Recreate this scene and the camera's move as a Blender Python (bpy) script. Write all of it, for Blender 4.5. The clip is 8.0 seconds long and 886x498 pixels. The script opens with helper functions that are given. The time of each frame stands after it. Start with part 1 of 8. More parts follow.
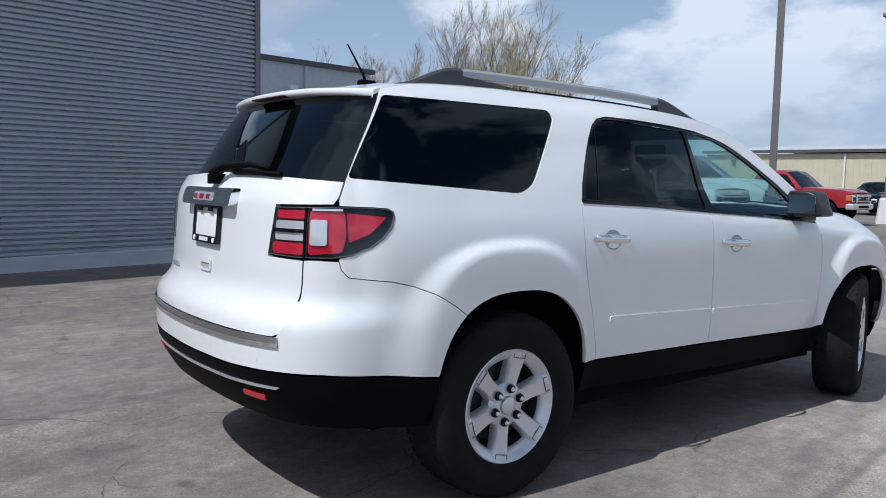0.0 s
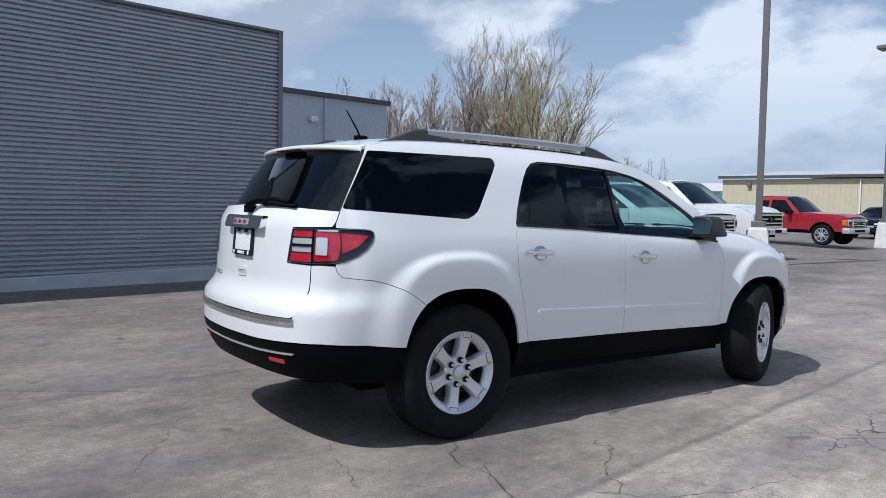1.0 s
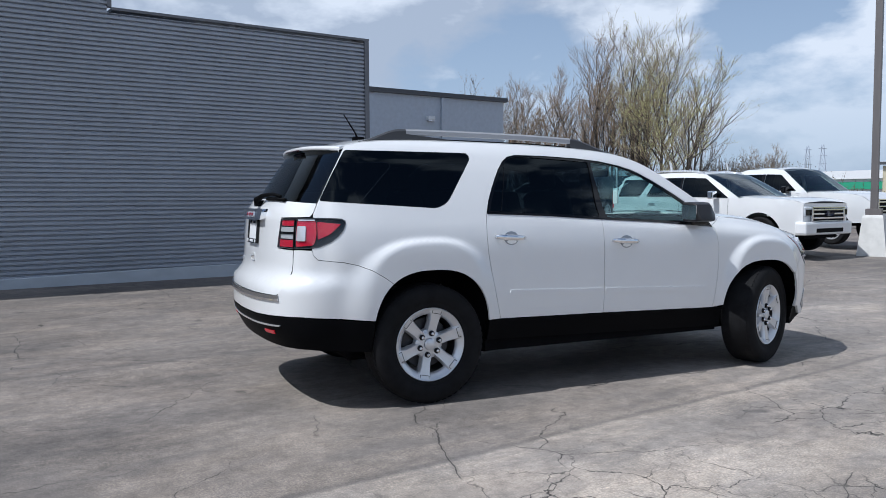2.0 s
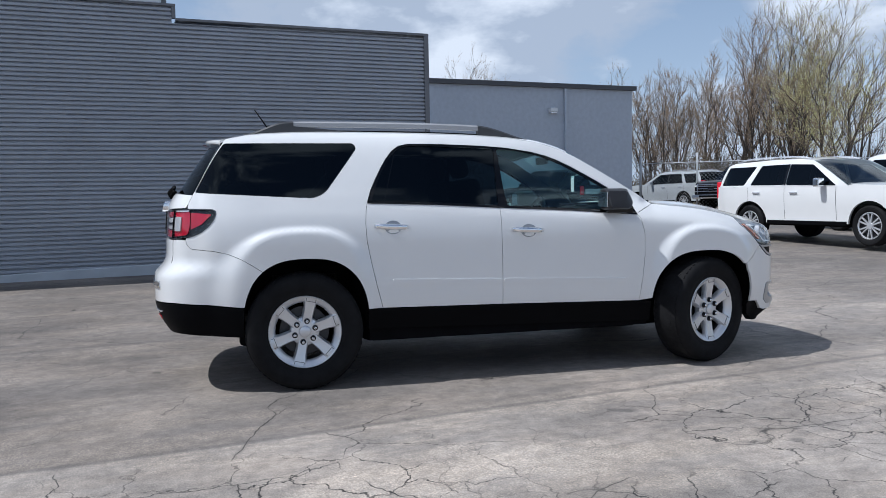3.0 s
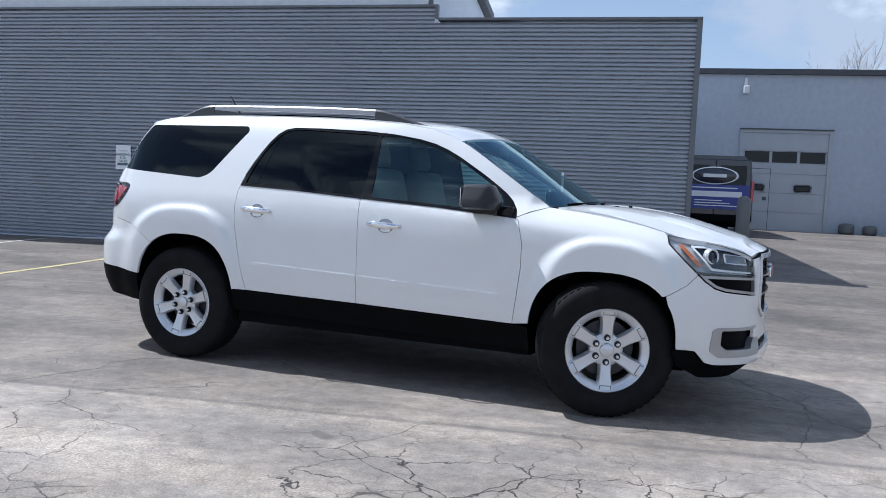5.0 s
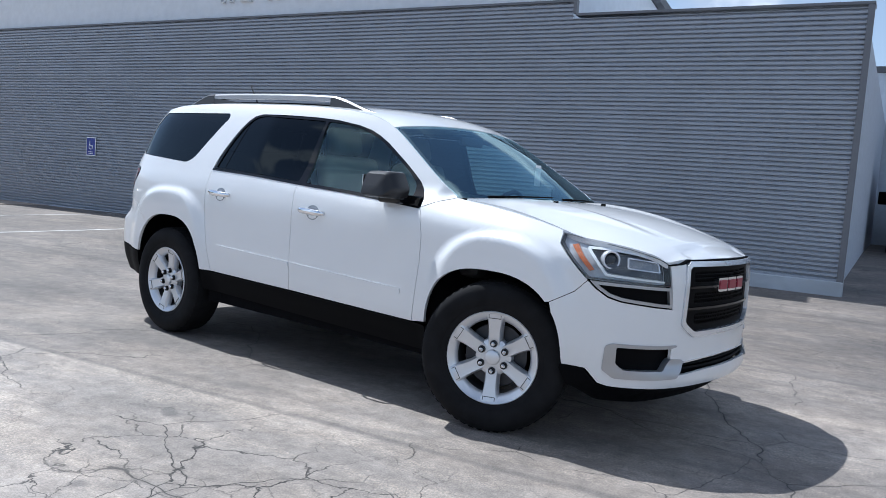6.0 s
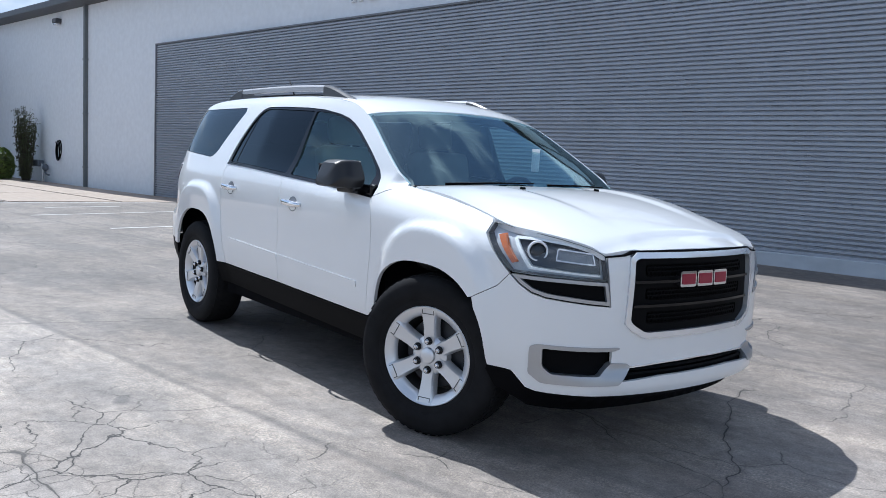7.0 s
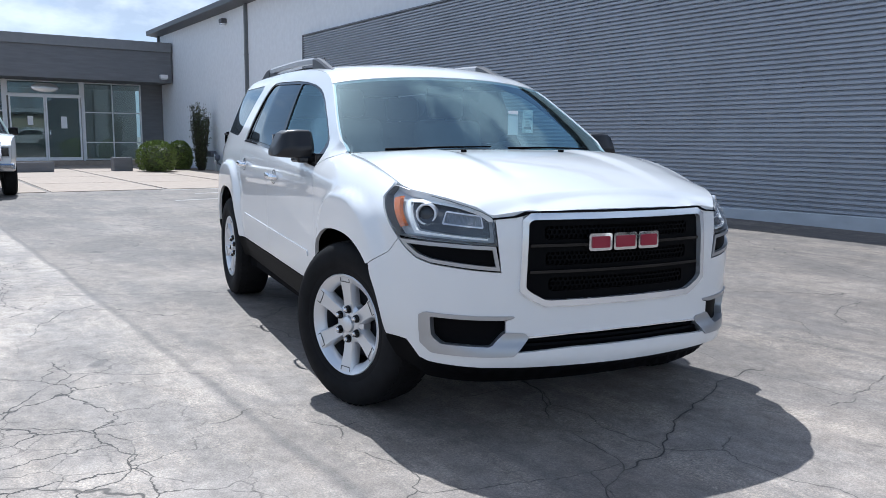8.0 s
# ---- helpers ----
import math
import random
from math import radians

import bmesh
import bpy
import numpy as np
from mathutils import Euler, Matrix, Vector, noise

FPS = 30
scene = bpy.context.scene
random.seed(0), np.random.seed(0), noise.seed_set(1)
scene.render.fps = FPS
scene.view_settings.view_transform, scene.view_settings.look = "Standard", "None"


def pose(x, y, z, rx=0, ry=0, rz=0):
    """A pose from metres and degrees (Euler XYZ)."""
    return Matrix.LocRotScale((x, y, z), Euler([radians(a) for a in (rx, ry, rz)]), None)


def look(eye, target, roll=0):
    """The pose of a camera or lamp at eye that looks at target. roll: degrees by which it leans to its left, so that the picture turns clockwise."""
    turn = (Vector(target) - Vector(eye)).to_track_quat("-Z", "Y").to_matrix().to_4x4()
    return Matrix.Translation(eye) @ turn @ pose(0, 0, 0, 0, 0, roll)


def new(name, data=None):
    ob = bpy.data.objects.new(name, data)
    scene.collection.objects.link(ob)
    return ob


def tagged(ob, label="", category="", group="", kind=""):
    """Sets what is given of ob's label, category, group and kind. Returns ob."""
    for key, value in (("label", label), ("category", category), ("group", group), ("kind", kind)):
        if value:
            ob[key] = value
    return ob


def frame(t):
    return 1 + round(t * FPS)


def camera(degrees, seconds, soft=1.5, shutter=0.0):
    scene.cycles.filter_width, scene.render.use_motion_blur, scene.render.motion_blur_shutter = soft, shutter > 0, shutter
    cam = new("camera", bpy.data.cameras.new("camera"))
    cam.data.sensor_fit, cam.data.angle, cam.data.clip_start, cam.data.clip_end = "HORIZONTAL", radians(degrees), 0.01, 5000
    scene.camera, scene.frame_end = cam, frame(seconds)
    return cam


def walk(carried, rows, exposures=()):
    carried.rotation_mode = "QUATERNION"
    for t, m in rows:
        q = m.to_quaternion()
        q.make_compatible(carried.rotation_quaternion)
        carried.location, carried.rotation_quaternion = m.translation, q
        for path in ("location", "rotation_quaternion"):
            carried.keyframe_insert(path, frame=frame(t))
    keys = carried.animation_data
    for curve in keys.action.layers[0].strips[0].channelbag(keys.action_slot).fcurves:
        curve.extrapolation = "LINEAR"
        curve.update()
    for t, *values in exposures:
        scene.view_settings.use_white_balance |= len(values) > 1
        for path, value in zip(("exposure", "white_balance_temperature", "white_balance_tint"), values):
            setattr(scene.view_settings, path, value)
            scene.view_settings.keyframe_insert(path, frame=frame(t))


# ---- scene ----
cam = camera(58.3, 8.0, soft=0.65)
EXPOSURES = [(0.0, -0.1, 5780, 9), (1.5, -0.08, 5780, 9), (3.5, 0.0, 5780, 9), (4.5, 0.14, 5700, 9), (6.5, 0.32, 5620, 8), (8.0, 0.36, 5640, 8)]
PATH = [
    (0, (0.009, -0.081, 1.337), (-1.375, 1.353, 1.163), 1.1),
    (0.5, (0.655, -0.535, 1.357), (-0.727, 0.905, 1.229), 1.4),
    (1, (1.131, -0.812, 1.369), (-0.292, 0.588, 1.257), 1.0),
    (1.5, (1.718, -0.763, 1.358), (0.19, 0.522, 1.239), 0.3),
    (2.8, (3.001, 0.972, 1.295), (1.184, 1.797, 1.167), -0.9),
    (3, (3.176, 1.357, 1.281), (1.326, 2.106, 1.149), -1.1),
    (3.5, (3.431, 2.392, 1.272), (1.503, 2.912, 1.151), -1.7),
    (4, (3.495, 3.449, 1.248), (1.51, 3.665, 1.134), -0.5),
    (4.5, (3.378, 4.491, 1.256), (1.388, 4.35, 1.118), 1.6),
    (4.7, (3.251, 4.883, 1.259), (1.273, 4.626, 1.116), 2.0),
    (5.8, (2.309, 6.868, 1.272), (0.517, 5.992, 1.119), 4.1),
    (6, (2.084, 7.179, 1.266), (0.352, 6.193, 1.104), 4.4),
    (6.5, (1.535, 7.701, 1.276), (-0.056, 6.502, 1.097), 4.1),
    (7, (1.14, 8.033, 1.316), (-0.315, 6.678, 1.105), 2.9),
    (7.5, (0.749, 8.338, 1.269), (-0.581, 6.865, 1.019), 1.1),
    (8, (0.113, 8.745, 1.269), (-0.995, 7.103, 0.996), 0.5),
]
walk(cam, [(t, look(eye, target, roll)) for t, eye, target, roll in PATH], EXPOSURES)

# ---- world, sun, exposure ----
SUN_DIR = Vector((-0.087, -0.538, 0.839)).normalized()     # towards the sun
scene.view_settings.exposure = 0.0


def make_world():
    world = bpy.data.worlds.new("sky")
    scene.world = world
    world.use_nodes = True
    nt = world.node_tree
    nt.nodes.clear()
    n, l = nt.nodes, nt.links
    out = n.new("ShaderNodeOutputWorld")
    bg = n.new("ShaderNodeBackground")
    sky = n.new("ShaderNodeTexSky")
    sky.sky_type = "NISHITA"
    sky.sun_disc = False
    sky.sun_elevation = math.asin(SUN_DIR.z)
    sky.sun_rotation = math.atan2(SUN_DIR.x, SUN_DIR.y)
    sky.air_density, sky.dust_density, sky.ozone_density = 1.0, 1.1, 2.0
    tc = n.new("ShaderNodeTexCoord")
    sep = n.new("ShaderNodeSeparateXYZ")
    l.new(tc.outputs["Generated"], sep.inputs[0])
    # heaped clouds: a noise over the directions, flattened towards the horizon
    def puff(shift, detail):
        mp = n.new("ShaderNodeMapping")
        mp.inputs["Location"].default_value = tuple(a + b for a, b in zip(CLOUD_SHIFT, shift))
        mp.inputs["Scale"].default_value = (1.0, 1.0, 2.1)
        l.new(tc.outputs["Generated"], mp.inputs[0])
        t = n.new("ShaderNodeTexNoise")
        t.inputs["Scale"].default_value, t.inputs["Detail"].default_value, t.inputs["Roughness"].default_value = 2.3, detail, 0.55
        l.new(mp.outputs[0], t.inputs["Vector"])
        return t.outputs[0]
    n1 = puff((0, 0, 0), 11.0)
    # the large heaps of this afternoon's sky, and the gaps between them
    for way, wide, amount in CLOUD_HEAPS:
        dt = n.new("ShaderNodeVectorMath"); dt.operation = "DOT_PRODUCT"
        dt.inputs[1].default_value = Vector(way).normalized()
        l.new(tc.outputs["Generated"], dt.inputs[0])
        mr = n.new("ShaderNodeMapRange"); mr.interpolation_type = "SMOOTHSTEP"
        mr.inputs["From Min"].default_value, mr.inputs["From Max"].default_value = math.cos(2 * wide), 1.0
        mr.inputs["To Max"].default_value = amount
        l.new(dt.outputs["Value"], mr.inputs[0])
        ad = n.new("ShaderNodeMath"); ad.operation = "ADD"
        l.new(n1, ad.inputs[0]); l.new(mr.outputs[0], ad.inputs[1])
        n1 = ad.outputs[0]
    ramp = n.new("ShaderNodeValToRGB")
    ramp.color_ramp.elements[0].position, ramp.color_ramp.elements[1].position = CLOUD_EDGE
    l.new(n1, ramp.inputs[0])
    # sunlit tops, grey undersides: thinner cloud above means more light
    df = n.new("ShaderNodeMath"); df.operation = "SUBTRACT"
    l.new(puff((0, 0, 0), 7.0), df.inputs[0]); l.new(puff((-0.01, -0.05, 0.10), 7.0), df.inputs[1])
    cr = n.new("ShaderNodeValToRGB")
    sh = n.new("ShaderNodeMapRange")
    sh.inputs["From Min"].default_value, sh.inputs["From Max"].default_value = -0.045, 0.05
    l.new(df.outputs[0], sh.inputs[0])
    cr.color_ramp.elements[0].color = (5.6, 6.2, 7.2, 1)
    cr.color_ramp.elements[1].color = (10.2, 10.5, 11.0, 1)
    l.new(sh.outputs[0], cr.inputs[0])
    # pale haze towards the horizon, in front of the clear sky and a little in front of the clouds
    hz = n.new("ShaderNodeMapRange")
    hz.inputs["From Min"].default_value, hz.inputs["From Max"].default_value = 0.0, 0.55
    hz.inputs["To Min"].default_value, hz.inputs["To Max"].default_value = 0.76, 0.0
    l.new(sep.outputs[2], hz.inputs[0])
    mh = n.new("ShaderNodeMix"); mh.data_type = "RGBA"; mh.inputs[7].default_value = (6.3, 7.5, 9.2, 1)
    l.new(hz.outputs[0], mh.inputs[0]); l.new(sky.outputs[0], mh.inputs[6])
    fade = n.new("ShaderNodeMapRange")
    fade.inputs["From Min"].default_value, fade.inputs["From Max"].default_value = 0.02, 0.16
    fade.inputs["To Min"].default_value, fade.inputs["To Max"].default_value = 0.15, 0.90
    l.new(sep.outputs[2], fade.inputs[0])
    k = n.new("ShaderNodeMath"); k.operation = "MULTIPLY"
    l.new(ramp.outputs[0], k.inputs[0]); l.new(fade.outputs[0], k.inputs[1])
    mix = n.new("ShaderNodeMix"); mix.data_type = "RGBA"
    l.new(k.outputs[0], mix.inputs[0]); l.new(mh.outputs[2], mix.inputs[6]); l.new(cr.outputs[0], mix.inputs[7])
    l.new(mix.outputs[2], bg.inputs[0]); l.new(bg.outputs[0], out.inputs[0])
    bg.inputs[1].default_value = SKY_STRENGTH


CLOUD_SHIFT = (3.1, 0.4, 0.0)
CLOUD_EDGE = (0.485, 0.55)
CLOUD_HEAPS = (((-0.925, 0.33, 0.17), 0.085, 0.16), ((-0.95, 0.27, 0.19), 0.10, 0.13), ((-0.87, 0.46, 0.20), 0.10, 0.13), ((-0.72, 0.66, 0.25), 0.11, 0.09), ((-0.53, 0.80, 0.28), 0.14, 0.04), ((-0.55, 0.80, 0.26), 0.12, 0.07), ((-0.36, 0.90, 0.19), 0.14, -0.07),
               ((-0.80, 0.57, 0.13), 0.055, -0.07), ((-0.97, -0.05, 0.24), 0.12, -0.08), ((-0.70, 0.70, 0.10), 0.06, -0.05))
SKY_STRENGTH = 0.085
make_world()
sun = new("sun", bpy.data.lights.new("sun", "SUN"))
sun.data.energy, sun.data.angle, sun.data.color = 4.5, radians(0.55), (1.0, 0.955, 0.89)
sun.matrix_world = look(SUN_DIR * 60, (0, 0, 0))

# ---- materials ----
def mat(name, color, rough=0.5, metal=0.0, spec=0.5, coat=0.0, vary=0.08, scale=6.0, bump=0.0, bump_scale=60.0, stain=0.0, stain_scale=0.7, stain_col=(0.1, 0.09, 0.08), rnd=0.0, stretch=(1, 1, 1)):
    """A principled material with grain and stains in object space."""
    m = bpy.data.materials.new(name)
    m.use_nodes = True
    nt = m.node_tree
    n, l = nt.nodes, nt.links
    b = n["Principled BSDF"]
    b.inputs["Roughness"].default_value, b.inputs["Metallic"].default_value = rough, metal
    b.inputs["Specular IOR Level"].default_value = spec
    b.inputs["Coat Weight"].default_value, b.inputs["Coat Roughness"].default_value = coat, 0.03
    tc = n.new("ShaderNodeTexCoord")
    mp = n.new("ShaderNodeMapping")
    mp.inputs["Scale"].default_value = stretch
    l.new(tc.outputs["Object"], mp.inputs[0])
    n1 = n.new("ShaderNodeTexNoise")
    n1.inputs["Scale"].default_value, n1.inputs["Detail"].default_value = scale, 6.0
    l.new(mp.outputs[0], n1.inputs["Vector"])
    mr = n.new("ShaderNodeMapRange")
    mr.inputs["From Min"].default_value, mr.inputs["From Max"].default_value = 0.3, 0.7
    mr.inputs["To Min"].default_value, mr.inputs["To Max"].default_value = 1 - vary, 1 + vary
    l.new(n1.outputs[0], mr.inputs[0])
    mul = n.new("ShaderNodeMix"); mul.data_type = "RGBA"; mul.blend_type = "MULTIPLY"; mul.inputs[0].default_value = 1.0
    mul.inputs[6].default_value = (*color, 1)
    l.new(mr.outputs[0], mul.inputs[7])
    last = mul.outputs[2]
    if rnd:
        oi = n.new("ShaderNodeObjectInfo")
        r2 = n.new("ShaderNodeMapRange")
        r2.inputs["To Min"].default_value, r2.inputs["To Max"].default_value = 1 - rnd, 1 + rnd
        l.new(oi.outputs["Random"], r2.inputs[0])
        m2 = n.new("ShaderNodeMix"); m2.data_type = "RGBA"; m2.blend_type = "MULTIPLY"; m2.inputs[0].default_value = 1.0
        l.new(last, m2.inputs[6]); l.new(r2.outputs[0], m2.inputs[7])
        last = m2.outputs[2]
    if stain:
        n3 = n.new("ShaderNodeTexNoise")
        n3.inputs["Scale"].default_value, n3.inputs["Detail"].default_value = stain_scale, 8.0
        l.new(mp.outputs[0], n3.inputs["Vector"])
        r3 = n.new("ShaderNodeMapRange")
        r3.inputs["From Min"].default_value, r3.inputs["From Max"].default_value = 0.5, 0.72
        r3.inputs["To Max"].default_value = stain
        l.new(n3.outputs[0], r3.inputs[0])
        m3 = n.new("ShaderNodeMix"); m3.data_type = "RGBA"
        m3.inputs[7].default_value = (*stain_col, 1)
        l.new(r3.outputs[0], m3.inputs[0]); l.new(last, m3.inputs[6])
        last = m3.outputs[2]
    l.new(last, b.inputs["Base Color"])
    if bump:
        n4 = n.new("ShaderNodeTexNoise")
        n4.inputs["Scale"].default_value, n4.inputs["Detail"].default_value = bump_scale, 5.0
        l.new(mp.outputs[0], n4.inputs["Vector"])
        bp = n.new("ShaderNodeBump")
        bp.inputs["Strength"].default_value, bp.inputs["Distance"].default_value = bump, 0.01
        l.new(n4.outputs[0], bp.inputs["Height"])
        l.new(bp.outputs[0], b.inputs["Normal"])
    return m


def glass_mat(name, tint, gloss=0.04, ior=1.5, sheen=(1.0, 1.0, 1.0)):
    """Thin pane: straight-through tinted light under a clear reflection."""
    m = bpy.data.materials.new(name)
    m.use_nodes = True
    nt = m.node_tree
    nt.nodes.clear()
    n, l = nt.nodes, nt.links
    out = n.new("ShaderNodeOutputMaterial")
    tr = n.new("ShaderNodeBsdfTransparent"); tr.inputs[0].default_value = (*tint, 1)
    gl = n.new("ShaderNodeBsdfGlossy"); gl.inputs["Roughness"].default_value = gloss
    gl.inputs["Color"].default_value = (*sheen, 1)
    # the same gloss from either side: least face-on, full at grazing
    lw = n.new("ShaderNodeLayerWeight"); lw.inputs[0].default_value = 0.5
    pw = n.new("ShaderNodeMath"); pw.operation = "POWER"; pw.inputs[1].default_value = 5.0
    f0 = ((ior - 1) / (ior + 1))**2
    fr = n.new("ShaderNodeMath"); fr.operation = "MULTIPLY_ADD"; fr.inputs[1].default_value, fr.inputs[2].default_value = 1 - f0, f0
    l.new(lw.outputs["Facing"], pw.inputs[0]); l.new(pw.outputs[0], fr.inputs[0])
    mx = n.new("ShaderNodeMixShader")
    l.new(fr.outputs[0], mx.inputs[0]); l.new(tr.outputs[0], mx.inputs[1]); l.new(gl.outputs[0], mx.inputs[2])
    l.new(mx.outputs[0], out.inputs[0])
    return m


def asphalt_mat():
    """Old sealed asphalt: worn pale aggregate, dark seal patches, fine cracks."""
    m = bpy.data.materials.new("worn_asphalt")
    m.use_nodes = True
    nt = m.node_tree
    n, l = nt.nodes, nt.links
    b = n["Principled BSDF"]
    b.inputs["Roughness"].default_value = 0.72
    b.inputs["Specular IOR Level"].default_value = 0.5
    tc = n.new("ShaderNodeTexCoord")

    def noise_tex(scale, detail, shift=0.0, stretch=(1, 1, 1), rough=0.6):
        mp = n.new("ShaderNodeMapping")
        mp.inputs["Location"].default_value = (shift, shift * 0.7, 0)
        mp.inputs["Scale"].default_value = stretch
        l.new(tc.outputs["Object"], mp.inputs[0])
        t = n.new("ShaderNodeTexNoise")
        t.inputs["Scale"].default_value, t.inputs["Detail"].default_value, t.inputs["Roughness"].default_value = scale, detail, rough
        l.new(mp.outputs[0], t.inputs["Vector"])
        return t.outputs[0]

    def rng(src, a, b_, c=0.0, d=1.0):
        r = n.new("ShaderNodeMapRange")
        r.inputs["From Min"].default_value, r.inputs["From Max"].default_value = a, b_
        r.inputs["To Min"].default_value, r.inputs["To Max"].default_value = c, d
        l.new(src, r.inputs[0])
        return r.outputs[0]

    def mixc(f, a, c):
        x = n.new("ShaderNodeMix"); x.data_type = "RGBA"
        if isinstance(f, float):
            x.inputs[0].default_value = f
        else:
            l.new(f, x.inputs[0])
        for s, v in ((6, a), (7, c)):
            if isinstance(v, tuple):
                x.inputs[s].default_value = (*v, 1)
            else:
                l.new(v, x.inputs[s])
        return x.outputs[2]

    def mathn(op, a, c):
        x = n.new("ShaderNodeMath"); x.operation = op
        for i, v in enumerate((a, c)):
            if isinstance(v, float):
                x.inputs[i].default_value = v
            else:
                l.new(v, x.inputs[i])
        return x.outputs[0]

    base = mixc(rng(noise_tex(0.30, 5.0), 0.36, 0.64), ASPHALT_DARK, ASPHALT_LIGHT)
    base = mixc(rng(noise_tex(1.6, 8.0, 31.0, (1, 0.5, 1), 0.7), 0.45, 0.68, 0.0, 0.6), base, ASPHALT_WARM)
    # aggregate worn bare in streaks along the paver's way
    worn = rng(noise_tex(1.05, 10.0, 7.0, (1.5, 0.42, 1), 0.80), 0.475, 0.575)
    speck = rng(noise_tex(70.0, 5.0, 2.0, (1, 1, 1), 0.75), 0.42, 0.66)
    col = mixc(mathn("MULTIPLY", worn, speck), base, ASPHALT_WORN)
    dark = rng(noise_tex(0.5, 8.0, 21.0, (1, 0.6, 1), 0.65), 0.56, 0.70, 0.0, 0.6)
    col = mixc(dark, col, (0.10, 0.097, 0.098))
    blot = rng(noise_tex(0.85, 9.0, 61.0, (1, 0.7, 1), 0.72), 0.40, 0.62, 0.78, 1.16)
    bl = n.new("ShaderNodeMix"); bl.data_type = "RGBA"; bl.blend_type = "MULTIPLY"; bl.inputs[0].default_value = 1.0
    l.new(col, bl.inputs[6]); l.new(blot, bl.inputs[7])
    col = bl.outputs[2]
    spots = rng(noise_tex(2.3, 2.0, 41.0), 0.70, 0.74, 0.0, 0.55)
    col = mixc(spots, col, (0.06, 0.06, 0.062))
    # old paving seams
    sx = n.new("ShaderNodeSeparateXYZ")
    wn = n.new("ShaderNodeTexNoise"); wn.inputs["Scale"].default_value, wn.inputs["Detail"].default_value = 0.8, 4.0
    l.new(tc.outputs["Object"], wn.inputs["Vector"])
    l.new(tc.outputs["Object"], sx.inputs[0])
    lx = mathn("ADD", mathn("ADD", sx.outputs[0], mathn("MULTIPLY", sx.outputs[1], 0.022)), mathn("MULTIPLY", wn.outputs[0], 0.11))
    for at_x, wide, deep in ((-0.96, 0.045, 0.55), (-4.4, 0.06, 0.35), (2.5, 0.07, 0.4), (-7.9, 0.06, 0.3)):
        dist = mathn("ABSOLUTE", mathn("SUBTRACT", lx, at_x), 0.0)
        col = mixc(rng(dist, wide * 0.2, wide, deep, 0.0), col, (0.10, 0.098, 0.10))
    # the strip on the open side of the main seam is paler
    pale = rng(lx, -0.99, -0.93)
    # brightness along the lot is put into the colour, a gradient by position
    wall_side_tint = mixc(mathn("MULTIPLY", rng(sx.outputs[1], 0.5, 5.0), rng(lx, -5.0, -2.6)), (0.62, 0.585, 0.555), (0.97, 0.92, 0.87))
    open_side_tint = mixc(rng(sx.outputs[1], 3.0, 7.0), (1.12, 1.065, 1.0), (1.07, 1.01, 0.945))
    gsel = mixc(pale, wall_side_tint, open_side_tint)
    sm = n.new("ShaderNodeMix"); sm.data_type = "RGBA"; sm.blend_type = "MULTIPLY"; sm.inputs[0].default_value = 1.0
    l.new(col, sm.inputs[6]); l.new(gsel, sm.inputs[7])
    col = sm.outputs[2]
    midg = rng(noise_tex(9.0, 10.0, 71.0, (1, 0.8, 1), 0.86), 0.36, 0.64, 0.68, 1.32)
    mm_ = n.new("ShaderNodeMix"); mm_.data_type = "RGBA"; mm_.blend_type = "MULTIPLY"; mm_.inputs[0].default_value = 1.0
    l.new(col, mm_.inputs[6]); l.new(midg, mm_.inputs[7])
    col = mm_.outputs[2]
    grain = rng(noise_tex(110.0, 4.0, 3.0, (1, 1, 1), 0.7), 0.3, 0.7, 0.70, 1.30)
    gm = n.new("ShaderNodeMix"); gm.data_type = "RGBA"; gm.blend_type = "MULTIPLY"; gm.inputs[0].default_value = 1.0
    l.new(col, gm.inputs[6]); l.new(grain, gm.inputs[7])
    col = gm.outputs[2]

    # hairline cracks: warped cell borders, broken up by a mask
    def cracks(scale, width, warp, mask_scale, lo, hi, shift):
        mp = n.new("ShaderNodeMapping"); mp.inputs["Location"].default_value = (shift, shift, 0)
        l.new(tc.outputs["Object"], mp.inputs[0])
        w = n.new("ShaderNodeTexNoise"); w.inputs["Scale"].default_value = scale * 3.2; w.inputs["Detail"].default_value = 4.0; w.inputs["Roughness"].default_value = 0.5
        l.new(mp.outputs[0], w.inputs["Vector"])
        wv = n.new("ShaderNodeVectorMath"); wv.operation = "SCALE"; wv.inputs["Scale"].default_value = warp
        l.new(w.outputs["Color"], wv.inputs[0])
        av = n.new("ShaderNodeVectorMath"); av.operation = "ADD"
        l.new(mp.outputs[0], av.inputs[0]); l.new(wv.outputs[0], av.inputs[1])
        v = n.new("ShaderNodeTexVoronoi"); v.feature = "DISTANCE_TO_EDGE"; v.voronoi_dimensions = "2D"
        v.inputs["Scale"].default_value = scale
        l.new(av.outputs[0], v.inputs["Vector"])
        line = rng(v.outputs[0], width * 0.35, width, 1.0, 0.0)
        mk = rng(noise_tex(mask_scale, 3.0, shift), lo, hi)
        return mathn("MULTIPLY", line, mk)

    c1 = mathn("MULTIPLY", cracks(0.30, 0.0015, 0.85, 0.9, 0.43, 0.50, 3.0), 0.8)
    c2 = mathn("MULTIPLY", cracks(0.95, 0.0038, 0.30, 1.1, 0.46, 0.52, 11.0), rng(lx, -1.6, -0.2, 0.55, 1.0))
    c3 = mathn("MULTIPLY", cracks(2.6, 0.0165, 0.20, 0.50, 0.32, 0.42, 5.0), rng(lx, -0.9, -0.3, 0.0, 1.0))
    c4 = mathn("MULTIPLY", cracks(5.2, 0.020, 0.08, 0.9, 0.45, 0.54, 17.0), rng(lx, -0.6, 0.2, 0.0, 0.7))
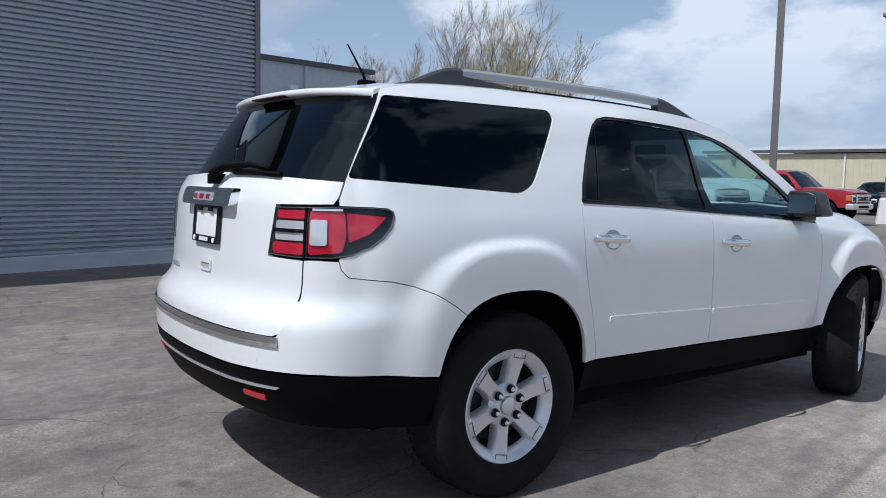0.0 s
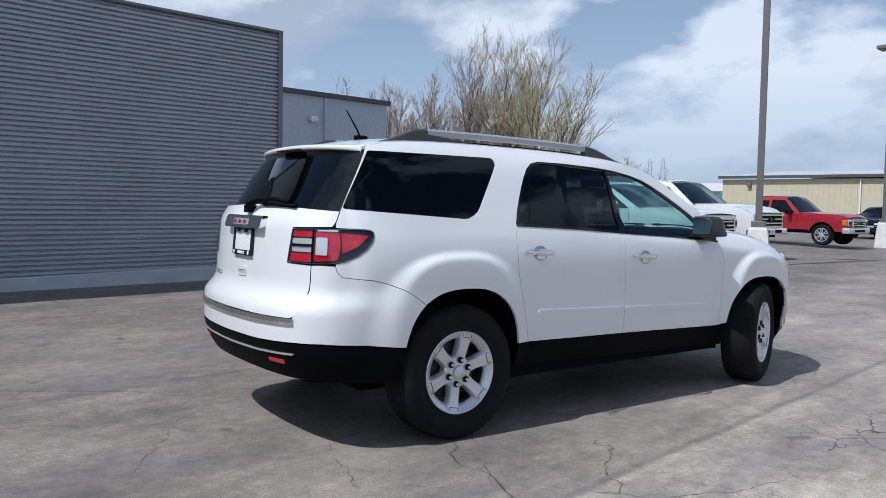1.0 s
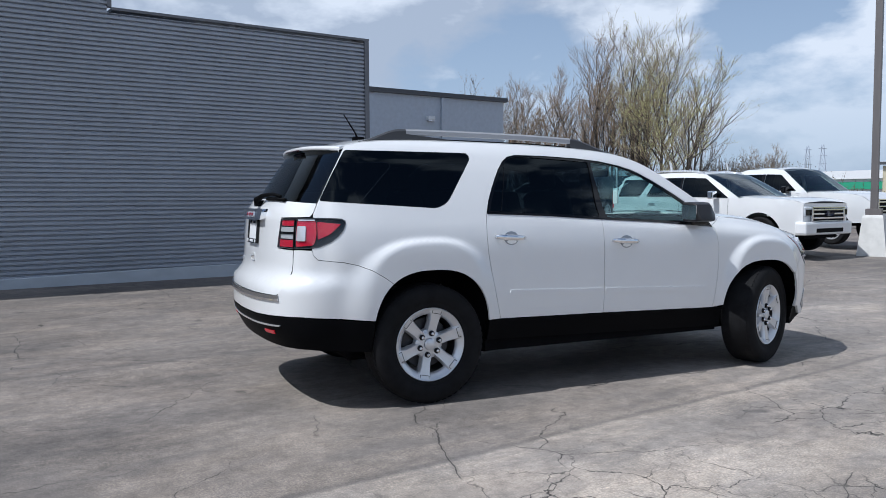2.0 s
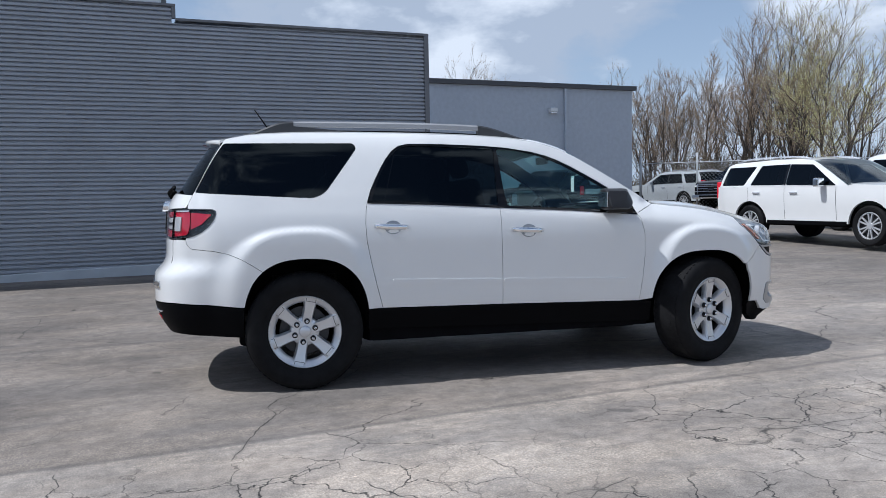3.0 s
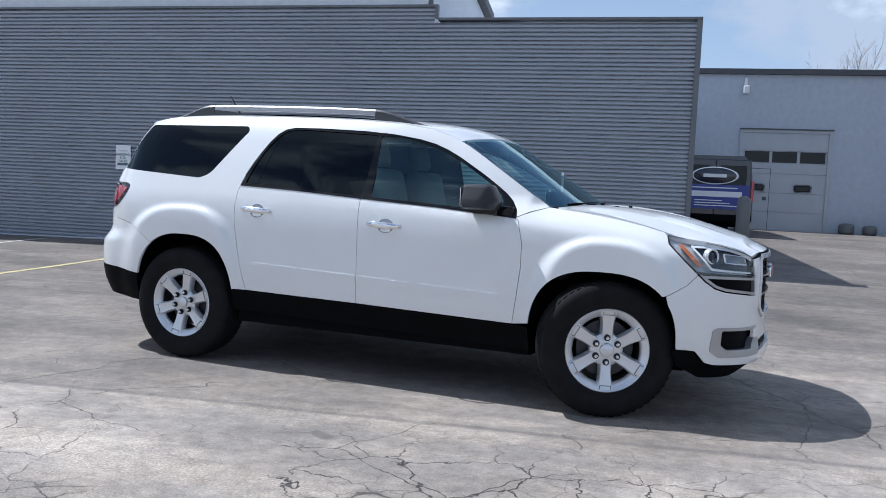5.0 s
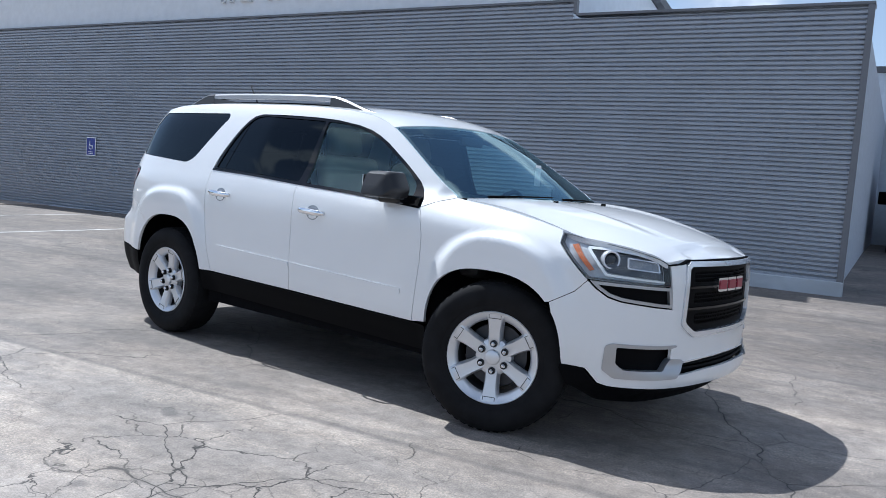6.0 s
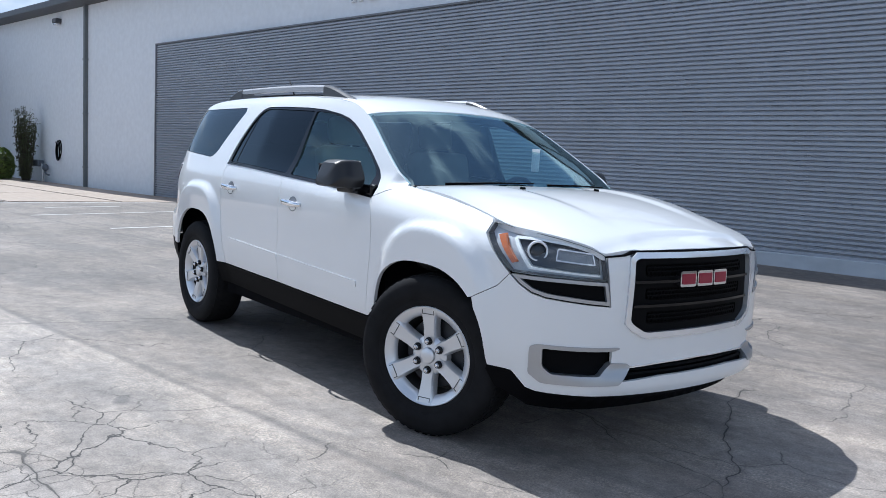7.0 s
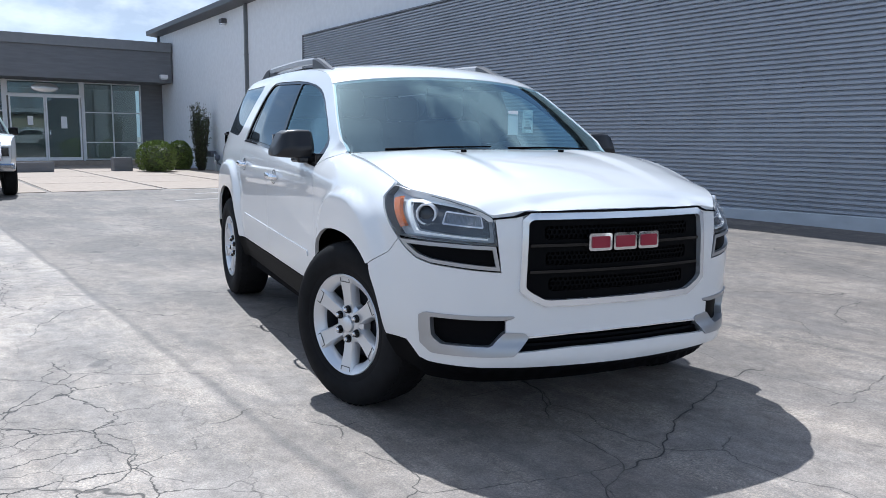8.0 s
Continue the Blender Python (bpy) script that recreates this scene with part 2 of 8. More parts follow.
    crk = mathn("MAXIMUM", mathn("MAXIMUM", c1, c2), mathn("MAXIMUM", c3, c4))
    # grime bleeding out along the larger cracks
    grime = mathn("MULTIPLY", mathn("MAXIMUM", cracks(0.30, 0.007, 0.85, 0.9, 0.43, 0.50, 3.0), cracks(0.95, 0.009, 0.30, 1.1, 0.46, 0.52, 11.0)), 0.22)
    col = mixc(grime, col, (0.085, 0.078, 0.072))
    col = mixc(mathn("MULTIPLY", crk, 0.95), col, (0.016, 0.015, 0.014))
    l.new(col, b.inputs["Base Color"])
    hb = mathn("SUBTRACT", mathn("MULTIPLY", noise_tex(120.0, 4.0, 9.0), 0.5), mathn("MULTIPLY", crk, 1.5))
    bp = n.new("ShaderNodeBump"); bp.inputs["Strength"].default_value, bp.inputs["Distance"].default_value = 0.5, 0.008
    l.new(hb, bp.inputs["Height"]); l.new(bp.outputs[0], b.inputs["Normal"])
    return m


ASPHALT_DARK, ASPHALT_LIGHT, ASPHALT_WARM, ASPHALT_WORN = (0.192, 0.181, 0.174), (0.288, 0.270, 0.256), (0.335, 0.295, 0.258), (0.47, 0.42, 0.365)
M = {
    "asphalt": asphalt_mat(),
    "concrete": mat("pale_concrete", (0.37, 0.305, 0.25), 0.85, vary=0.12, bump=0.2, bump_scale=90, stain=0.4, stain_col=(0.36, 0.31, 0.27)),
    "kerb": mat("kerb_concrete", (0.42, 0.41, 0.40), 0.85, vary=0.15, bump=0.25, stain=0.4, stain_col=(0.25, 0.24, 0.23)),
    "footing": mat("pale_grey_footing", (0.46, 0.49, 0.52), 0.85, vary=0.10, bump=0.2, stain=0.35, stain_scale=1.5, stain_col=(0.33, 0.34, 0.35), stretch=(1, 0.5, 1)),
    "cladding": mat("grey_metal_cladding", (0.325, 0.352, 0.40), 0.38, metal=0.0, spec=0.8, vary=0.05, scale=2.0, stain=0.12, stain_col=(0.15, 0.15, 0.16)),
    "cladding_trim": mat("grey_metal_trim", (0.15, 0.155, 0.17), 0.45, vary=0.05),
    "block_white": mat("white_painted_block", (0.76, 0.785, 0.81), 0.7, vary=0.04, bump=0.15, bump_scale=40, stain=0.15, stain_col=(0.62, 0.64, 0.67)),
    "block_grey": mat("grey_painted_block", (0.46, 0.50, 0.56), 0.75, vary=0.06, bump=0.3, bump_scale=50, stain=0.2, stain_col=(0.40, 0.43, 0.48)),
    "fascia": mat("dark_roof_fascia", (0.07, 0.072, 0.08), 0.5),
    "roofing": mat("flat_roofing", (0.3, 0.3, 0.31), 0.9, vary=0.12),
    "white_paint": mat("white_car_paint", (0.75, 0.755, 0.755), 0.28, spec=0.5, coat=0.9, vary=0.012, scale=3.0),
    "black_plastic": mat("black_plastic", (0.003, 0.0032, 0.004), 0.55, spec=0.05, vary=0.1, bump=0.05, bump_scale=300),
    "mirror_black": mat("satin_black_cap", (0.018, 0.018, 0.020), 0.38, spec=0.4, vary=0.05),
    "gloss_black": mat("gloss_black", (0.004, 0.004, 0.005), 0.08, spec=0.35, vary=0.02),
    "under": mat("dark_underbody", (0.005, 0.005, 0.006), 0.9, spec=0.05, vary=0.2),
    "tyre": mat("tyre_rubber", (0.011, 0.011, 0.012), 0.75, spec=0.12, vary=0.25, scale=12.0, bump=0.1, bump_scale=120),
    "alloy": mat("silver_alloy", (0.66, 0.67, 0.69), 0.30, metal=0.6, vary=0.03),
    "alloy_shade": mat("alloy_groove_shade", (0.10, 0.105, 0.11), 0.4, metal=0.4, vary=0.05),
    "lens_clear": glass_mat("clear_tail_lens", (0.96, 0.96, 0.96), 0.02, 1.22),
    # near-black metal: the shade inside the wheels is put into its colour
    "alloy_dark": mat("wheel_shade_metal", (0.06, 0.06, 0.065), 0.5, metal=0.5, vary=0.1),
    "chrome": mat("chrome", (0.82, 0.83, 0.85), 0.08, metal=1.0, vary=0.01),
    "satin_dark": mat("dull_silver_trim", (0.40, 0.41, 0.43), 0.32, metal=0.7, vary=0.03),
    # chrome darkened to paint in the step strip's dark reflection
    "chrome_shade": mat("dark_reflection_chrome", (0.50, 0.52, 0.56), 0.16, metal=1.0, vary=0.03),
    "tail_dark": mat("smoked_lamp_housing", (0.018, 0.024, 0.030), 0.15, spec=0.5, vary=0.05),
    "tail_rim": mat("grey_lamp_rim", (0.22, 0.23, 0.25), 0.2, metal=0.6, vary=0.05),
    # silver darkened to carry the shade of the handle recess
    "cup_shade": mat("shaded_silver_cup", (0.33, 0.34, 0.36), 0.25, metal=0.6, vary=0.03),
    "satin": mat("satin_silver", (0.74, 0.76, 0.79), 0.25, metal=0.7, vary=0.02),
    "rail_silver": mat("grey_silver_rail", (0.40, 0.405, 0.42), 0.48, metal=0.35, vary=0.04),
    "glass_car": glass_mat("car_windscreen", (0.55, 0.63, 0.62), 0.02, 1.6, (0.93, 0.97, 0.98)),
    "red_dim": mat("bright_red_reflector", (0.66, 0.014, 0.03), 0.2, coat=0.5, vary=0.05),
    "glass_rear": glass_mat("rear_privacy_glass", (0.03, 0.034, 0.04), 0.035, 1.5, (0.85, 0.94, 1.0)),
    "glass_dim": glass_mat("dark_rear_glass", (0.02, 0.022, 0.025), 0.0, 1.3),
    "glass_tint": glass_mat("privacy_glass", (0.03, 0.034, 0.04), 0.0, 1.40, (0.80, 0.92, 1.0)),
    "glass": glass_mat("green_tinted_glass", (0.62, 0.86, 0.84), 0.0, 1.8, (0.72, 0.95, 1.0)),
    "glass_front": glass_mat("windscreen_glass", (0.66, 0.82, 0.83), 0.045, 2.7, (0.69, 0.94, 1.0)),
    "strip_white": mat("white_light_guide", (0.85, 0.87, 0.86), 0.25, coat=0.5, vary=0.03),
    "lamp_inner": mat("grey_lamp_housing", (0.55, 0.58, 0.61), 0.3, metal=0.1, vary=0.15, scale=30.0),
    "lamp_mid": mat("grey_lamp_reflector", (0.24, 0.255, 0.27), 0.25, metal=0.3, vary=0.25, scale=40.0, stretch=(1, 6, 1)),
    "lamp_dark": mat("dark_lamp_bezel", (0.075, 0.082, 0.09), 0.3, metal=0.3, vary=0.1, scale=30.0),
    "lens_dark": mat("dark_projector_glass", (0.02, 0.024, 0.03), 0.06, vary=0.02),
    "emblem_red": mat("deep_red_enamel", (0.25, 0.008, 0.030), 0.3, vary=0.03),
    "glass_clear": glass_mat("clear_lens", (0.92, 0.93, 0.94), 0.0, ior=1.4),
    "glass_shop": glass_mat("shop_glass", (0.62, 0.70, 0.70), 0.0, 1.7, (0.85, 0.97, 1.0)),
    "brake_dark": mat("dark_red_lens", (0.05, 0.006, 0.008), 0.15, coat=0.6, vary=0.03),
    "red_lens": mat("red_lens", (0.46, 0.010, 0.032), 0.12, coat=1.0, vary=0.03),
    "clear_refl": mat("silver_reflector", (0.74, 0.75, 0.77), 0.16, metal=0.5, vary=0.05, scale=40.0),
    "amber": mat("amber_lens", (0.52, 0.15, 0.045), 0.15, coat=1.0, vary=0.03),
    "red_paint": mat("red_car_paint", (0.30, 0.010, 0.020), 0.3, coat=0.7, vary=0.02),
    "black_paint": mat("black_car_paint", (0.005, 0.005, 0.006), 0.2, spec=0.15, coat=0.35, vary=0.02),
    "navy_paint": mat("dark_blue_paint", (0.012, 0.014, 0.03), 0.25, coat=1.0, vary=0.02),
    "silver_paint": mat("silver_car_paint", (0.55, 0.58, 0.60), 0.3, metal=0.3, coat=0.8, vary=0.02),
    "interior": mat("grey_cloth", (0.20, 0.195, 0.19), 0.85, vary=0.1),
    "interior_light": mat("light_grey_cloth", (0.36, 0.35, 0.34), 0.85, vary=0.08),
    "dash": mat("dark_dashboard", (0.03, 0.03, 0.032), 0.6, vary=0.1),
    "galv": mat("brown_grey_steel", (0.17, 0.155, 0.15), 0.45, metal=0.3, vary=0.1, stretch=(1, 1, 0.1)),
    "tan": mat("tan_metal_siding", (0.52, 0.47, 0.34), 0.6, vary=0.05, scale=1.0),
    "white_metal": mat("white_metal", (0.72, 0.73, 0.74), 0.5, vary=0.06),
    "meter_grey": mat("blue_grey_meter_paint", (0.10, 0.115, 0.14), 0.5, vary=0.08),
    "foot_grey": mat("dark_grey_rail_foot", (0.05, 0.051, 0.055), 0.35, vary=0.05),
    "letter_grey": mat("letter_grey", (0.30, 0.34, 0.39), 0.4, vary=0.04),
    "sign_white": mat("white_sign", (0.88, 0.89, 0.90), 0.4, vary=0.03),
    "sign_blue": mat("blue_sign", (0.05, 0.07, 0.30), 0.4, vary=0.03),
    "sign_ink": mat("grey_green_ink", (0.12, 0.16, 0.18), 0.5),
    "line_white": mat("worn_white_line", (0.55, 0.54, 0.52), 0.8, vary=0.2, scale=9.0, stain=0.8, stain_scale=4.0, stain_col=(0.24, 0.23, 0.22)),
    "line_yellow": mat("worn_yellow_line", (0.52, 0.44, 0.22), 0.8, vary=0.2, scale=9.0, stain=0.8, stain_scale=4.0, stain_col=(0.24, 0.23, 0.22)),
    "roof_pale": mat("weathered_pale_roof", (0.42, 0.44, 0.46), 0.6, vary=0.08, scale=0.4),
    "dark_brick": mat("dark_grey_brick_paint", (0.15, 0.155, 0.165), 0.7, vary=0.12, scale=3.0, bump=0.3, bump_scale=18, stretch=(0.5, 0.5, 4.0)),
    "bark": mat("grey_brown_bark", (0.055, 0.046, 0.040), 0.9, vary=0.25, scale=4.0),
    "twig": mat("fine_twig", (0.25, 0.185, 0.130), 0.9, vary=0.2),
    "bud": mat("spring_bud_green", (0.56, 0.55, 0.24), 0.8, vary=0.3),
    "bud_brown": mat("tan_bud", (0.42, 0.31, 0.20), 0.8, vary=0.3),
    "leaf": mat("box_leaf", (0.16, 0.22, 0.05), 0.6, vary=0.35),
    "leaf_dark": mat("dark_evergreen", (0.07, 0.085, 0.035), 0.7, vary=0.35),
    "brush_green": mat("budding_brush", (0.20, 0.19, 0.07), 0.9, vary=0.3),
    "brush": mat("dry_brush", (0.15, 0.12, 0.085), 0.9, vary=0.3),
    "grass": mat("spring_grass", (0.09, 0.13, 0.04), 0.9, vary=0.3),
    "door_grey": mat("pale_grey_door_paint", (0.45, 0.47, 0.50), 0.6, vary=0.05, scale=2.0),
    "downpipe": mat("grey_green_metal", (0.13, 0.14, 0.145), 0.5, vary=0.08),
    "sign_faint": mat("faint_print", (0.6, 0.63, 0.66), 0.5),
    "canopy_cap": mat("grey_metal_coping", (0.19, 0.195, 0.205), 0.5, vary=0.05),
    "alu": mat("pale_aluminium", (0.74, 0.75, 0.76), 0.4, metal=0.1, vary=0.04),
    "pole_base": mat("pale_cast_concrete", (0.66, 0.65, 0.62), 0.85, vary=0.1, bump=0.2, stain=0.3, stain_scale=3.0, stain_col=(0.42, 0.41, 0.39)),
    "galv_light": mat("galvanised_steel", (0.48, 0.49, 0.50), 0.45, metal=0.5, vary=0.1),
    "green_band": mat("green_sign_band", (0.03, 0.30, 0.17), 0.5, vary=0.05),
    # distance haze is put into the pylons' pale blue colour
    "haze_steel": mat("hazy_steel", (0.50, 0.55, 0.63), 0.7),
}

# ---- small modelling helpers ----
from mathutils.geometry import delaunay_2d_cdt


def link_mesh(name, verts, faces, material, parent=None, smooth=False, label=""):
    me = bpy.data.meshes.new(name)
    me.from_pydata([tuple(v) for v in verts], [], faces)
    me.materials.append(M[material])
    if smooth:
        me.polygons.foreach_set("use_smooth", [True] * len(me.polygons))
    ob = new(name, me)
    if parent is not None:
        ob.parent = parent
    if label:
        ob["label"] = label
    return ob


def part(name, bm, material, parent=None, label="", smooth=False):
    me = bpy.data.meshes.new(name)
    bm.normal_update()
    bm.to_mesh(me)
    bm.free()
    me.materials.append(M[material])
    if smooth:
        me.polygons.foreach_set("use_smooth", [True] * len(me.polygons))
    ob = new(name, me)
    if parent is not None:
        ob.parent = parent
    if label:
        ob["label"] = label
    return ob


def empty(name, m, label, category, group="", kind=""):
    ob = new(name)
    ob.matrix_world = m
    return tagged(ob, label, category, group, kind)


def bm_box(bm, x0, x1, y0, y1, z0, z1, bevel=0.0, m=None):
    b2 = bmesh.new()
    bmesh.ops.create_cube(b2, size=1.0)
    for v in b2.verts:
        v.co = Vector(((x0 + x1) / 2 + v.co.x * (x1 - x0), (y0 + y1) / 2 + v.co.y * (y1 - y0), (z0 + z1) / 2 + v.co.z * (z1 - z0)))
    if bevel:
        bmesh.ops.bevel(b2, geom=b2.edges[:], offset=bevel, segments=2, affect="EDGES", profile=0.5)
    if m is not None:
        b2.transform(m)
    tmp = bpy.data.meshes.new("tmp")
    b2.to_mesh(tmp)
    b2.free()
    bm.from_mesh(tmp)
    bpy.data.meshes.remove(tmp)
    return bm


def box(x0, x1, y0, y1, z0, z1, bevel=0.0, m=None):
    return bm_box(bmesh.new(), x0, x1, y0, y1, z0, z1, bevel, m)


def lathe(profile, seg=32, axis="y"):
    """Turn (radius, along) pairs round an axis."""
    bm = bmesh.new()
    rings = []
    for r, a in profile:
        ring = []
        for i in range(seg):
            t = 2 * math.pi * i / seg
            c, s = r * math.cos(t), r * math.sin(t)
            ring.append(bm.verts.new({"y": (c, a, s), "z": (c, s, a), "x": (a, c, s)}[axis]))
        rings.append(ring)
    for r0, r1 in zip(rings, rings[1:]):
        for i in range(seg):
            bm.faces.new((r0[i], r0[(i + 1) % seg], r1[(i + 1) % seg], r1[i]))
    bmesh.ops.remove_doubles(bm, verts=bm.verts, dist=1e-6)
    bmesh.ops.recalc_face_normals(bm, faces=bm.faces)
    return bm


def tube(points, radii, seg=6, close=True):
    """A tapered tube along a polyline, as (verts, faces)."""
    verts, faces = [], []
    pts = [Vector(p) for p in points]
    for i, p in enumerate(pts):
        d = (pts[min(i + 1, len(pts) - 1)] - pts[max(i - 1, 0)])
        if d.length < 1e-9:
            d = Vector((0, 0, 1))
        d.normalize()
        a = d.orthogonal().normalized() if i == 0 else (a - d * a.dot(d)).normalized()
        b = d.cross(a)
        r = radii[i] if not isinstance(radii, (int, float)) else radii
        for k in range(seg):
            t = 2 * math.pi * k / seg
            verts.append(p + a * (r * math.cos(t)) + b * (r * math.sin(t)))
    for i in range(len(pts) - 1):
        for k in range(seg):
            faces.append((i * seg + k, i * seg + (k + 1) % seg, (i + 1) * seg + (k + 1) % seg, (i + 1) * seg + k))
    if close:
        faces.append(tuple(range(seg))[::-1])
        faces.append(tuple((len(pts) - 1) * seg + k for k in range(seg)))
    return verts, faces


def smooth01(v):
    v = max(0.0, min(1.0, v))
    return v * v * (3 - 2 * v)


def curve_at(table, v):
    """Monotone-looking smooth interpolation through (v, value) rows."""
    if v <= table[0][0]:
        return table[0][1]
    if v >= table[-1][0]:
        return table[-1][1]
    for i in range(len(table) - 1):
        a, b = table[i], table[i + 1]
        if v <= b[0]:
            p0 = table[max(i - 1, 0)]
            p3 = table[min(i + 2, len(table) - 1)]
            h = b[0] - a[0]
            t = (v - a[0]) / h
            m = (b[1] - a[1]) / h
            ma = 0.5 * (m + (a[1] - p0[1]) / (a[0] - p0[0])) if i > 0 else m
            mb = 0.5 * (m + (p3[1] - b[1]) / (p3[0] - b[0])) if i + 2 < len(table) else m
            if (a[1] - p0[1]) * (b[1] - a[1]) <= 0 and i > 0:
                ma = 0.0
            if (p3[1] - b[1]) * (b[1] - a[1]) <= 0 and i + 2 < len(table):
                mb = 0.0
            return ((2 * t**3 - 3 * t**2 + 1) * a[1] + (t**3 - 2 * t**2 + t) * h * ma + (-2 * t**3 + 3 * t**2) * b[1] + (t**3 - t**2) * h * mb)
    return table[-1][1]


def resample(poly, step, closed=True):
    out = []
    n = len(poly)
    for i in range(n if closed else n - 1):
        a, b = poly[i], poly[(i + 1) % n]
        k = max(1, int(math.ceil(math.hypot(b[0] - a[0], b[1] - a[1]) / step)))
        for j in range(k):
            out.append((a[0] + (b[0] - a[0]) * j / k, a[1] + (b[1] - a[1]) * j / k))
    if not closed:
        out.append(tuple(poly[-1]))
    return out


def area2(p):
    return sum(p[i][0] * p[(i + 1) % len(p)][1] - p[(i + 1) % len(p)][0] * p[i][1] for i in range(len(p))) / 2


def shrink(poly, d):
    """Offset a closed outline inwards by d."""
    if d == 0:
        return list(poly)
    s = 1 if area2(poly) > 0 else -1
    n = len(poly)
    out = []
    for i in range(n):
        a, b, c = Vector(poly[i - 1]), Vector(poly[i]), Vector(poly[(i + 1) % n])
        e0, e1 = (b - a).normalized(), (c - b).normalized()
        n0, n1 = Vector((-e0.y, e0.x)) * s, Vector((-e1.y, e1.x)) * s
        m = n0 + n1
        k = m.length_squared
        m = m * (2 / k) if k > 0.35 else m.normalized() * 1.6
        out.append(tuple(b + m * d))
    return out


def rounded(poly, r, seg=5):
    """Round the corners of a closed outline; r is one radius or one per corner."""
    n = len(poly)
    out = []
    for i in range(n):
        rr = r[i] if isinstance(r, (list, tuple)) else r
        a, b, c = Vector(poly[i - 1]), Vector(poly[i]), Vector(poly[(i + 1) % n])
        rr = min(rr, 0.48 * (a - b).length, 0.48 * (c - b).length)
        if rr < 1e-4:
            out.append(tuple(b))
            continue
        p, q = b + (a - b).normalized() * rr, b + (c - b).normalized() * rr
        for k in range(seg + 1):
            t = k / seg
            out.append(tuple(p * (1 - t)**2 + b * (2 * t * (1 - t)) + q * t**2))
    return out


def inside(pt, poly):
    x, y = pt
    c = False
    j = len(poly) - 1
    for i in range(len(poly)):
        xi, yi = poly[i]
        xj, yj = poly[j]
        if (yi > y) != (yj > y) and x < (xj - xi) * (y - yi) / (yj - yi) + xi:
            c = not c
        j = i
    return c


def sheet(outer, holes=(), step=0.04, edge_step=None):
    """Triangulate an outline with holes, filled with a grid of points. Returns points, triangles, loops."""
    es = edge_step or step
    loops = [resample(outer, es)] + [resample(h, es) for h in holes]
    pts, edges, idx_loops = [], [], []
    for lp in loops:
        i0 = len(pts)
        pts += lp
        ids = list(range(i0, len(pts)))
        idx_loops.append(ids)
        edges += [(ids[k], ids[(k + 1) % len(ids)]) for k in range(len(ids))]
    xs, ys = [p[0] for p in outer], [p[1] for p in outer]
    cell = {}
    for p in pts:
        cell.setdefault((int(p[0] // step), int(p[1] // step)), []).append(p)
    nx, ny = int((max(xs) - min(xs)) / step) + 1, int((max(ys) - min(ys)) / step) + 1
    for i in range(nx + 1):
        for j in range(ny + 1):
            q = (min(xs) + i * step, min(ys) + (j + 0.5 * (i % 2)) * step * 0.98)
            ci, cj = int(q[0] // step), int(q[1] // step)
            near = any((q[0] - p[0])**2 + (q[1] - p[1])**2 < (0.5 * step)**2 for a in (-1, 0, 1) for b in (-1, 0, 1) for p in cell.get((ci + a, cj + b), ()))
            if not near and inside(q, loops[0]) and not any(inside(q, h) for h in loops[1:]):
                pts.append(q)
    v, e, f, ov, oe, of = delaunay_2d_cdt([Vector(p) for p in pts], edges, [], 0, 1e-7)
    tri = []
    for t in f:
        ab, ac, bc = v[t[1]] - v[t[0]], v[t[2]] - v[t[0]], v[t[2]] - v[t[1]]
        if abs(ab.x * ac.y - ab.y * ac.x) < 0.012 * max(ab.length_squared, ac.length_squared, bc.length_squared):
            continue
        c = ((v[t[0]].x + v[t[1]].x + v[t[2]].x) / 3, (v[t[0]].y + v[t[1]].y + v[t[2]].y) / 3)
        if inside(c, loops[0]) and not any(inside(c, h) for h in loops[1:]):
            tri.append(tuple(t))
    back = {}
    for new_i, olds in enumerate(ov):
        for o in olds:
            back[o] = new_i
    return [tuple(p) for p in v], tri, [[back[i] for i in lp] for lp in idx_loops]


def skin(name, outer, place, material, parent, holes=(), step=0.04, edge_step=None, depth=0.018, gap=0.0017, mirror=False, label="", flip=False, lift=0.0):
    """A panel: an outline in two parameters laid on a surface by place(u, v, inset), with a turned-in rim."""
    pts, tri, loops = sheet(shrink(outer, gap), [shrink(h, -gap) for h in holes], step, edge_step)
    verts = [place(u, v, -lift) for u, v in pts]
    faces = list(tri)
    if depth:
        for lp in loops:
            o = len(verts)
            verts += [verts[i] for i in lp]
            r2 = len(verts)
            verts += [place(pts[i][0], pts[i][1], depth - lift) for i in lp]
            k = len(lp)
            faces += [(o + i, r2 + i, r2 + (i + 1) % k, o + (i + 1) % k) for i in range(k)]
    me_faces = faces
    verts = [Vector(v) for v in verts]
    if mirror:
        verts = [Vector((v.x, -v.y, v.z)) for v in verts]
    ob = link_mesh(name, verts, me_faces, material, parent, True, label)
    bm = bmesh.new()
    bm.from_mesh(ob.data)
    # face the panel outwards: flip if its main sheet looks the wrong way
    bm.normal_update()
    s = 0.0
    for f in list(bm.faces)[:len(tri)]:
        c = f.calc_center_median()
        s += f.normal.dot(Vector((c.x - 1.4, c.y, (c.z - 0.8)))) * f.calc_area()
    if (s < 0) != flip:
        bmesh.ops.reverse_faces(bm, faces=bm.faces)
    bm.to_mesh(ob.data)
    bm.free()
    return ob

# ---- the setting ----
def softplus(v):
    return math.log(1 + math.exp(v)) if v < 30 else v


def ground_z(x, y):
    """The lot is flat round the car and rises gently towards the buildings."""
    rise = 0.0295 * (softplus(-6 - x) - softplus(-21 - x))
    return rise * (-0.45 + 1.45 * smooth01((y + 17) / 19))


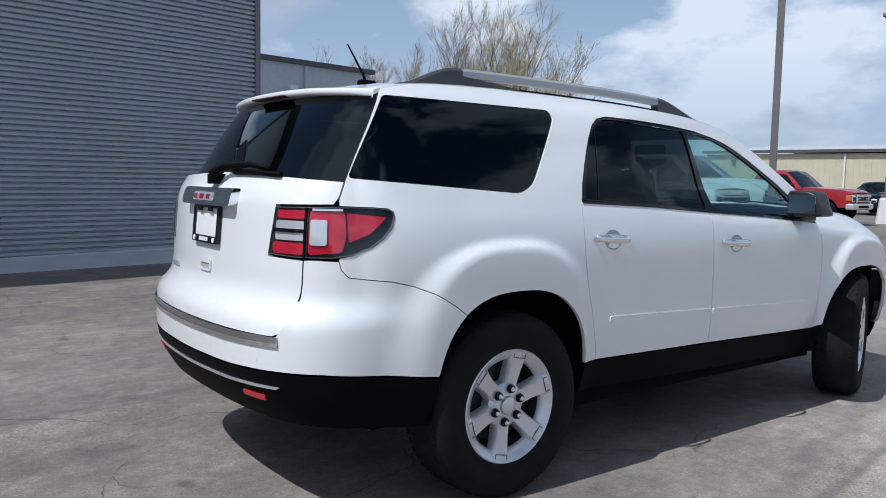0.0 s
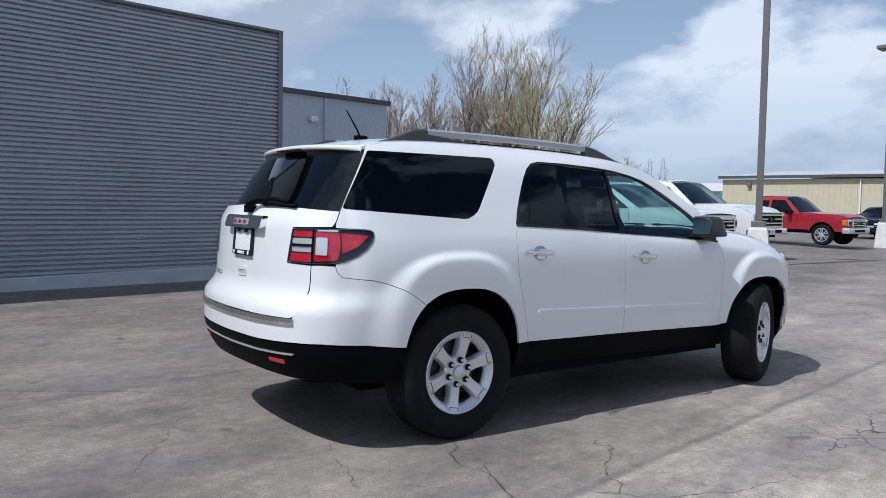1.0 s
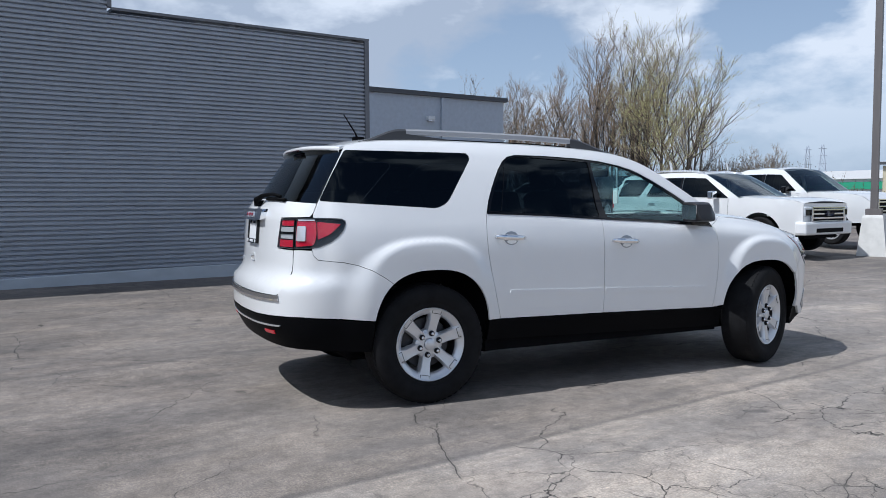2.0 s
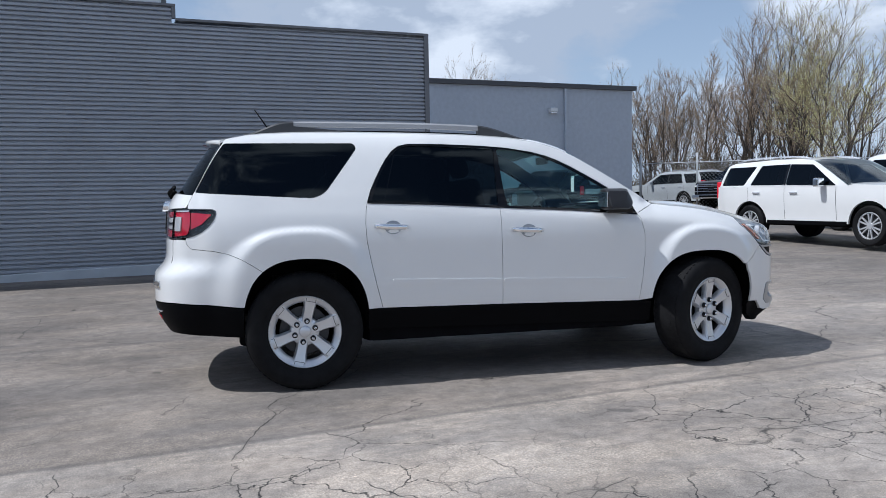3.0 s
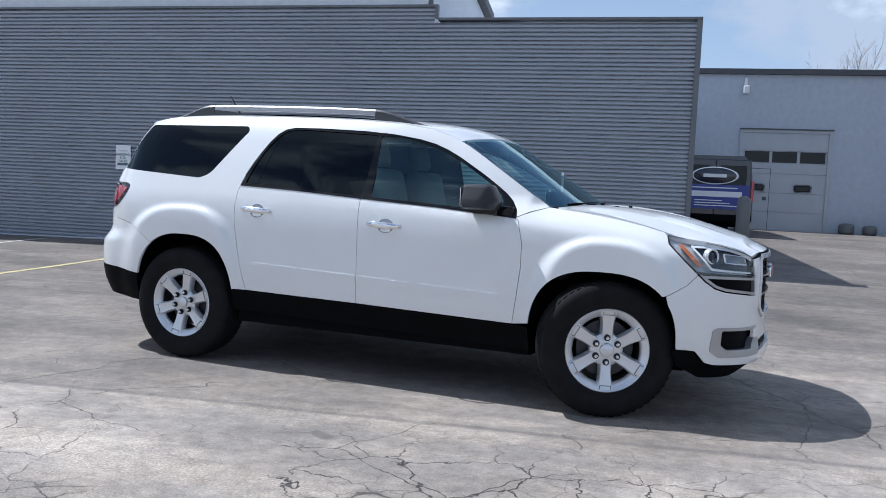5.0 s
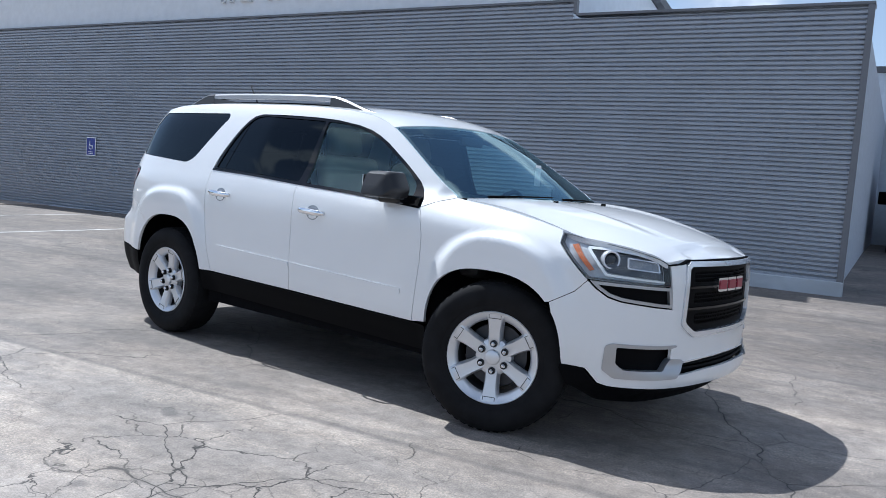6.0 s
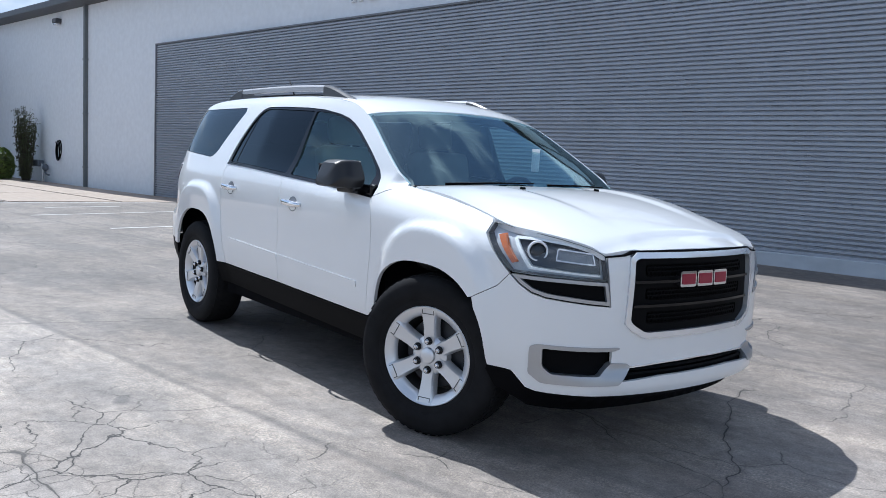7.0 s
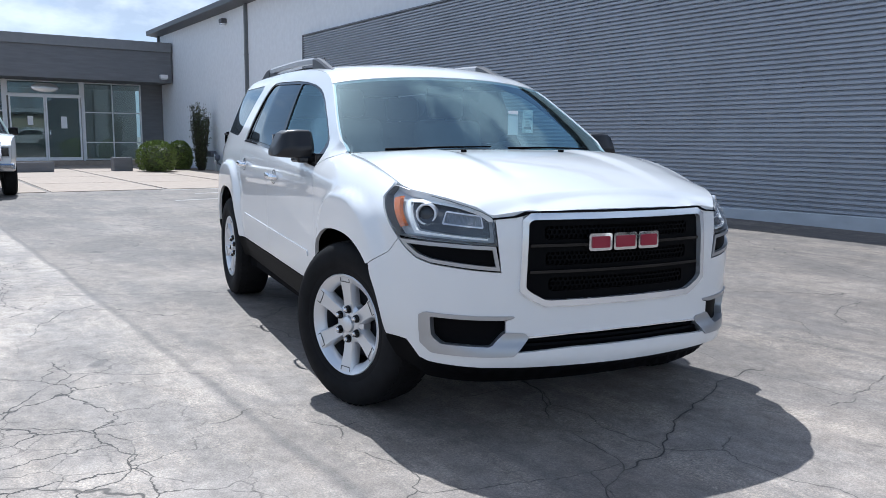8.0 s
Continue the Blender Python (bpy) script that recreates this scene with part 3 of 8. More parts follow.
def spread(a, b, fine0, fine1, step, grow=1.35):
    v = [fine0 + i * step for i in range(int((fine1 - fine0) / step) + 1)]
    s = step
    while v[-1] < b:
        s *= grow
        v.append(v[-1] + s)
    s = step
    while v[0] > a:
        s *= grow
        v.insert(0, v[0] - s)
    return v


def build_ground():
    xs, ys = spread(-2500, 2500, -42, 10, 0.8), spread(-2500, 2500, -36, 44, 0.8)
    verts = [(x, y, ground_z(x, y)) for x in xs for y in ys]
    n = len(ys)
    faces = [(i * n + j, (i + 1) * n + j, (i + 1) * n + j + 1, i * n + j + 1) for i in range(len(xs) - 1) for j in range(n - 1)]
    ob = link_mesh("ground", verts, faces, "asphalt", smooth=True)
    tagged(ob, "worn grey asphalt parking lot with cracks", "ground", kind="structure")


build_ground()

WALL_X = -10.26


def corrugated(name, y0, y1, z0, z1, label):
    """Horizontal ribbed metal cladding on the wall, as one bent sheet."""
    pitch = 0.0685
    prof = []
    z = z0
    while z < z1 - 1e-6:
        for dz, dx in ((0.0, -0.008), (0.006, 0.0), (0.036, 0.0), (0.043, -0.010), (0.046, -0.045), (0.062, -0.045)):
            zz = z + dz
            if zz < z1:
                prof.append((WALL_X + dx, zz))
        z += pitch
    prof.append((WALL_X, z1))
    verts, faces = [], []
    for x, zz in prof:
        verts += [(x, y0, zz), (x, y1, zz)]
    for i in range(len(prof) - 1):
        faces.append((2 * i, 2 * i + 1, 2 * i + 3, 2 * i + 2))
    ob = link_mesh(name, verts, faces, "cladding")
    return tagged(ob, label, "wall", kind="structure")


corrugated("wall_cladding_low", 2.24, 6.50, -0.02, 4.10, "dark grey horizontally ribbed metal wall cladding")
corrugated("wall_cladding_high", -14.38, 2.24, -0.16, 4.36, "dark grey horizontally ribbed metal wall cladding")


def slab(name, x0, x1, y0, y1, z0, z1, material, label, category, bevel=0.0, kind="structure"):
    return tagged(part(name, box(x0, x1, y0, y1, z0, z1, bevel), material), label, category, kind=kind)


# trims of the cladding
slab("trim_corner", WALL_X - 0.05, WALL_X + 0.02, 6.50, 6.585, 0.28, 4.14, "cladding_trim", "dark grey metal corner trim of the cladding", "trim")
slab("trim_top_low", WALL_X - 0.30, WALL_X + 0.025, 2.30, 6.585, 4.143, 4.18, "cladding_trim", "dark grey metal cap along the wall top", "trim")
slab("trim_top_high", WALL_X - 0.08, WALL_X + 0.025, -14.44, 2.30, 4.363, 4.40, "cladding_trim", "dark grey metal cap along the wall top", "trim")
slab("trim_step", WALL_X - 0.08, WALL_X + 0.02, 2.243, 2.30, 4.183, 4.36, "cladding_trim", "dark grey metal trim at the step in the wall", "trim")
slab("trim_end", WALL_X - 0.08, WALL_X + 0.02, -14.44, -14.383, -0.2, 4.36, "cladding_trim", "dark grey metal end trim of the cladding", "trim")
# pale footing under the cladding, following the ground
def footing():
    verts, faces = [], []
    ys = [-14.38 + i * (6.585 + 14.38) / 40 for i in range(41)]
    for y in ys:
        top = curve_at([(-14.4, -0.04), (-9.0, 0.03), (-4.5, 0.10), (-2.6, 0.16), (1.5, 0.285), (3.8, 0.32), (6.6, 0.33)], y)
        verts += [(WALL_X + 0.034, y, -0.4), (WALL_X + 0.034, y, top - 0.012), (WALL_X + 0.024, y, top), (WALL_X - 0.2, y, top + 0.01)]
    for i in range(40):
        a = 4 * i
        for k in range(3):
            faces.append((a + k, a + 4 + k, a + 5 + k, a + 1 + k))
    a = 160
    faces.append((a, a + 1, a + 2, a + 3))
    verts += [(WALL_X - 0.2, 6.585, -0.4)]
    faces.append((a, a + 3, a + 4))
    tagged(link_mesh("wall_footing", verts, faces, "footing"), "pale grey concrete footing under the metal cladding", "footing", kind="structure")


footing()
# buildings behind
def sloped(name, x0, x1, y0, y1, z0, back, front, low_back, material, label, category):
    """A block whose top falls from the front (x1) to the back (x0); the underside may fall with it."""
    bm = box(x0, x1, y0, y1, 0.0, 1.0)
    for v in bm.verts:
        if v.co.z > 0.5:
            v.co.z = front if v.co.x > (x0 + x1) / 2 else back
        else:
            v.co.z = z0 if v.co.x > (x0 + x1) / 2 else low_back
    return tagged(part(name, bm, material), label, category, kind="structure")


sloped("wall_showroom", -15.7, -10.36, -31.4, 2.16, -0.6, 5.32, 6.05, -0.6, "block_white", "white painted block building with a low sloping roof", "wall")
sloped("trim_showroom_eave", -15.9, -9.84, -31.5, 2.32, 6.053, 5.50, 6.25, 5.32, "fascia", "dark metal roof edge of the white building", "trim")
slab("wall_low_wing", -25.4, -10.36, 2.23, 6.48, -0.3, 4.10, "block_grey", "grey painted block wing behind the metal cladding", "wall")
slab("wall_workshop", -40.0, -25.5, 1.0, 21.8, -0.3, 5.62, "block_grey", "grey-blue painted block workshop building", "wall")
slab("trim_workshop_eave", -40.1, -25.36, 0.9, 21.95, 5.623, 5.80, "fascia", "dark metal roof edge of the workshop", "trim")


# ---- workshop, showroom and entrance details ----
def workshop_door():
    root = empty("door_garage", pose(-25.5, 10.78, 0.44), "pale grey sectional garage door with a row of windows", "garage door", kind="structure")
    w, h = 1.33, 3.26
    # added dark strip over the frame stands in for the lintel's shade
    part("door_head", box(-0.01, 0.10, -w - 0.14, w + 0.14, h + 0.1, h + 0.14), "fascia", root, "dark strip standing in for the lintel's shade")
    part("door_frame", bm_box(bm_box(box(-0.02, 0.06, -w - 0.12, -w, 0, h + 0.1), -0.02, 0.06, w, w + 0.12, 0, h + 0.1), -0.02, 0.06, -w, w, h, h + 0.1), "door_grey", root, "grey metal frame")
    zs = [0.0, 0.62, 1.26, 1.90, 2.26, 2.66, h]
    for i in range(6):
        if i == 4:
            for k in range(3):
                y0 = -w + 0.02 + k * (2 * w - 0.04) / 3
                part("window_pane", box(0.0, 0.02, y0 + 0.05, y0 + (2 * w - 0.04) / 3 - 0.05, zs[i] + 0.02, zs[i + 1] - 0.02), "gloss_black", root, "dark window pane")
            part("door_panel", box(-0.02, 0.005, -w, w, zs[i] + 0.004, zs[i + 1] - 0.004), "door_grey", root)
        else:
            part("door_panel", box(-0.01, 0.03, -w, w, zs[i] + 0.004, zs[i + 1] - 0.004, 0.006), "door_grey", root)
    for y in (-0.85, 0.62):
        p = box(0.0, 0.045, y - 0.28, y + 0.28, 1.30, 1.56, 0.06)
        part("small_window", p, "gloss_black", root, "dark rounded window")
    part("pass_door_line", bm_box(bm_box(box(0.03, 0.036, -0.42, -0.405, 0, 2.05), 0.03, 0.036, -w + 0.02, -0.405, 2.05, 2.065), 0.03, 0.036, -0.62, -0.5, 1.0, 1.12), "fascia", root, "thin dark gap of the pass door")


workshop_door()


def wall_lamp(name, m, label, material="white_metal"):
    root = empty(name, m, label, "wall lamp")
    part("housing", box(0.0, 0.22, -0.17, 0.17, -0.05, 0.12, 0.03), material, root)
    part("lens", box(0.03, 0.20, -0.14, 0.14, -0.11, -0.05, 0.02), "clear_refl", root, "clear lens")


wall_lamp("wall_lamp", pose(-25.5, 17.88, 4.68), "white wall lamp on the workshop wall")
wall_lamp("wall_lamp", pose(-10.36, -21.7, 5.62), "dark wall lamp under the eave", "fascia")
wc = empty("security_camera", pose(-25.5, 9.40, 5.2), "white security camera on the workshop wall", "camera box")
part("mount", box(0, 0.06, -0.05, 0.05, -0.05, 0.30, 0.01), "white_metal", wc)
part("camera_body", box(0.06, 0.30, -0.09, 0.09, -0.25, 0.02, 0.03), "white_metal", wc)


def downspout(x, y, z1, material, label, r=0.06):
    z0 = ground_z(x, y)
    root = empty("downspout", pose(x, y, 0), label, "downpipe", kind="structure")
    part("pipe", box(0.0, 2 * r, -r, r, z0, z1, 0.012), material, root)
    for z in (0.6, 2.4, 4.2):
        if z < z1:
            part("pipe_strap", box(-0.003, 2 * r + 0.008, -r - 0.03, r + 0.03, z, z + 0.04), material, root)


downspout(-25.5, 18.5, 5.6, "block_grey", "grey painted downpipe on the workshop wall")
downspout(-10.36, -19.4, 6.0, "downpipe", "grey-green metal downpipe on the white wall")
downspout(-10.36, -31.1, 6.0, "downpipe", "grey-green metal downpipe at the corner")
# end wall of the showroom over the low wing: a flashing strip
slab("trim_showroom_corner", -10.40, -10.345, 2.10, 2.175, 4.42, 6.05, "downpipe", "grey metal corner strip of the white building", "trim")


def coil_hose():
    root = empty("garden_hose", pose(-10.36, -21.7, 1.12), "dark coiled garden hose hung on the wall", "hose")
    pts = []
    for i in range(150):
        a = i * 0.25
        r = 0.20 + 0.05 * math.sin(i * 0.37)
        pts.append((0.05 + 0.05 * math.sin(i * 0.11), r * 0.85 * math.cos(a), r * 1.5 * math.sin(a)))
    v, f = tube(pts, 0.014, 5)
    link_mesh("coil", v, f, "black_plastic", root, True)
    part("hook", box(0, 0.16, -0.04, 0.04, 0.26, 0.32, 0.01), "galv", root, "metal hose hook")


coil_hose()
gm = empty("gas_meter", pose(-10.36, -22.85, 0.0), "dark blue-grey gas meter with pipes beside the wall", "meter")
part("meter_box", box(0.06, 0.30, -0.78, -0.12, 0.50, 0.74, 0.05), "meter_grey", gm, "blue-grey meter body")
bm = lathe([(0.0, -0.09), (0.09, -0.08), (0.13, -0.02), (0.13, 0.02), (0.09, 0.08), (0.0, 0.09)], 16, "x")
bm.transform(Matrix.Translation((0.18, 0.28, 0.48)))
part("regulator", bm, "meter_grey", gm, "round regulator", True)
for pts, r, tone in (([(0.18, 0.02, -0.05), (0.18, 0.02, 0.62)], 0.045, "white_metal"), ([(0.18, -0.12, 0.62), (0.18, 0.10, 0.60), (0.18, 0.28, 0.48), (0.18, 0.30, 0.25), (0.18, 0.62, 0.22)], 0.03, "meter_grey")):
    v_, f_ = tube(pts, r, 8)
    link_mesh("pipe", v_, f_, tone, gm, True, "pale riser pipe" if tone == "white_metal" else "dark connecting pipe")

# letter bottoms high on the white wall
for i, yy in enumerate((-5.55, -5.02, -4.27, -3.49, -2.95)):
    lt = tagged(new("wall_letter"), "white raised sign letter with a grey-blue face", "sign letter", "sign letters on the white wall")
    lt.matrix_world = pose(-10.36, yy, 4.72)
    if i % 2:
        part("stroke", box(0.0, 0.07, -0.16, 0.16, 0.0, 0.55, 0.006), "white_metal", lt)
        part("letter_face", box(0.07, 0.074, -0.135, 0.135, 0.025, 0.53), "letter_grey", lt, "grey-blue letter face")
    else:
        for a in (-0.17, 0.07):
            part("stroke", box(0.0, 0.07, a, a + 0.10, 0.0, 0.55, 0.006), "white_metal", lt)
            part("letter_face", box(0.07, 0.074, a + 0.02, a + 0.08, 0.025, 0.53), "letter_grey", lt, "grey-blue letter face")


def wall_sign(y, z0, z1, w, kind):
    blue = kind == "blue"
    root = empty("parking_sign", pose(WALL_X + 0.012, y, 0), "blue accessible parking sign on the cladding" if blue else "white parking sign with dark lettering on the cladding", "sign", "parking signs")
    part("sign_plate", box(0, 0.012, -w / 2, w / 2, z0, z1, 0.004), "sign_white", root)
    h = z1 - z0
    if blue:
        part("blue_field", box(0.012, 0.015, -w / 2 + 0.02, w / 2 - 0.02, z0 + 0.02, z1 - 0.02), "sign_blue", root, "blue field")
        v_, f_ = tube([(0.017, 0.065 * math.cos(a * 0.35 + 2.2), z0 + h * 0.50 + 0.065 * math.sin(a * 0.35 + 2.2)) for a in range(14)], 0.008, 5)
        link_mesh("wheelchair_ring", v_, f_, "sign_white", root, True, "white wheelchair symbol")
        v_, f_ = tube([(0.017, -0.035, z0 + h * 0.80), (0.017, -0.03, z0 + h * 0.56), (0.017, 0.04, z0 + h * 0.54), (0.017, 0.07, z0 + h * 0.40)], 0.011, 5)
        link_mesh("wheelchair_figure", v_, f_, "sign_white", root, True, "white wheelchair symbol")
        for k in range(2):
            part("text_bar", box(0.015, 0.017, -0.08, 0.08, z0 + 0.05 + 0.035 * k, z0 + 0.065 + 0.035 * k), "sign_white", root)
    else:
        part("small_line", box(0.012, 0.014, -0.09, 0.09, z1 - 0.115, z1 - 0.09), "sign_faint", root, "faint printed line")
        for k, word in enumerate(("PARKING", "FOR", "SALES")):
            cu = bpy.data.curves.new("sign_text", "FONT")
            cu.body, cu.size, cu.align_x = word, 0.068, "CENTER"
            cu.extrude = 0.001
            ob = new("sign_text", cu)
            dep = bpy.context.evaluated_depsgraph_get()
            me = bpy.data.meshes.new_from_object(ob.evaluated_get(dep))
            bpy.data.objects.remove(ob)
            me.materials.clear()
            me.materials.append(M["sign_ink"])
            add_child_text(me, root, pose(0.0145, 0, z1 - 0.195 - 0.062 * k, 90, 0, 90))
        part("text_bar", box(0.012, 0.0145, -0.115, 0.115, z1 - 0.375, z1 - 0.330), "sign_ink", root, "dark line of lettering")


def add_child_text(me, root, m):
    ob = new("sign_text", me)
    ob.parent = root
    ob.matrix_local = m
    return ob


wall_sign(-3.62, 1.41, 1.86, 0.31, "white")
wall_sign(-6.96, 1.36, 1.80, 0.31, "white")
wall_sign(-9.70, 1.30, 1.74, 0.34, "blue")


def bollard(x, y):
    z = ground_z(x, y)
    root = empty("bollard", pose(x, y, z), "dark grey steel bollard with a domed top", "bollard")
    bm = lathe([(0.0, -0.1), (0.105, -0.1), (0.105, 1.18), (0.09, 1.235), (0.05, 1.27), (0.0, 1.28)], 24, "z")
    part("post", bm, "downpipe", root, "", True)


bollard(-10.2, 7.38)
for i, (yy, hh, rr) in enumerate(((12.75, 0.34, 0.24), (13.45, 0.30, 0.22))):
    bb = empty("barrel", pose(-25.1, yy, ground_z(-25.1, yy)), "low dark grey waste barrel by the workshop wall", "barrel", "barrels by the workshop wall")
    part("drum", lathe([(0.0, 0.0), (rr * 0.9, 0.0), (rr, 0.1), (rr, hh * 0.8), (rr * 0.8, hh), (0, hh + 0.03)], 20, "z"), "downpipe", bb, "", True)

# ---- entrance at the end of the lot ----
EY = -31.0
slab("wall_entrance_canopy", -10.30, 14.0, -36.0, -29.0, 3.72, 5.08, "dark_brick", "dark grey brick fascia over the entrance", "canopy")
slab("trim_canopy_cap", -10.30, 14.1, -36.0, -28.92, 5.083, 5.50, "canopy_cap", "dark metal coping along the canopy", "trim")
slab("wall_entrance_back", -10.30, 14.0, -38.0, -36.1, 0.0, 3.7, "interior_light", "pale wall inside the entrance", "wall")
slab("wall_entrance_panel", -10.34, -9.35, EY - 0.3, EY, 0.0, 3.715, "dark_brick", "dark grey panel beside the shop window", "wall")
slab("floor_entrance", -10.30, 14.0, -36.0, EY + 0.5, -0.2, 0.16, "concrete", "pale concrete floor at the entrance", "floor")
slab("ceiling_entrance", -10.30, 14.0, -36.0, EY - 0.05, 3.66, 3.715, "interior_light", "pale ceiling inside the entrance", "ceiling")


def shop_window(name, x0, x1, z0, z1, vx, hz, label, frame="alu", door=False):
    root = empty(name, pose(0, EY, 0), label, "door" if door else "window", kind="structure")
    t = 0.045
    bars = [(x0, x0 + t * 1.4, z0, z1), (x1 - t * 1.4, x1, z0, z1), (x0 + t * 1.4, x1 - t * 1.4, z0, z0 + t * (3.2 if door else 1.2)), (x0 + t * 1.4, x1 - t * 1.4, z1 - t, z1)]
    for a in vx:
        bars.append((a - t / 2, a + t / 2, z0 + t * (3.2 if door else 1.2), z1 - t))
    for b in hz:
        edges = sorted([x0 + t * 1.4, x1 - t * 1.4] + [q for a in vx for q in (a - t / 2, a + t / 2)])
        for e0, e1 in zip(edges[::2], edges[1::2]):
            bars.append((e0, e1, b - t / 2, b + t / 2))
    for a, b, c, d in bars:
        part("frame_bar", box(a, b, -0.06, 0.06, c, d), frame, root, "pale metal frame bar")
    xs = sorted([x0 + t] + list(vx) + [x1 - t])
    zz = sorted([z0 + t] + list(hz) + [z1 - t])
    for i in range(len(xs) - 1):
        for j in range(len(zz) - 1):
            p = part("pane", box(xs[i], xs[i + 1], -0.008, 0.008, zz[j], zz[j + 1]), "glass_shop", root, "reflecting glass pane")
            p.visible_shadow = False
    return root


shop_window("window_entrance", -9.35, -6.80, 0.20, 3.70, (-8.06,), (2.36, 1.0), "storefront window with pale metal bars")
shop_window("window_transom", -6.72, -3.72, 3.08, 3.70, (), (), "dark transom window over the doors")
dl = shop_window("door_entrance_1", -5.23, -3.80, 0.18, 3.02, (), (), "glazed entrance door in a white frame", "sign_white", True)
dr_ = shop_window("door_entrance_2", -6.68, -5.25, 0.18, 3.02, (), (), "glazed entrance door in a white frame", "sign_white", True)
for rt, hx in ((dl, -5.10), (dr_, -5.38)):
    v_, f_ = tube([(hx, 0.10, 1.15), (hx, 0.10, 1.55)], 0.018, 6)
    link_mesh("door_handle", v_, f_, "satin", rt, True, "metal pull handle")
part("door_notice", box(-4.72, -4.50, 0.012, 0.016, 1.75, 2.15), "sign_white", dl, "white paper notice")
part("door_notice", box(-6.10, -5.85, 0.012, 0.016, 1.62, 2.15), "sign_white", dr_, "white paper notice")
shop_window("window_entrance_2", -3.60, 1.0, 0.20, 3.70, (-2.1, -0.6), (2.36,), "storefront window with pale metal bars")
shop_window("window_entrance_3", 1.1, 14.0, 0.20, 3.70, (4.0, 7.0, 10.0), (2.36,), "storefront window with pale metal bars")
slab("trim_mullion", -6.80, -6.72, EY - 0.06, EY + 0.06, 0.16, 3.715, "alu", "pale metal post between door and window", "trim")
slab("trim_mullion_2", -3.72, -3.60, EY - 0.06, EY + 0.06, 0.16, 3.715, "alu", "pale metal post beside the doors", "trim")
slab("trim_door_head", -6.72, -3.72, EY - 0.06, EY + 0.06, 3.02, 3.08, "sign_white", "white frame over the doors", "trim")
wall_lamp("wall_lamp", pose(-9.9, -29.0, 3.95, 0, 0, 90), "small pale lamp on the canopy fascia")
# plain oval sign over the doors
bm = lathe([(0.0, 0.0), (0.28, 0.0), (0.30, 0.01), (0.30, 0.03), (0.27, 0.045), (0.0, 0.05)], 32)
bm.transform(Matrix.Translation((-5.25, EY + 0.07, 3.40)) @ Matrix.Diagonal((1.9, 1, 0.7, 1)))
tagged(part("oval_sign", bm, "satin", None, "", True), "pale metal oval sign over the doors", "sign")

# concrete walk and planter kerb before the entrance, panel by panel
def walk_panels():
    root = empty("pavement_walk", pose(0, 0, 0), "pale tan concrete walk panels before the entrance", "pavement", kind="structure")
    xs = [-10.3, -7.75, -5.15, -2.55, 0.05, 2.65, 5.25]
    ys = [-30.4, -26.4, -22.4, -18.6, -14.8, -11.2]
    for i in range(len(xs) - 1):
        for j in range(len(ys) - 1):
            a, b, c, d = xs[i] + 0.06, xs[i + 1] - 0.06, ys[j] + 0.03, ys[j + 1] - 0.03
            h = lambda x, y: ground_z(x, y) + 0.012
            vs = [(a, c, h(a, c)), (b, c, h(b, c)), (b, d, h(b, d)), (a, d, h(a, d))]
            low = [(x, y, z - 0.3) for x, y, z in vs]
            link_mesh("panel", vs + low, [(0, 1, 2, 3), (0, 4, 5, 1), (1, 5, 6, 2), (2, 6, 7, 3), (3, 7, 4, 0)], "concrete", root)


walk_panels()
slab("planter_edge", -4.25, 0.6, -22.9, -22.4, -0.2, 0.36, "dark_brick", "low dark brick planter wall by the walk", "planter wall", kind="")
slab("planter_block", -7.0, -6.35, -23.4, -22.8, -0.2, 0.50, "dark_brick", "dark brick planter block beside the bush", "planter block", kind="")


# parking lines
def parking_line(name, x0, x1, y, material, label, w=0.10, dy=0.0):
    verts, faces = [], []
    k = 16
    for i in range(k + 1):
        x = x0 + (x1 - x0) * i / k
        yy = y + dy * i / k
        for q in (-w / 2, w / 2):
            verts.append((x, yy + q, ground_z(x, yy + q) + 0.004))
    for i in range(k):
        faces.append((2 * i, 2 * i + 1, 2 * i + 3, 2 * i + 2))
    tagged(link_mesh(name, verts, faces, material), label, "road marking", kind="structure")


parking_line("line_stall_1", -9.9, -5.2, -1.95, "line_yellow", "worn yellowish parking stall line")
parking_line("line_stall_2", -9.9, -4.6, -4.95, "line_white", "worn white parking stall line", dy=0.2)
parking_line("line_stall_3", -9.9, -4.35, -8.27, "line_white", "worn white parking stall line", dy=0.75)
parking_line("line_stall_4", -8.6, -4.9, -10.9, "line_white", "worn white parking stall line", dy=-0.1)
parking_line("line_edge", -7.0, -5.3, -9.65, "line_white", "worn white parking line", dy=0.25)

# ---- the white SUV ----
CAR_YAW = 80.84
CAR = pose(-2.993, 2.620, 0, 0, 0, CAR_YAW)
suv = empty("suv", CAR, "white mid-size SUV with black lower trim parked on asphalt", "car")

# plan outline at the widest height: rear centre, round the right side, to the front centre
PLAN = [(-1.03, 0.0), (-1.025, -0.2), (-1.01, -0.4), (-0.975, -0.6), (-0.92, -0.74), (-0.83, -0.85), (-0.70, -0.915), (-0.50, -0.945), (-0.2, -0.958), (0.3, -0.962),
        (1.0, -0.965), (1.8, -0.965), (2.5, -0.962), (2.9, -0.957), (3.15, -0.945), (3.34, -0.918), (3.50, -0.868), (3.63, -0.785), (3.73, -0.66), (3.79, -0.50), (3.825, -0.33), (3.845, -0.16), (3.85, 0.0)]


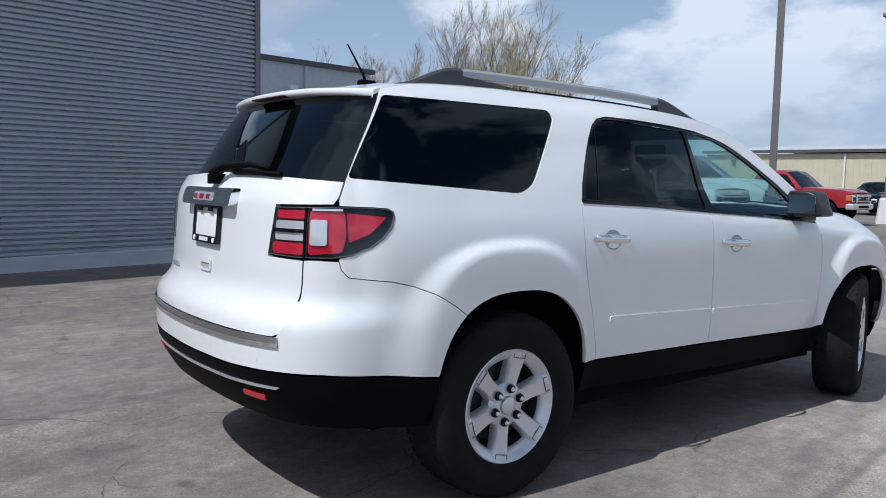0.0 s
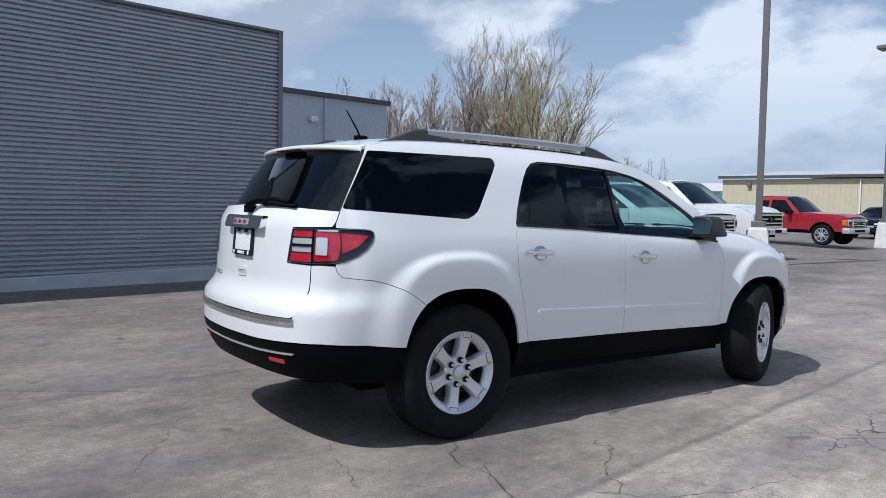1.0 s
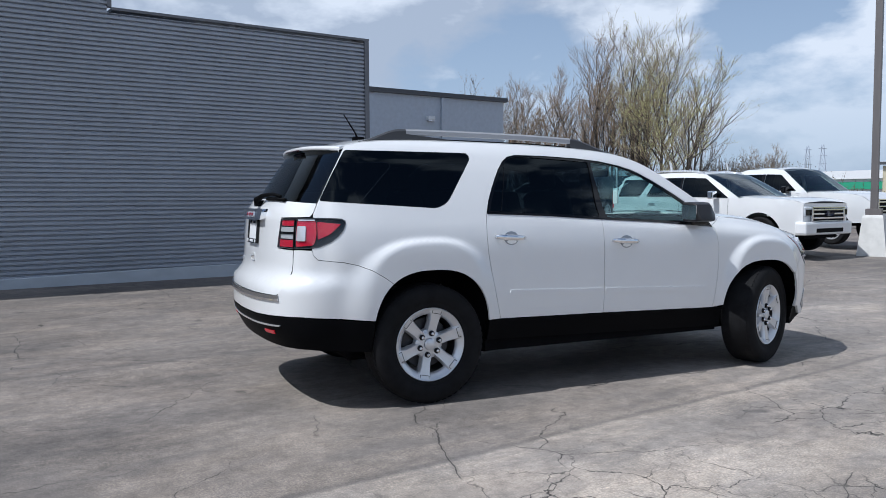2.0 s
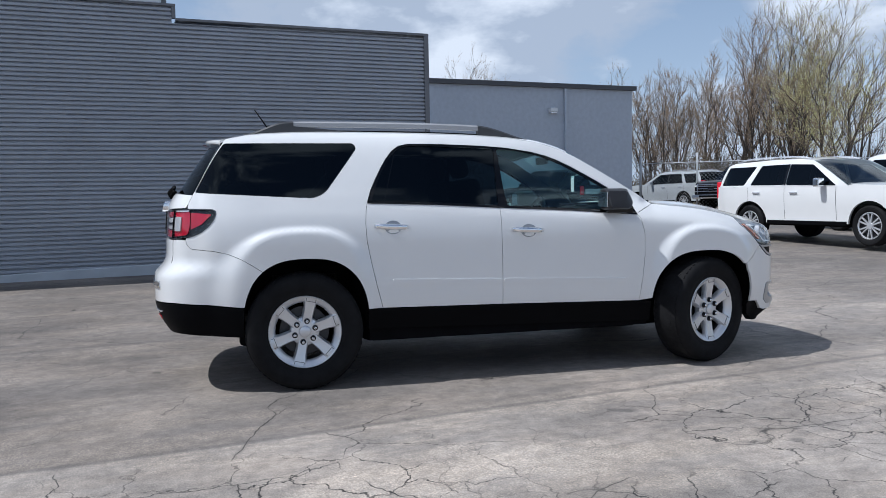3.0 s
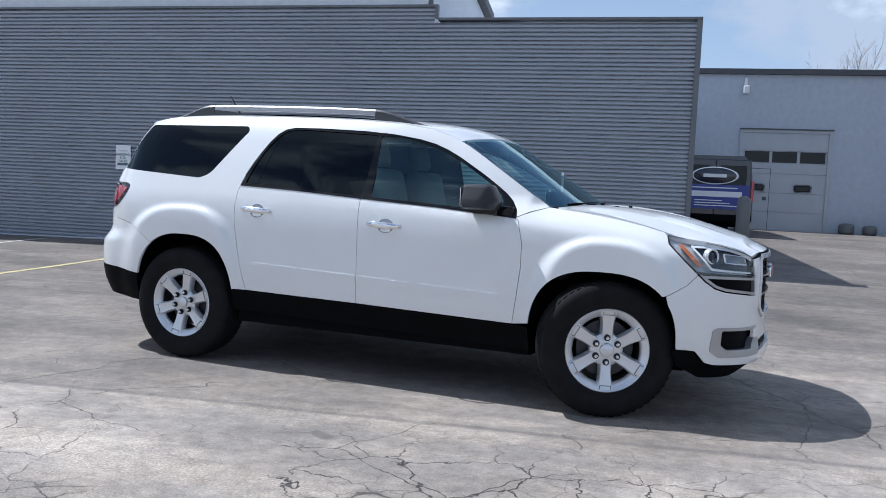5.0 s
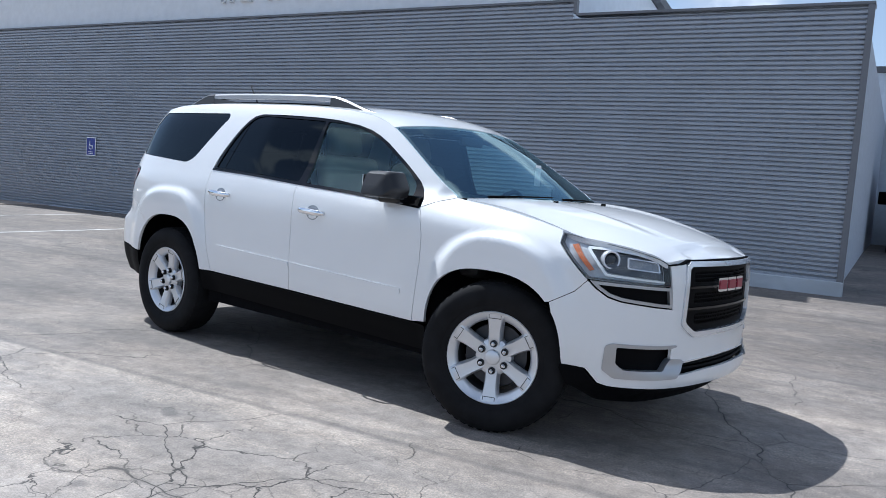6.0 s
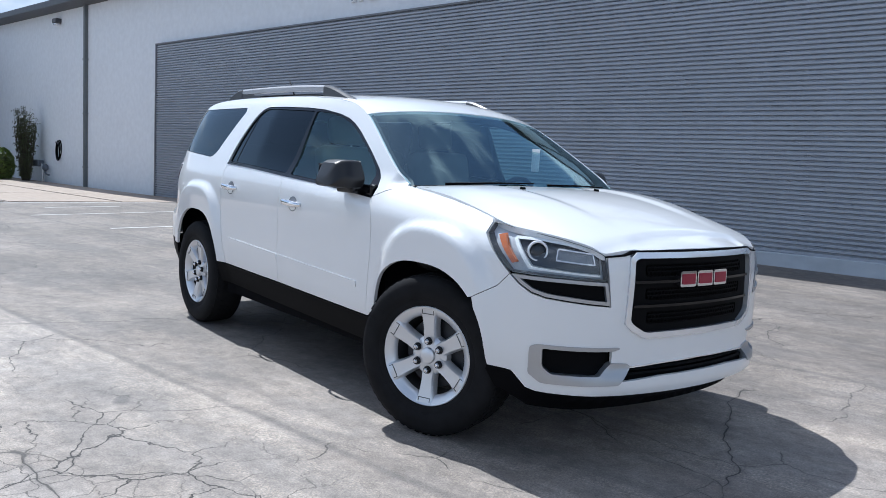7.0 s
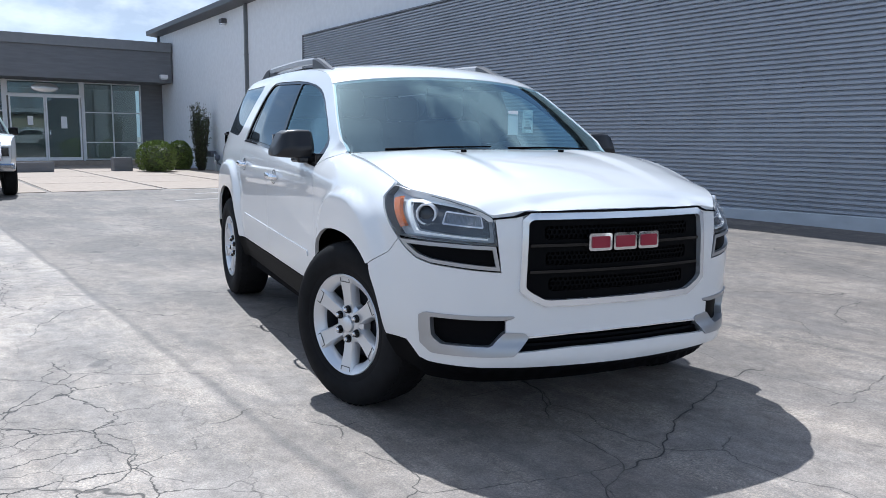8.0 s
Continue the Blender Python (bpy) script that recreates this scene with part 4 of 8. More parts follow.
def catmull(p, k=10):
    out = []
    n = len(p)
    for i in range(n - 1):
        p0 = p[i - 1] if i > 0 else (p[1][0], -p[1][1])
        p3 = p[i + 2] if i + 2 < n else (p[n - 2][0], -p[n - 2][1])
        for j in range(k):
            t = j / k
            q = []
            for c in (0, 1):
                a, b, d, e = p0[c], p[i][c], p[i + 1][c], p3[c]
                q.append(0.5 * (2 * b + (d - a) * t + (2 * a - 5 * b + 4 * d - e) * t * t + (3 * b - a - 3 * d + e) * t**3))
            out.append(tuple(q))
    out.append(p[-1])
    return out


RING = catmull(PLAN)
ARC = [0.0]
for a_, b_ in zip(RING, RING[1:]):
    ARC.append(ARC[-1] + math.hypot(b_[0] - a_[0], b_[1] - a_[1]))
S_END = ARC[-1]
ARC_NP, RX_NP, RY_NP = np.array(ARC), np.array([p[0] for p in RING]), np.array([p[1] for p in RING])


def ring_at(s):
    x, y = float(np.interp(s, ARC_NP, RX_NP)), float(np.interp(s, ARC_NP, RY_NP))
    e = 0.03
    s0, s1 = max(0.0, s - e), min(S_END, s + e)
    tx, ty = float(np.interp(s1, ARC_NP, RX_NP) - np.interp(s0, ARC_NP, RX_NP)), float(np.interp(s1, ARC_NP, RY_NP) - np.interp(s0, ARC_NP, RY_NP))
    if s < e:
        tx *= s / e
    if s > S_END - e:
        tx *= (S_END - s) / e
    k = math.hypot(tx, ty)
    return x, y, ty / k, -tx / k      # outward normal


def s_x(x):
    """Place along the outline at which the right side has this x."""
    return float(np.interp(x, RX_NP, ARC_NP))


def s_rear(y):
    i = int(np.argmin(RY_NP))
    return math.copysign(float(np.interp(abs(y), -RY_NP[:i], ARC_NP[:i])), -y)


def s_front(y):
    i = int(np.argmin(RY_NP))
    s = float(np.interp(abs(y), -RY_NP[i:][::-1], ARC_NP[i:][::-1]))
    return s if y <= 0 else 2 * S_END - s


SIDE_IN = [(0.25, 0.09), (0.40, 0.05), (0.50, 0.018), (0.62, 0.004), (0.80, 0.0), (0.95, 0.0), (1.08, 0.006), (1.16, 0.02), (1.24, 0.045), (1.32, 0.072), (1.45, 0.122), (1.60, 0.188), (1.68, 0.235), (1.72, 0.270), (1.76, 0.33)]
REAR_IN = [(0.30, 0.16), (0.42, 0.07), (0.52, 0.02), (0.62, 0.0), (0.76, 0.0), (0.80, 0.012), (0.83, 0.045), (0.88, 0.075), (1.0, 0.088), (1.15, 0.10), (1.26, 0.115), (1.33, 0.155), (1.50, 0.285), (1.64, 0.40), (1.70, 0.455), (1.76, 0.52)]
FRONT_IN = [(0.28, 0.10), (0.33, 0.0), (0.37, -0.025), (0.42, -0.02), (0.47, 0.0), (0.60, 0.0), (0.80, 0.0), (0.92, 0.004), (0.98, 0.012), (1.01, 0.045), (1.05, 0.10), (1.10, 0.2)]
HOOD_SEAM = [(2.40, 1.215), (2.66, 1.192), (3.0, 1.150), (3.34, 1.075), (3.6, 1.0), (3.9, 0.96)]
CABIN_IN = [(0.9, 0.0), (1.4, 0.038), (1.97, 0.085), (2.3, 0.085), (2.6, 0.092)]      # how far the cabin leans in above the belt
BELT_Z = [(0.444, 1.252), (0.9, 1.233), (1.378, 1.202), (1.9, 1.172), (2.425, 1.130), (3.0, 1.08)]
WHEELS_X = (0.0, 3.0)


def flare(x, z):
    """Swell of the wings over the wheels, with a crease along its upper edge."""
    v = 0.0
    for cx, top, back, ahead, e in ((0.01, 1.082, 0.635, 0.53, 2.7), (2.975, 1.03, 0.50, 0.53, 2.5)):
        dx, dz = abs(x - cx) / (back if x < cx else ahead), (z - 0.42) / (top - 0.42)
        d = (dx**e + max(dz, 0.0)**e)**(1 / e)
        share = dx**e / max(d, 1e-6)**e
        v = max(v, smooth01((1.02 - d) / (0.045 + 0.30 * share)))
    return 0.038 * v


def body(s, z, inset=0.0):
    """The outer skin at s along the outline and height z."""
    side = 1.0
    if s < 0:
        s, side = -s, -1.0
    elif s > S_END:
        s, side = 2 * S_END - s, -1.0
    x, y, nx, ny = ring_at(s)
    wr, ws, wf = max(0.0, -nx)**2, ny * ny, max(0.0, nx)**2
    d = wr * curve_at(REAR_IN, z) + ws * curve_at(SIDE_IN, z) + wf * curve_at(FRONT_IN, z)
    lean = 0.0
    if x > 0.9:
        lean = curve_at(CABIN_IN, x) * smooth01((z - curve_at(BELT_Z, x) + 0.06) / 0.20) * smooth01((2.85 - x) / 0.25)
    if x > 2.3:
        top = curve_at(HOOD_SEAM, x)
        lean = max(lean, 0.11 * max(0.0, min(1.05, (z - (top - 0.15)) / 0.15))**2 * smooth01((x - 2.3) / 0.3))
    d += ws * lean
    if nx < 0:
        d += 0.045 * smooth01((z - 0.80) / 0.09) * smooth01(-nx / 0.30) * (1 - wr)
    d -= ws * ws * flare(x, z) * smooth01((x + 0.75) / 0.2) * smooth01((3.55 - x) / 0.2)
    d += inset
    return Vector((x - nx * d, (y - ny * d) * side, z))


def P(*rows):
    """Outline rows: ('x', x, z) on the right side, ('r', y, z) on the back, ('f', y, z) on the front."""
    out = []
    for k, a, z in rows:
        out.append(({"x": s_x, "r": s_rear, "f": s_front}[k](a), z))
    return out


def X(*rows):
    return P(*[("x", a, z) for a, z in rows])


def arch(cx, r0, top, z_from, z_to, k=14, e=2.6):
    """Wheel opening from behind to ahead, as (x, z) rows."""
    out = []
    for i in range(k * 3 + 1):
        t = math.pi * (1 - i / (k * 3))
        c, s_ = math.cos(t), math.sin(t)
        out.append((cx + r0 * math.copysign(abs(c)**(2 / e), c), 0.40 + (top - 0.40) * abs(s_)**(2 / e)))
    rows = [p for i, p in enumerate(out) if (i <= len(out) // 2 and p[1] >= z_from) or (i > len(out) // 2 and p[1] >= z_to)]
    return rows


DOOR_CUT = [(0.53, 0.530), (0.492, 0.68), (0.458, 0.837), (0.431, 0.99), (0.425, 1.106), (0.432, 1.20), (0.444, 1.252)]
GLASS_TOP = [(0.470, 1.33), (0.511, 1.413), (0.552, 1.485), (0.592, 1.547), (0.64, 1.605), (0.69, 1.640), (0.76, 1.655), (1.0, 1.652), (1.3, 1.640), (1.50, 1.624), (1.69, 1.594), (1.80, 1.566), (1.885, 1.533), (1.98, 1.486), (2.07, 1.434), (2.17, 1.375), (2.26, 1.316), (2.325, 1.270), (2.375, 1.225), (2.415, 1.172)]
BELT = [(0.444, 1.252), (0.9, 1.233), (1.378, 1.202), (1.9, 1.172), (2.425, 1.130)]
FRONT_CUT = [(2.425, 1.130), (2.445, 1.10), (2.473, 0.979), (2.473, 0.829), (2.455, 0.66), (2.432, 0.490)]
ROOF_EDGE = [(1.97, 1.590), (1.9, 1.622), (1.75, 1.667), (1.55, 1.697), (1.24, 1.718), (0.68, 1.735), (0.11, 1.742), (-0.20, 1.735), (-0.36, 1.722), (-0.505, 1.695)]
A_EDGE = [(2.60, 1.197), (2.444, 1.298), (2.29, 1.397), (2.13, 1.499), (2.04, 1.553), (1.97, 1.590)]
TAIL_EDGE = [(-0.505, 1.695), (-0.62, 1.515), (-0.742, 1.325), (-0.775, 1.255)]      # tailgate shut line, in outline x
LAMP_TOP = [(-0.775, 1.226), (-0.70, 1.229), (-0.64, 1.228), (-0.575, 1.224), (-0.553, 1.212)]
LAMP_LOW = [(-0.551, 1.192), (-0.566, 1.155), (-0.60, 1.115), (-0.65, 1.078), (-0.72, 1.050), (-0.775, 1.040)]
BUMPER_SEAM = [(-0.775, 1.028), (-0.765, 0.995), (-0.735, 0.968), (-0.66, 0.960), (-0.573, 0.952), (-0.48, 0.930), (-0.40, 0.898), (-0.32, 0.850), (-0.262, 0.8076)]
R_ARCH = arch(0.02, 0.415, 0.886, 0.53, 0.53)
F_ARCH = arch(2.955, 0.425, 0.845, 0.485, 0.44)
QGLASS = rounded([(-0.728, 1.338), (0.085, 1.286), (0.165, 1.320), (0.395, 1.625), (0.375, 1.660), (-0.512, 1.664)], [0.02, 0.03, 0.04, 0.03, 0.02, 0.02])
rear_arch_hi = [p for p in R_ARCH if p[1] > 0.80 or p[0] > 0]

# quarter panel with the roof rail and both pillars
quarter = X(*(BUMPER_SEAM + [p for p in R_ARCH if p[0] > -0.25] + [(0.43, 0.530)] + DOOR_CUT + GLASS_TOP + [(2.425, 1.130), (2.50, 1.165)] + A_EDGE + ROOF_EDGE[1:] + TAIL_EDGE[1:] + [(-0.774, 1.231)] + LAMP_TOP[1:] + LAMP_LOW[:]))
R_DOOR = X(*(DOOR_CUT + BELT[1:3] + [(1.381, 0.9), (1.383, 0.516), (1.0, 0.522)]))
F_DOOR = X(*([(1.378, 1.202)] + BELT[3:] + FRONT_CUT[1:] + [(1.9, 0.503), (1.383, 0.516), (1.381, 0.9)]))
# front wing
WING_SEAM = [(3.31, 0.735), (3.42, 0.80), (3.475, 0.86)]
wing = X(*(FRONT_CUT[::-1] + [(2.50, 1.163), (2.60, 1.198), (2.66, 1.190), (2.83, 1.172), (3.0, 1.148), (3.17, 1.116), (3.295, 1.085), (3.308, 1.070), (3.316, 1.023), (3.396, 0.940), (3.468, 0.868), (3.475, 0.86), (3.42, 0.80), (3.31, 0.735)] + [p for p in F_ARCH[::-1] if p[0] < 3.30 and p[1] > 0.486]))
# rear bumper: one cover round the back
rb = P(*([("x", a, z) for a, z in BUMPER_SEAM[::-1]] + [("x", -0.86, 1.030), ("r", -0.768, 1.028), ("r", -0.764, 0.890), ("r", -0.750, 0.825), ("r", -0.720, 0.770), ("r", -0.70, 0.742), ("r", -0.66, 0.738), ("r", -0.4, 0.732), ("r", 0, 0.729)]))
rb_low = P(("r", 0, 0.596), ("r", -0.4, 0.600), ("r", -0.70, 0.612), ("x", -0.83, 0.615), ("x", -0.60, 0.600), ("x", -0.385, 0.578))
rear_arch_rear = X(*[p for p in R_ARCH if p[0] < -0.275 and p[1] > 0.58])


def both(poly):
    """Close a half outline about the rear centre (s = 0)."""
    return poly + [(-s, z) for s, z in poly[::-1]]


def both_front(poly):
    return poly + [(2 * S_END - s, z) for s, z in poly[::-1]]


bump_half = rb_low + rear_arch_rear + rb[:-1]


def side_pair(name, outline, material, holes=(), label="", **kw):
    for mirrored in (False, True):
        skin(name, outline, body, material, suv, holes, mirror=mirrored, label=label, **kw)


side_pair("body_side", quarter, "white_paint", [X(*QGLASS)], step=0.021)
side_pair("rear_door", R_DOOR, "white_paint")
side_pair("front_door", F_DOOR, "white_paint")
side_pair("front_wing", wing, "white_paint", step=0.020)
skin("rear_bumper", both(bump_half), body, "white_paint", suv)
# tailgate
tg = P(("r", 0, 0.735), ("r", -0.4, 0.738), ("r", -0.68, 0.742), ("r", -0.735, 0.762), ("r", -0.778, 0.82), ("r", -0.788, 0.880), ("r", -0.788, 1.026), ("r", -0.56, 1.032), ("r", -0.59, 1.230)) + X((-0.80, 1.236), (-0.775, 1.262), (-0.748, 1.322)) + P(("r", -0.5, 1.340), ("r", 0, 1.356))
skin("tailgate", both(tg), body, "white_paint", suv, lift=-0.0035)
for mirrored in (False, True):
    skin("tailgate_gap", P(("r", -0.766, 1.030), ("r", -0.764, 0.94), ("r", -0.759, 0.895), ("r", -0.753, 0.872), ("r", -0.758, 0.872), ("r", -0.764, 0.895), ("r", -0.769, 0.94), ("r", -0.771, 1.030)), body, "under", suv, mirror=mirrored, lift=0.0006, depth=0.004, gap=0, step=0.02, label="dark tailgate shut line")


def rear_glass_pt(eta, v, inset=0.0):
    """Rear window bowed between the two tail edges; v is the height."""
    x = curve_at(sorted((z, x) for x, z in TAIL_EDGE), v)
    e = body(s_x(x), v)
    k = (v - 1.325) / 0.35
    bow = (0.165 - 0.045 * k) * (1 - abs(eta)**2.5)
    return Vector((e.x - bow + inset * 0.8, e.y * -eta, v - inset * 0.4))


skin("rear_window", [(-0.985, 1.322), (-0.62, 1.338), (0, 1.354), (0.62, 1.338), (0.985, 1.322), (0.985, 1.50), (0.985, 1.678), (-0.985, 1.678), (-0.985, 1.50)], rear_glass_pt, "glass_rear", suv, step=0.04, gap=0, lift=-0.003, label="dark privacy glass rear window")
side_pair("quarter_window", X(*QGLASS), "glass_tint", label="dark privacy glass window", lift=-0.004, depth=0)


# roof, spoiler, windscreen, hood
def roof_pt(x, eta, inset=0.0):
    z = curve_at([(a, b) for a, b in ROOF_EDGE[::-1]], x)
    e = body(s_x(x), z)
    crown = 0.030 + 0.022 * smooth01((x + 0.5) / 0.5)
    y = e.y * eta
    return Vector((e.x + (0.108 * (1 - abs(eta)**2.4) * smooth01((x - 1.1) / 0.87)), -y, z + crown * (1 - eta**2)**0.8 - inset))


roof_out = [(-0.505, -1), (-0.505, 1), (-0.1, 1), (0.5, 1), (1.2, 1), (1.75, 1), (1.97, 1), (1.97, -1), (1.75, -1), (1.2, -1), (0.5, -1), (-0.1, -1)]
skin("roof", roof_out, roof_pt, "white_paint", suv, step=0.08, gap=0.0)


def spoiler_pt(u, eta, inset=0.0):
    """Lip of the tailgate over the rear window; u from 0 at the roof to 1 at its lower edge."""
    e = roof_pt(-0.508, eta)
    back = 0.155 * (1 - 0.80 * abs(eta)**3)
    p = e + Vector((-back * min(1.0, u * 1.3), 0, -0.014 * u - 0.022 * min(1.0, max(0.0, u - 0.77) / 0.23)))
    if u > 1.0:
        p += Vector((0.13 * (u - 1), 0, -0.006 * (u - 1)))
    return p - Vector((0, 0, inset))


skin("spoiler", [(0, -1), (0.4, -1), (0.77, -1), (1.0, -0.99), (2.0, -0.97), (2.0, 0.97), (1.0, 0.99), (0.77, 1), (0.4, 1), (0, 1)], spoiler_pt, "white_paint", suv, step=0.1, gap=0.002)


def ws_pt(eta, v, inset=0.0):
    """Windscreen between the two A-pillars; v is the height along them."""
    table = sorted((z, x) for x, z in A_EDGE)
    z = v
    x = curve_at(table, z)
    e = body(s_x(x), z)
    b = 1 - abs(eta)**2.4
    k = (z - 1.197) / 0.40
    return Vector((e.x + (0.15 - 0.045 * k) * b - inset * 0.8, e.y * -eta, z + (0.02 + 0.03 * k) * b - inset * 0.5))


skin("windscreen", [(-0.99, 1.20), (0.99, 1.20), (0.99, 1.40), (0.99, 1.592), (-0.99, 1.592), (-0.99, 1.40)], ws_pt, "glass_front", suv, step=0.05, depth=0, gap=0, lift=-0.004, label="large windscreen reflecting the sky").visible_shadow = False

HOOD_C = [(2.6, 1.225), (2.80, 1.216), (3.0, 1.206), (3.2, 1.183), (3.4, 1.145), (3.6, 1.090), (3.72, 1.052), (3.80, 1.020), (3.86, 0.984)]
HOOD_DROP = [(2.6, 0.028), (2.8, 0.035), (3.0, 0.052), (3.2, 0.08), (3.4, 0.108), (3.56, 0.104), (3.64, 0.112), (3.70, 0.132), (3.74, 0.172), (3.79, 0.175), (3.86, 0.17)]


def hood_pt(x, y, inset=0.0):
    q = abs(y) / 0.85
    z = curve_at(HOOD_C, x) - curve_at(HOOD_DROP, x) * q**2.2
    z += 0.014 * smooth01((q - 0.38) / 0.12) * smooth01((0.95 - q) / 0.25) * smooth01((3.75 - x) / 0.5) * smooth01((x - 2.62) / 0.25)
    z -= 0.013 * smooth01((x - 3.70) / 0.03) * smooth01((0.44 - abs(y)) / 0.08)
    return Vector((x, y, z - inset))


HOOD_HALF = [(2.757, 0.0), (2.737, -0.3), (2.695, -0.6), (2.640, -0.79), (2.66, -0.818), (2.828, -0.822), (2.995, -0.824), (3.158, -0.816), (3.272, -0.806), (3.332, -0.800), (3.395, -0.784), (3.450, -0.763), (3.505, -0.739), (3.555, -0.715), (3.605, -0.686), (3.662, -0.647), (3.705, -0.612), (3.735, -0.590), (3.748, -0.572), (3.768, -0.494), (3.778, -0.455), (3.809, -0.298), (3.826, -0.15), (3.832, 0.0)]
skin("hood", HOOD_HALF + [(a, -b) for a, b in HOOD_HALF[::-1][1:-1]], hood_pt, "white_paint", suv, step=0.022, depth=0.030)

# front bumper cover with its openings
GRILLE = [("f", 0, 0.975), ("f", -0.43, 0.972), ("f", -0.462, 0.950), ("f", -0.472, 0.665), ("f", -0.44, 0.638), ("f", -0.37, 0.600), ("f", 0, 0.600)]
grille = both_front(P(*GRILLE[1:-1]))
LOWER = P(("f", -0.20, 0.474), ("f", -0.432, 0.464), ("f", -0.492, 0.409), ("f", -0.25, 0.422))
FOG = P(("f", -0.50, 0.556), ("f", -0.81, 0.563), ("f", -0.826, 0.55), ("f", -0.829, 0.432), ("f", -0.795, 0.396), ("f", -0.505, 0.398), ("f", -0.446, 0.472), ("f", -0.449, 0.480), ("f", -0.530, 0.489), ("f", -0.530, 0.541), ("f", -0.50, 0.549))
fr_arch = X(*[p for p in F_ARCH if p[0] > 3.31 and p[1] > 0.44])
fb_half = X(*WING_SEAM[::-1]) + fr_arch + X((3.383, 0.434), (3.493, 0.425), (3.525, 0.392), (3.555, 0.358), (3.60, 0.347)) + P(("f", -0.6, 0.345), ("f", -0.3, 0.342), ("f", 0, 0.340))
# under the headlamp and up to the corner of the hood
fb_top = P(("f", -0.50, 0.966), ("f", -0.576, 0.960), ("f", -0.564, 0.846), ("f", -0.551, 0.739), ("f", -0.65, 0.748)) + X((3.62, 0.768), (3.565, 0.786), (3.515, 0.822))
notch = P(*[("f", -y, z) for _, y, z in GRILLE[2:-1]]) + P(*GRILLE[::-1][:-2])
outline = fb_half[:-1] + [(S_END, 0.340)] + [(2 * S_END - s, z) for s, z in fb_half[:-1][::-1]] + [(2 * S_END - s, z) for s, z in fb_top[::-1]] + P(("f", 0.468, 0.976)) + notch + P(("f", -0.468, 0.976)) + fb_top
skin("front_bumper", outline, body, "white_paint", suv, [both_front(LOWER), FOG, [(2 * S_END - s, z) for s, z in FOG]], step=0.035)

# black lower trim
side_pair("sill_trim", X((0.43, 0.527), (1.383, 0.512), (2.44, 0.486), (2.53, 0.482), (2.535, 0.33), (1.4, 0.36), (0.43, 0.385)), "black_plastic", depth=0.05, label="matt black plastic sill trim")
low_r = X((-0.385, 0.572), (-0.60, 0.594), (-0.83, 0.609)) + P(("r", -0.70, 0.606), ("r", -0.4, 0.594), ("r", 0, 0.590))
low_b = P(("r", 0, 0.405), ("r", -0.5, 0.400), ("x", -0.80, 0.40), ("x", -0.40, 0.375))
skin("rear_valance", low_r[:-1] + [(0, 0.590)] + [(-s, z) for s, z in low_r[:-1][::-1]] + [(-s, z) for s, z in low_b[::-1]] + low_b[1:], body, "black_plastic", suv, depth=0.05, label="matt black plastic bumper valance")
low_f = X((3.372, 0.430), (3.488, 0.420), (3.52, 0.387), (3.55, 0.353), (3.60, 0.342)) + P(("f", -0.6, 0.340), ("f", -0.3, 0.337), ("f", 0, 0.335))
low_fb = P(("f", 0, 0.25), ("f", -0.6, 0.25), ("x", 3.55, 0.26)) + X((3.40, 0.33), (3.365, 0.41))
half_f = low_fb[1:] + low_f
skin("front_valance", half_f + [(2 * S_END - s, z) for s, z in half_f[::-1][1:]], body, "black_plastic", suv, depth=0.05, lift=-0.012, label="matt black plastic front valance")

# dark inner shell behind the shut lines, floor and wheel housings
def shell():
    bm = bmesh.new()
    rows = []
    zs = [0.30, 0.45, 0.6, 0.8, 1.0, 1.12]
    ss = [i * S_END / 60 for i in range(61)]
    gx = []
    for z in zs:
        row = []
        for s in ss:
            p = body(s, max(z, 0.5), 0.075)
            p.z = max(z, 0.46) if p.x < -0.35 else max(z, 0.34) if p.x > 3.3 else z
            if p.x > 2.5:
                p.z = min(p.z, 0.93 if p.x > 3.3 else 1.02)
            in_arch = any(abs(p.x - cx) < 0.44 and z < 0.93 for cx in WHEELS_X)
            if in_arch:
                p.y = max(p.y, -0.60)
            row.append(p)
        rows.append(row)
    for sgn in (1, -1):
        g = [[bm.verts.new((p.x, p.y * sgn, p.z)) for p in r] for r in rows]
        for a in range(len(zs) - 1):
            for b in range(60):
                bm.faces.new((g[a][b], g[a][b + 1], g[a + 1][b + 1], g[a + 1][b]))
        gx.append(g)
    for a, z in ((0, 0.30),):
        for b in range(60):
            bm.faces.new((gx[0][a][b], gx[1][a][b], gx[1][a][b + 1], gx[0][a][b + 1]))
    bmesh.ops.remove_doubles(bm, verts=bm.verts, dist=1e-5)
    part("inner_shell", bm, "under", suv, "dark inner body seen in gaps and wheel housings")


shell()
under = bm_box(bm_box(box(0.46, 2.52, -0.74, 0.74, 0.265, 0.36, 0.03), -0.44, 0.46, -0.56, 0.56, 0.25, 0.40, 0.03), 2.52, 3.42, -0.52, 0.52, 0.235, 0.38, 0.03)
part("underbody", under, "under", suv, "dark underbody with floor pan and axle covers")


# wheels
def tyre_bm():
    prof = [(0.232, -0.100), (0.240, -0.112), (0.262, -0.121), (0.275, -0.122), (0.278, -0.125), (0.315, -0.130), (0.352, -0.128), (0.376, -0.116), (0.391, -0.088), (0.395, -0.03), (0.395, 0.03), (0.391, 0.088), (0.376, 0.116), (0.352, 0.128), (0.30, 0.125), (0.240, 0.105)]
    return lathe(prof, 64)


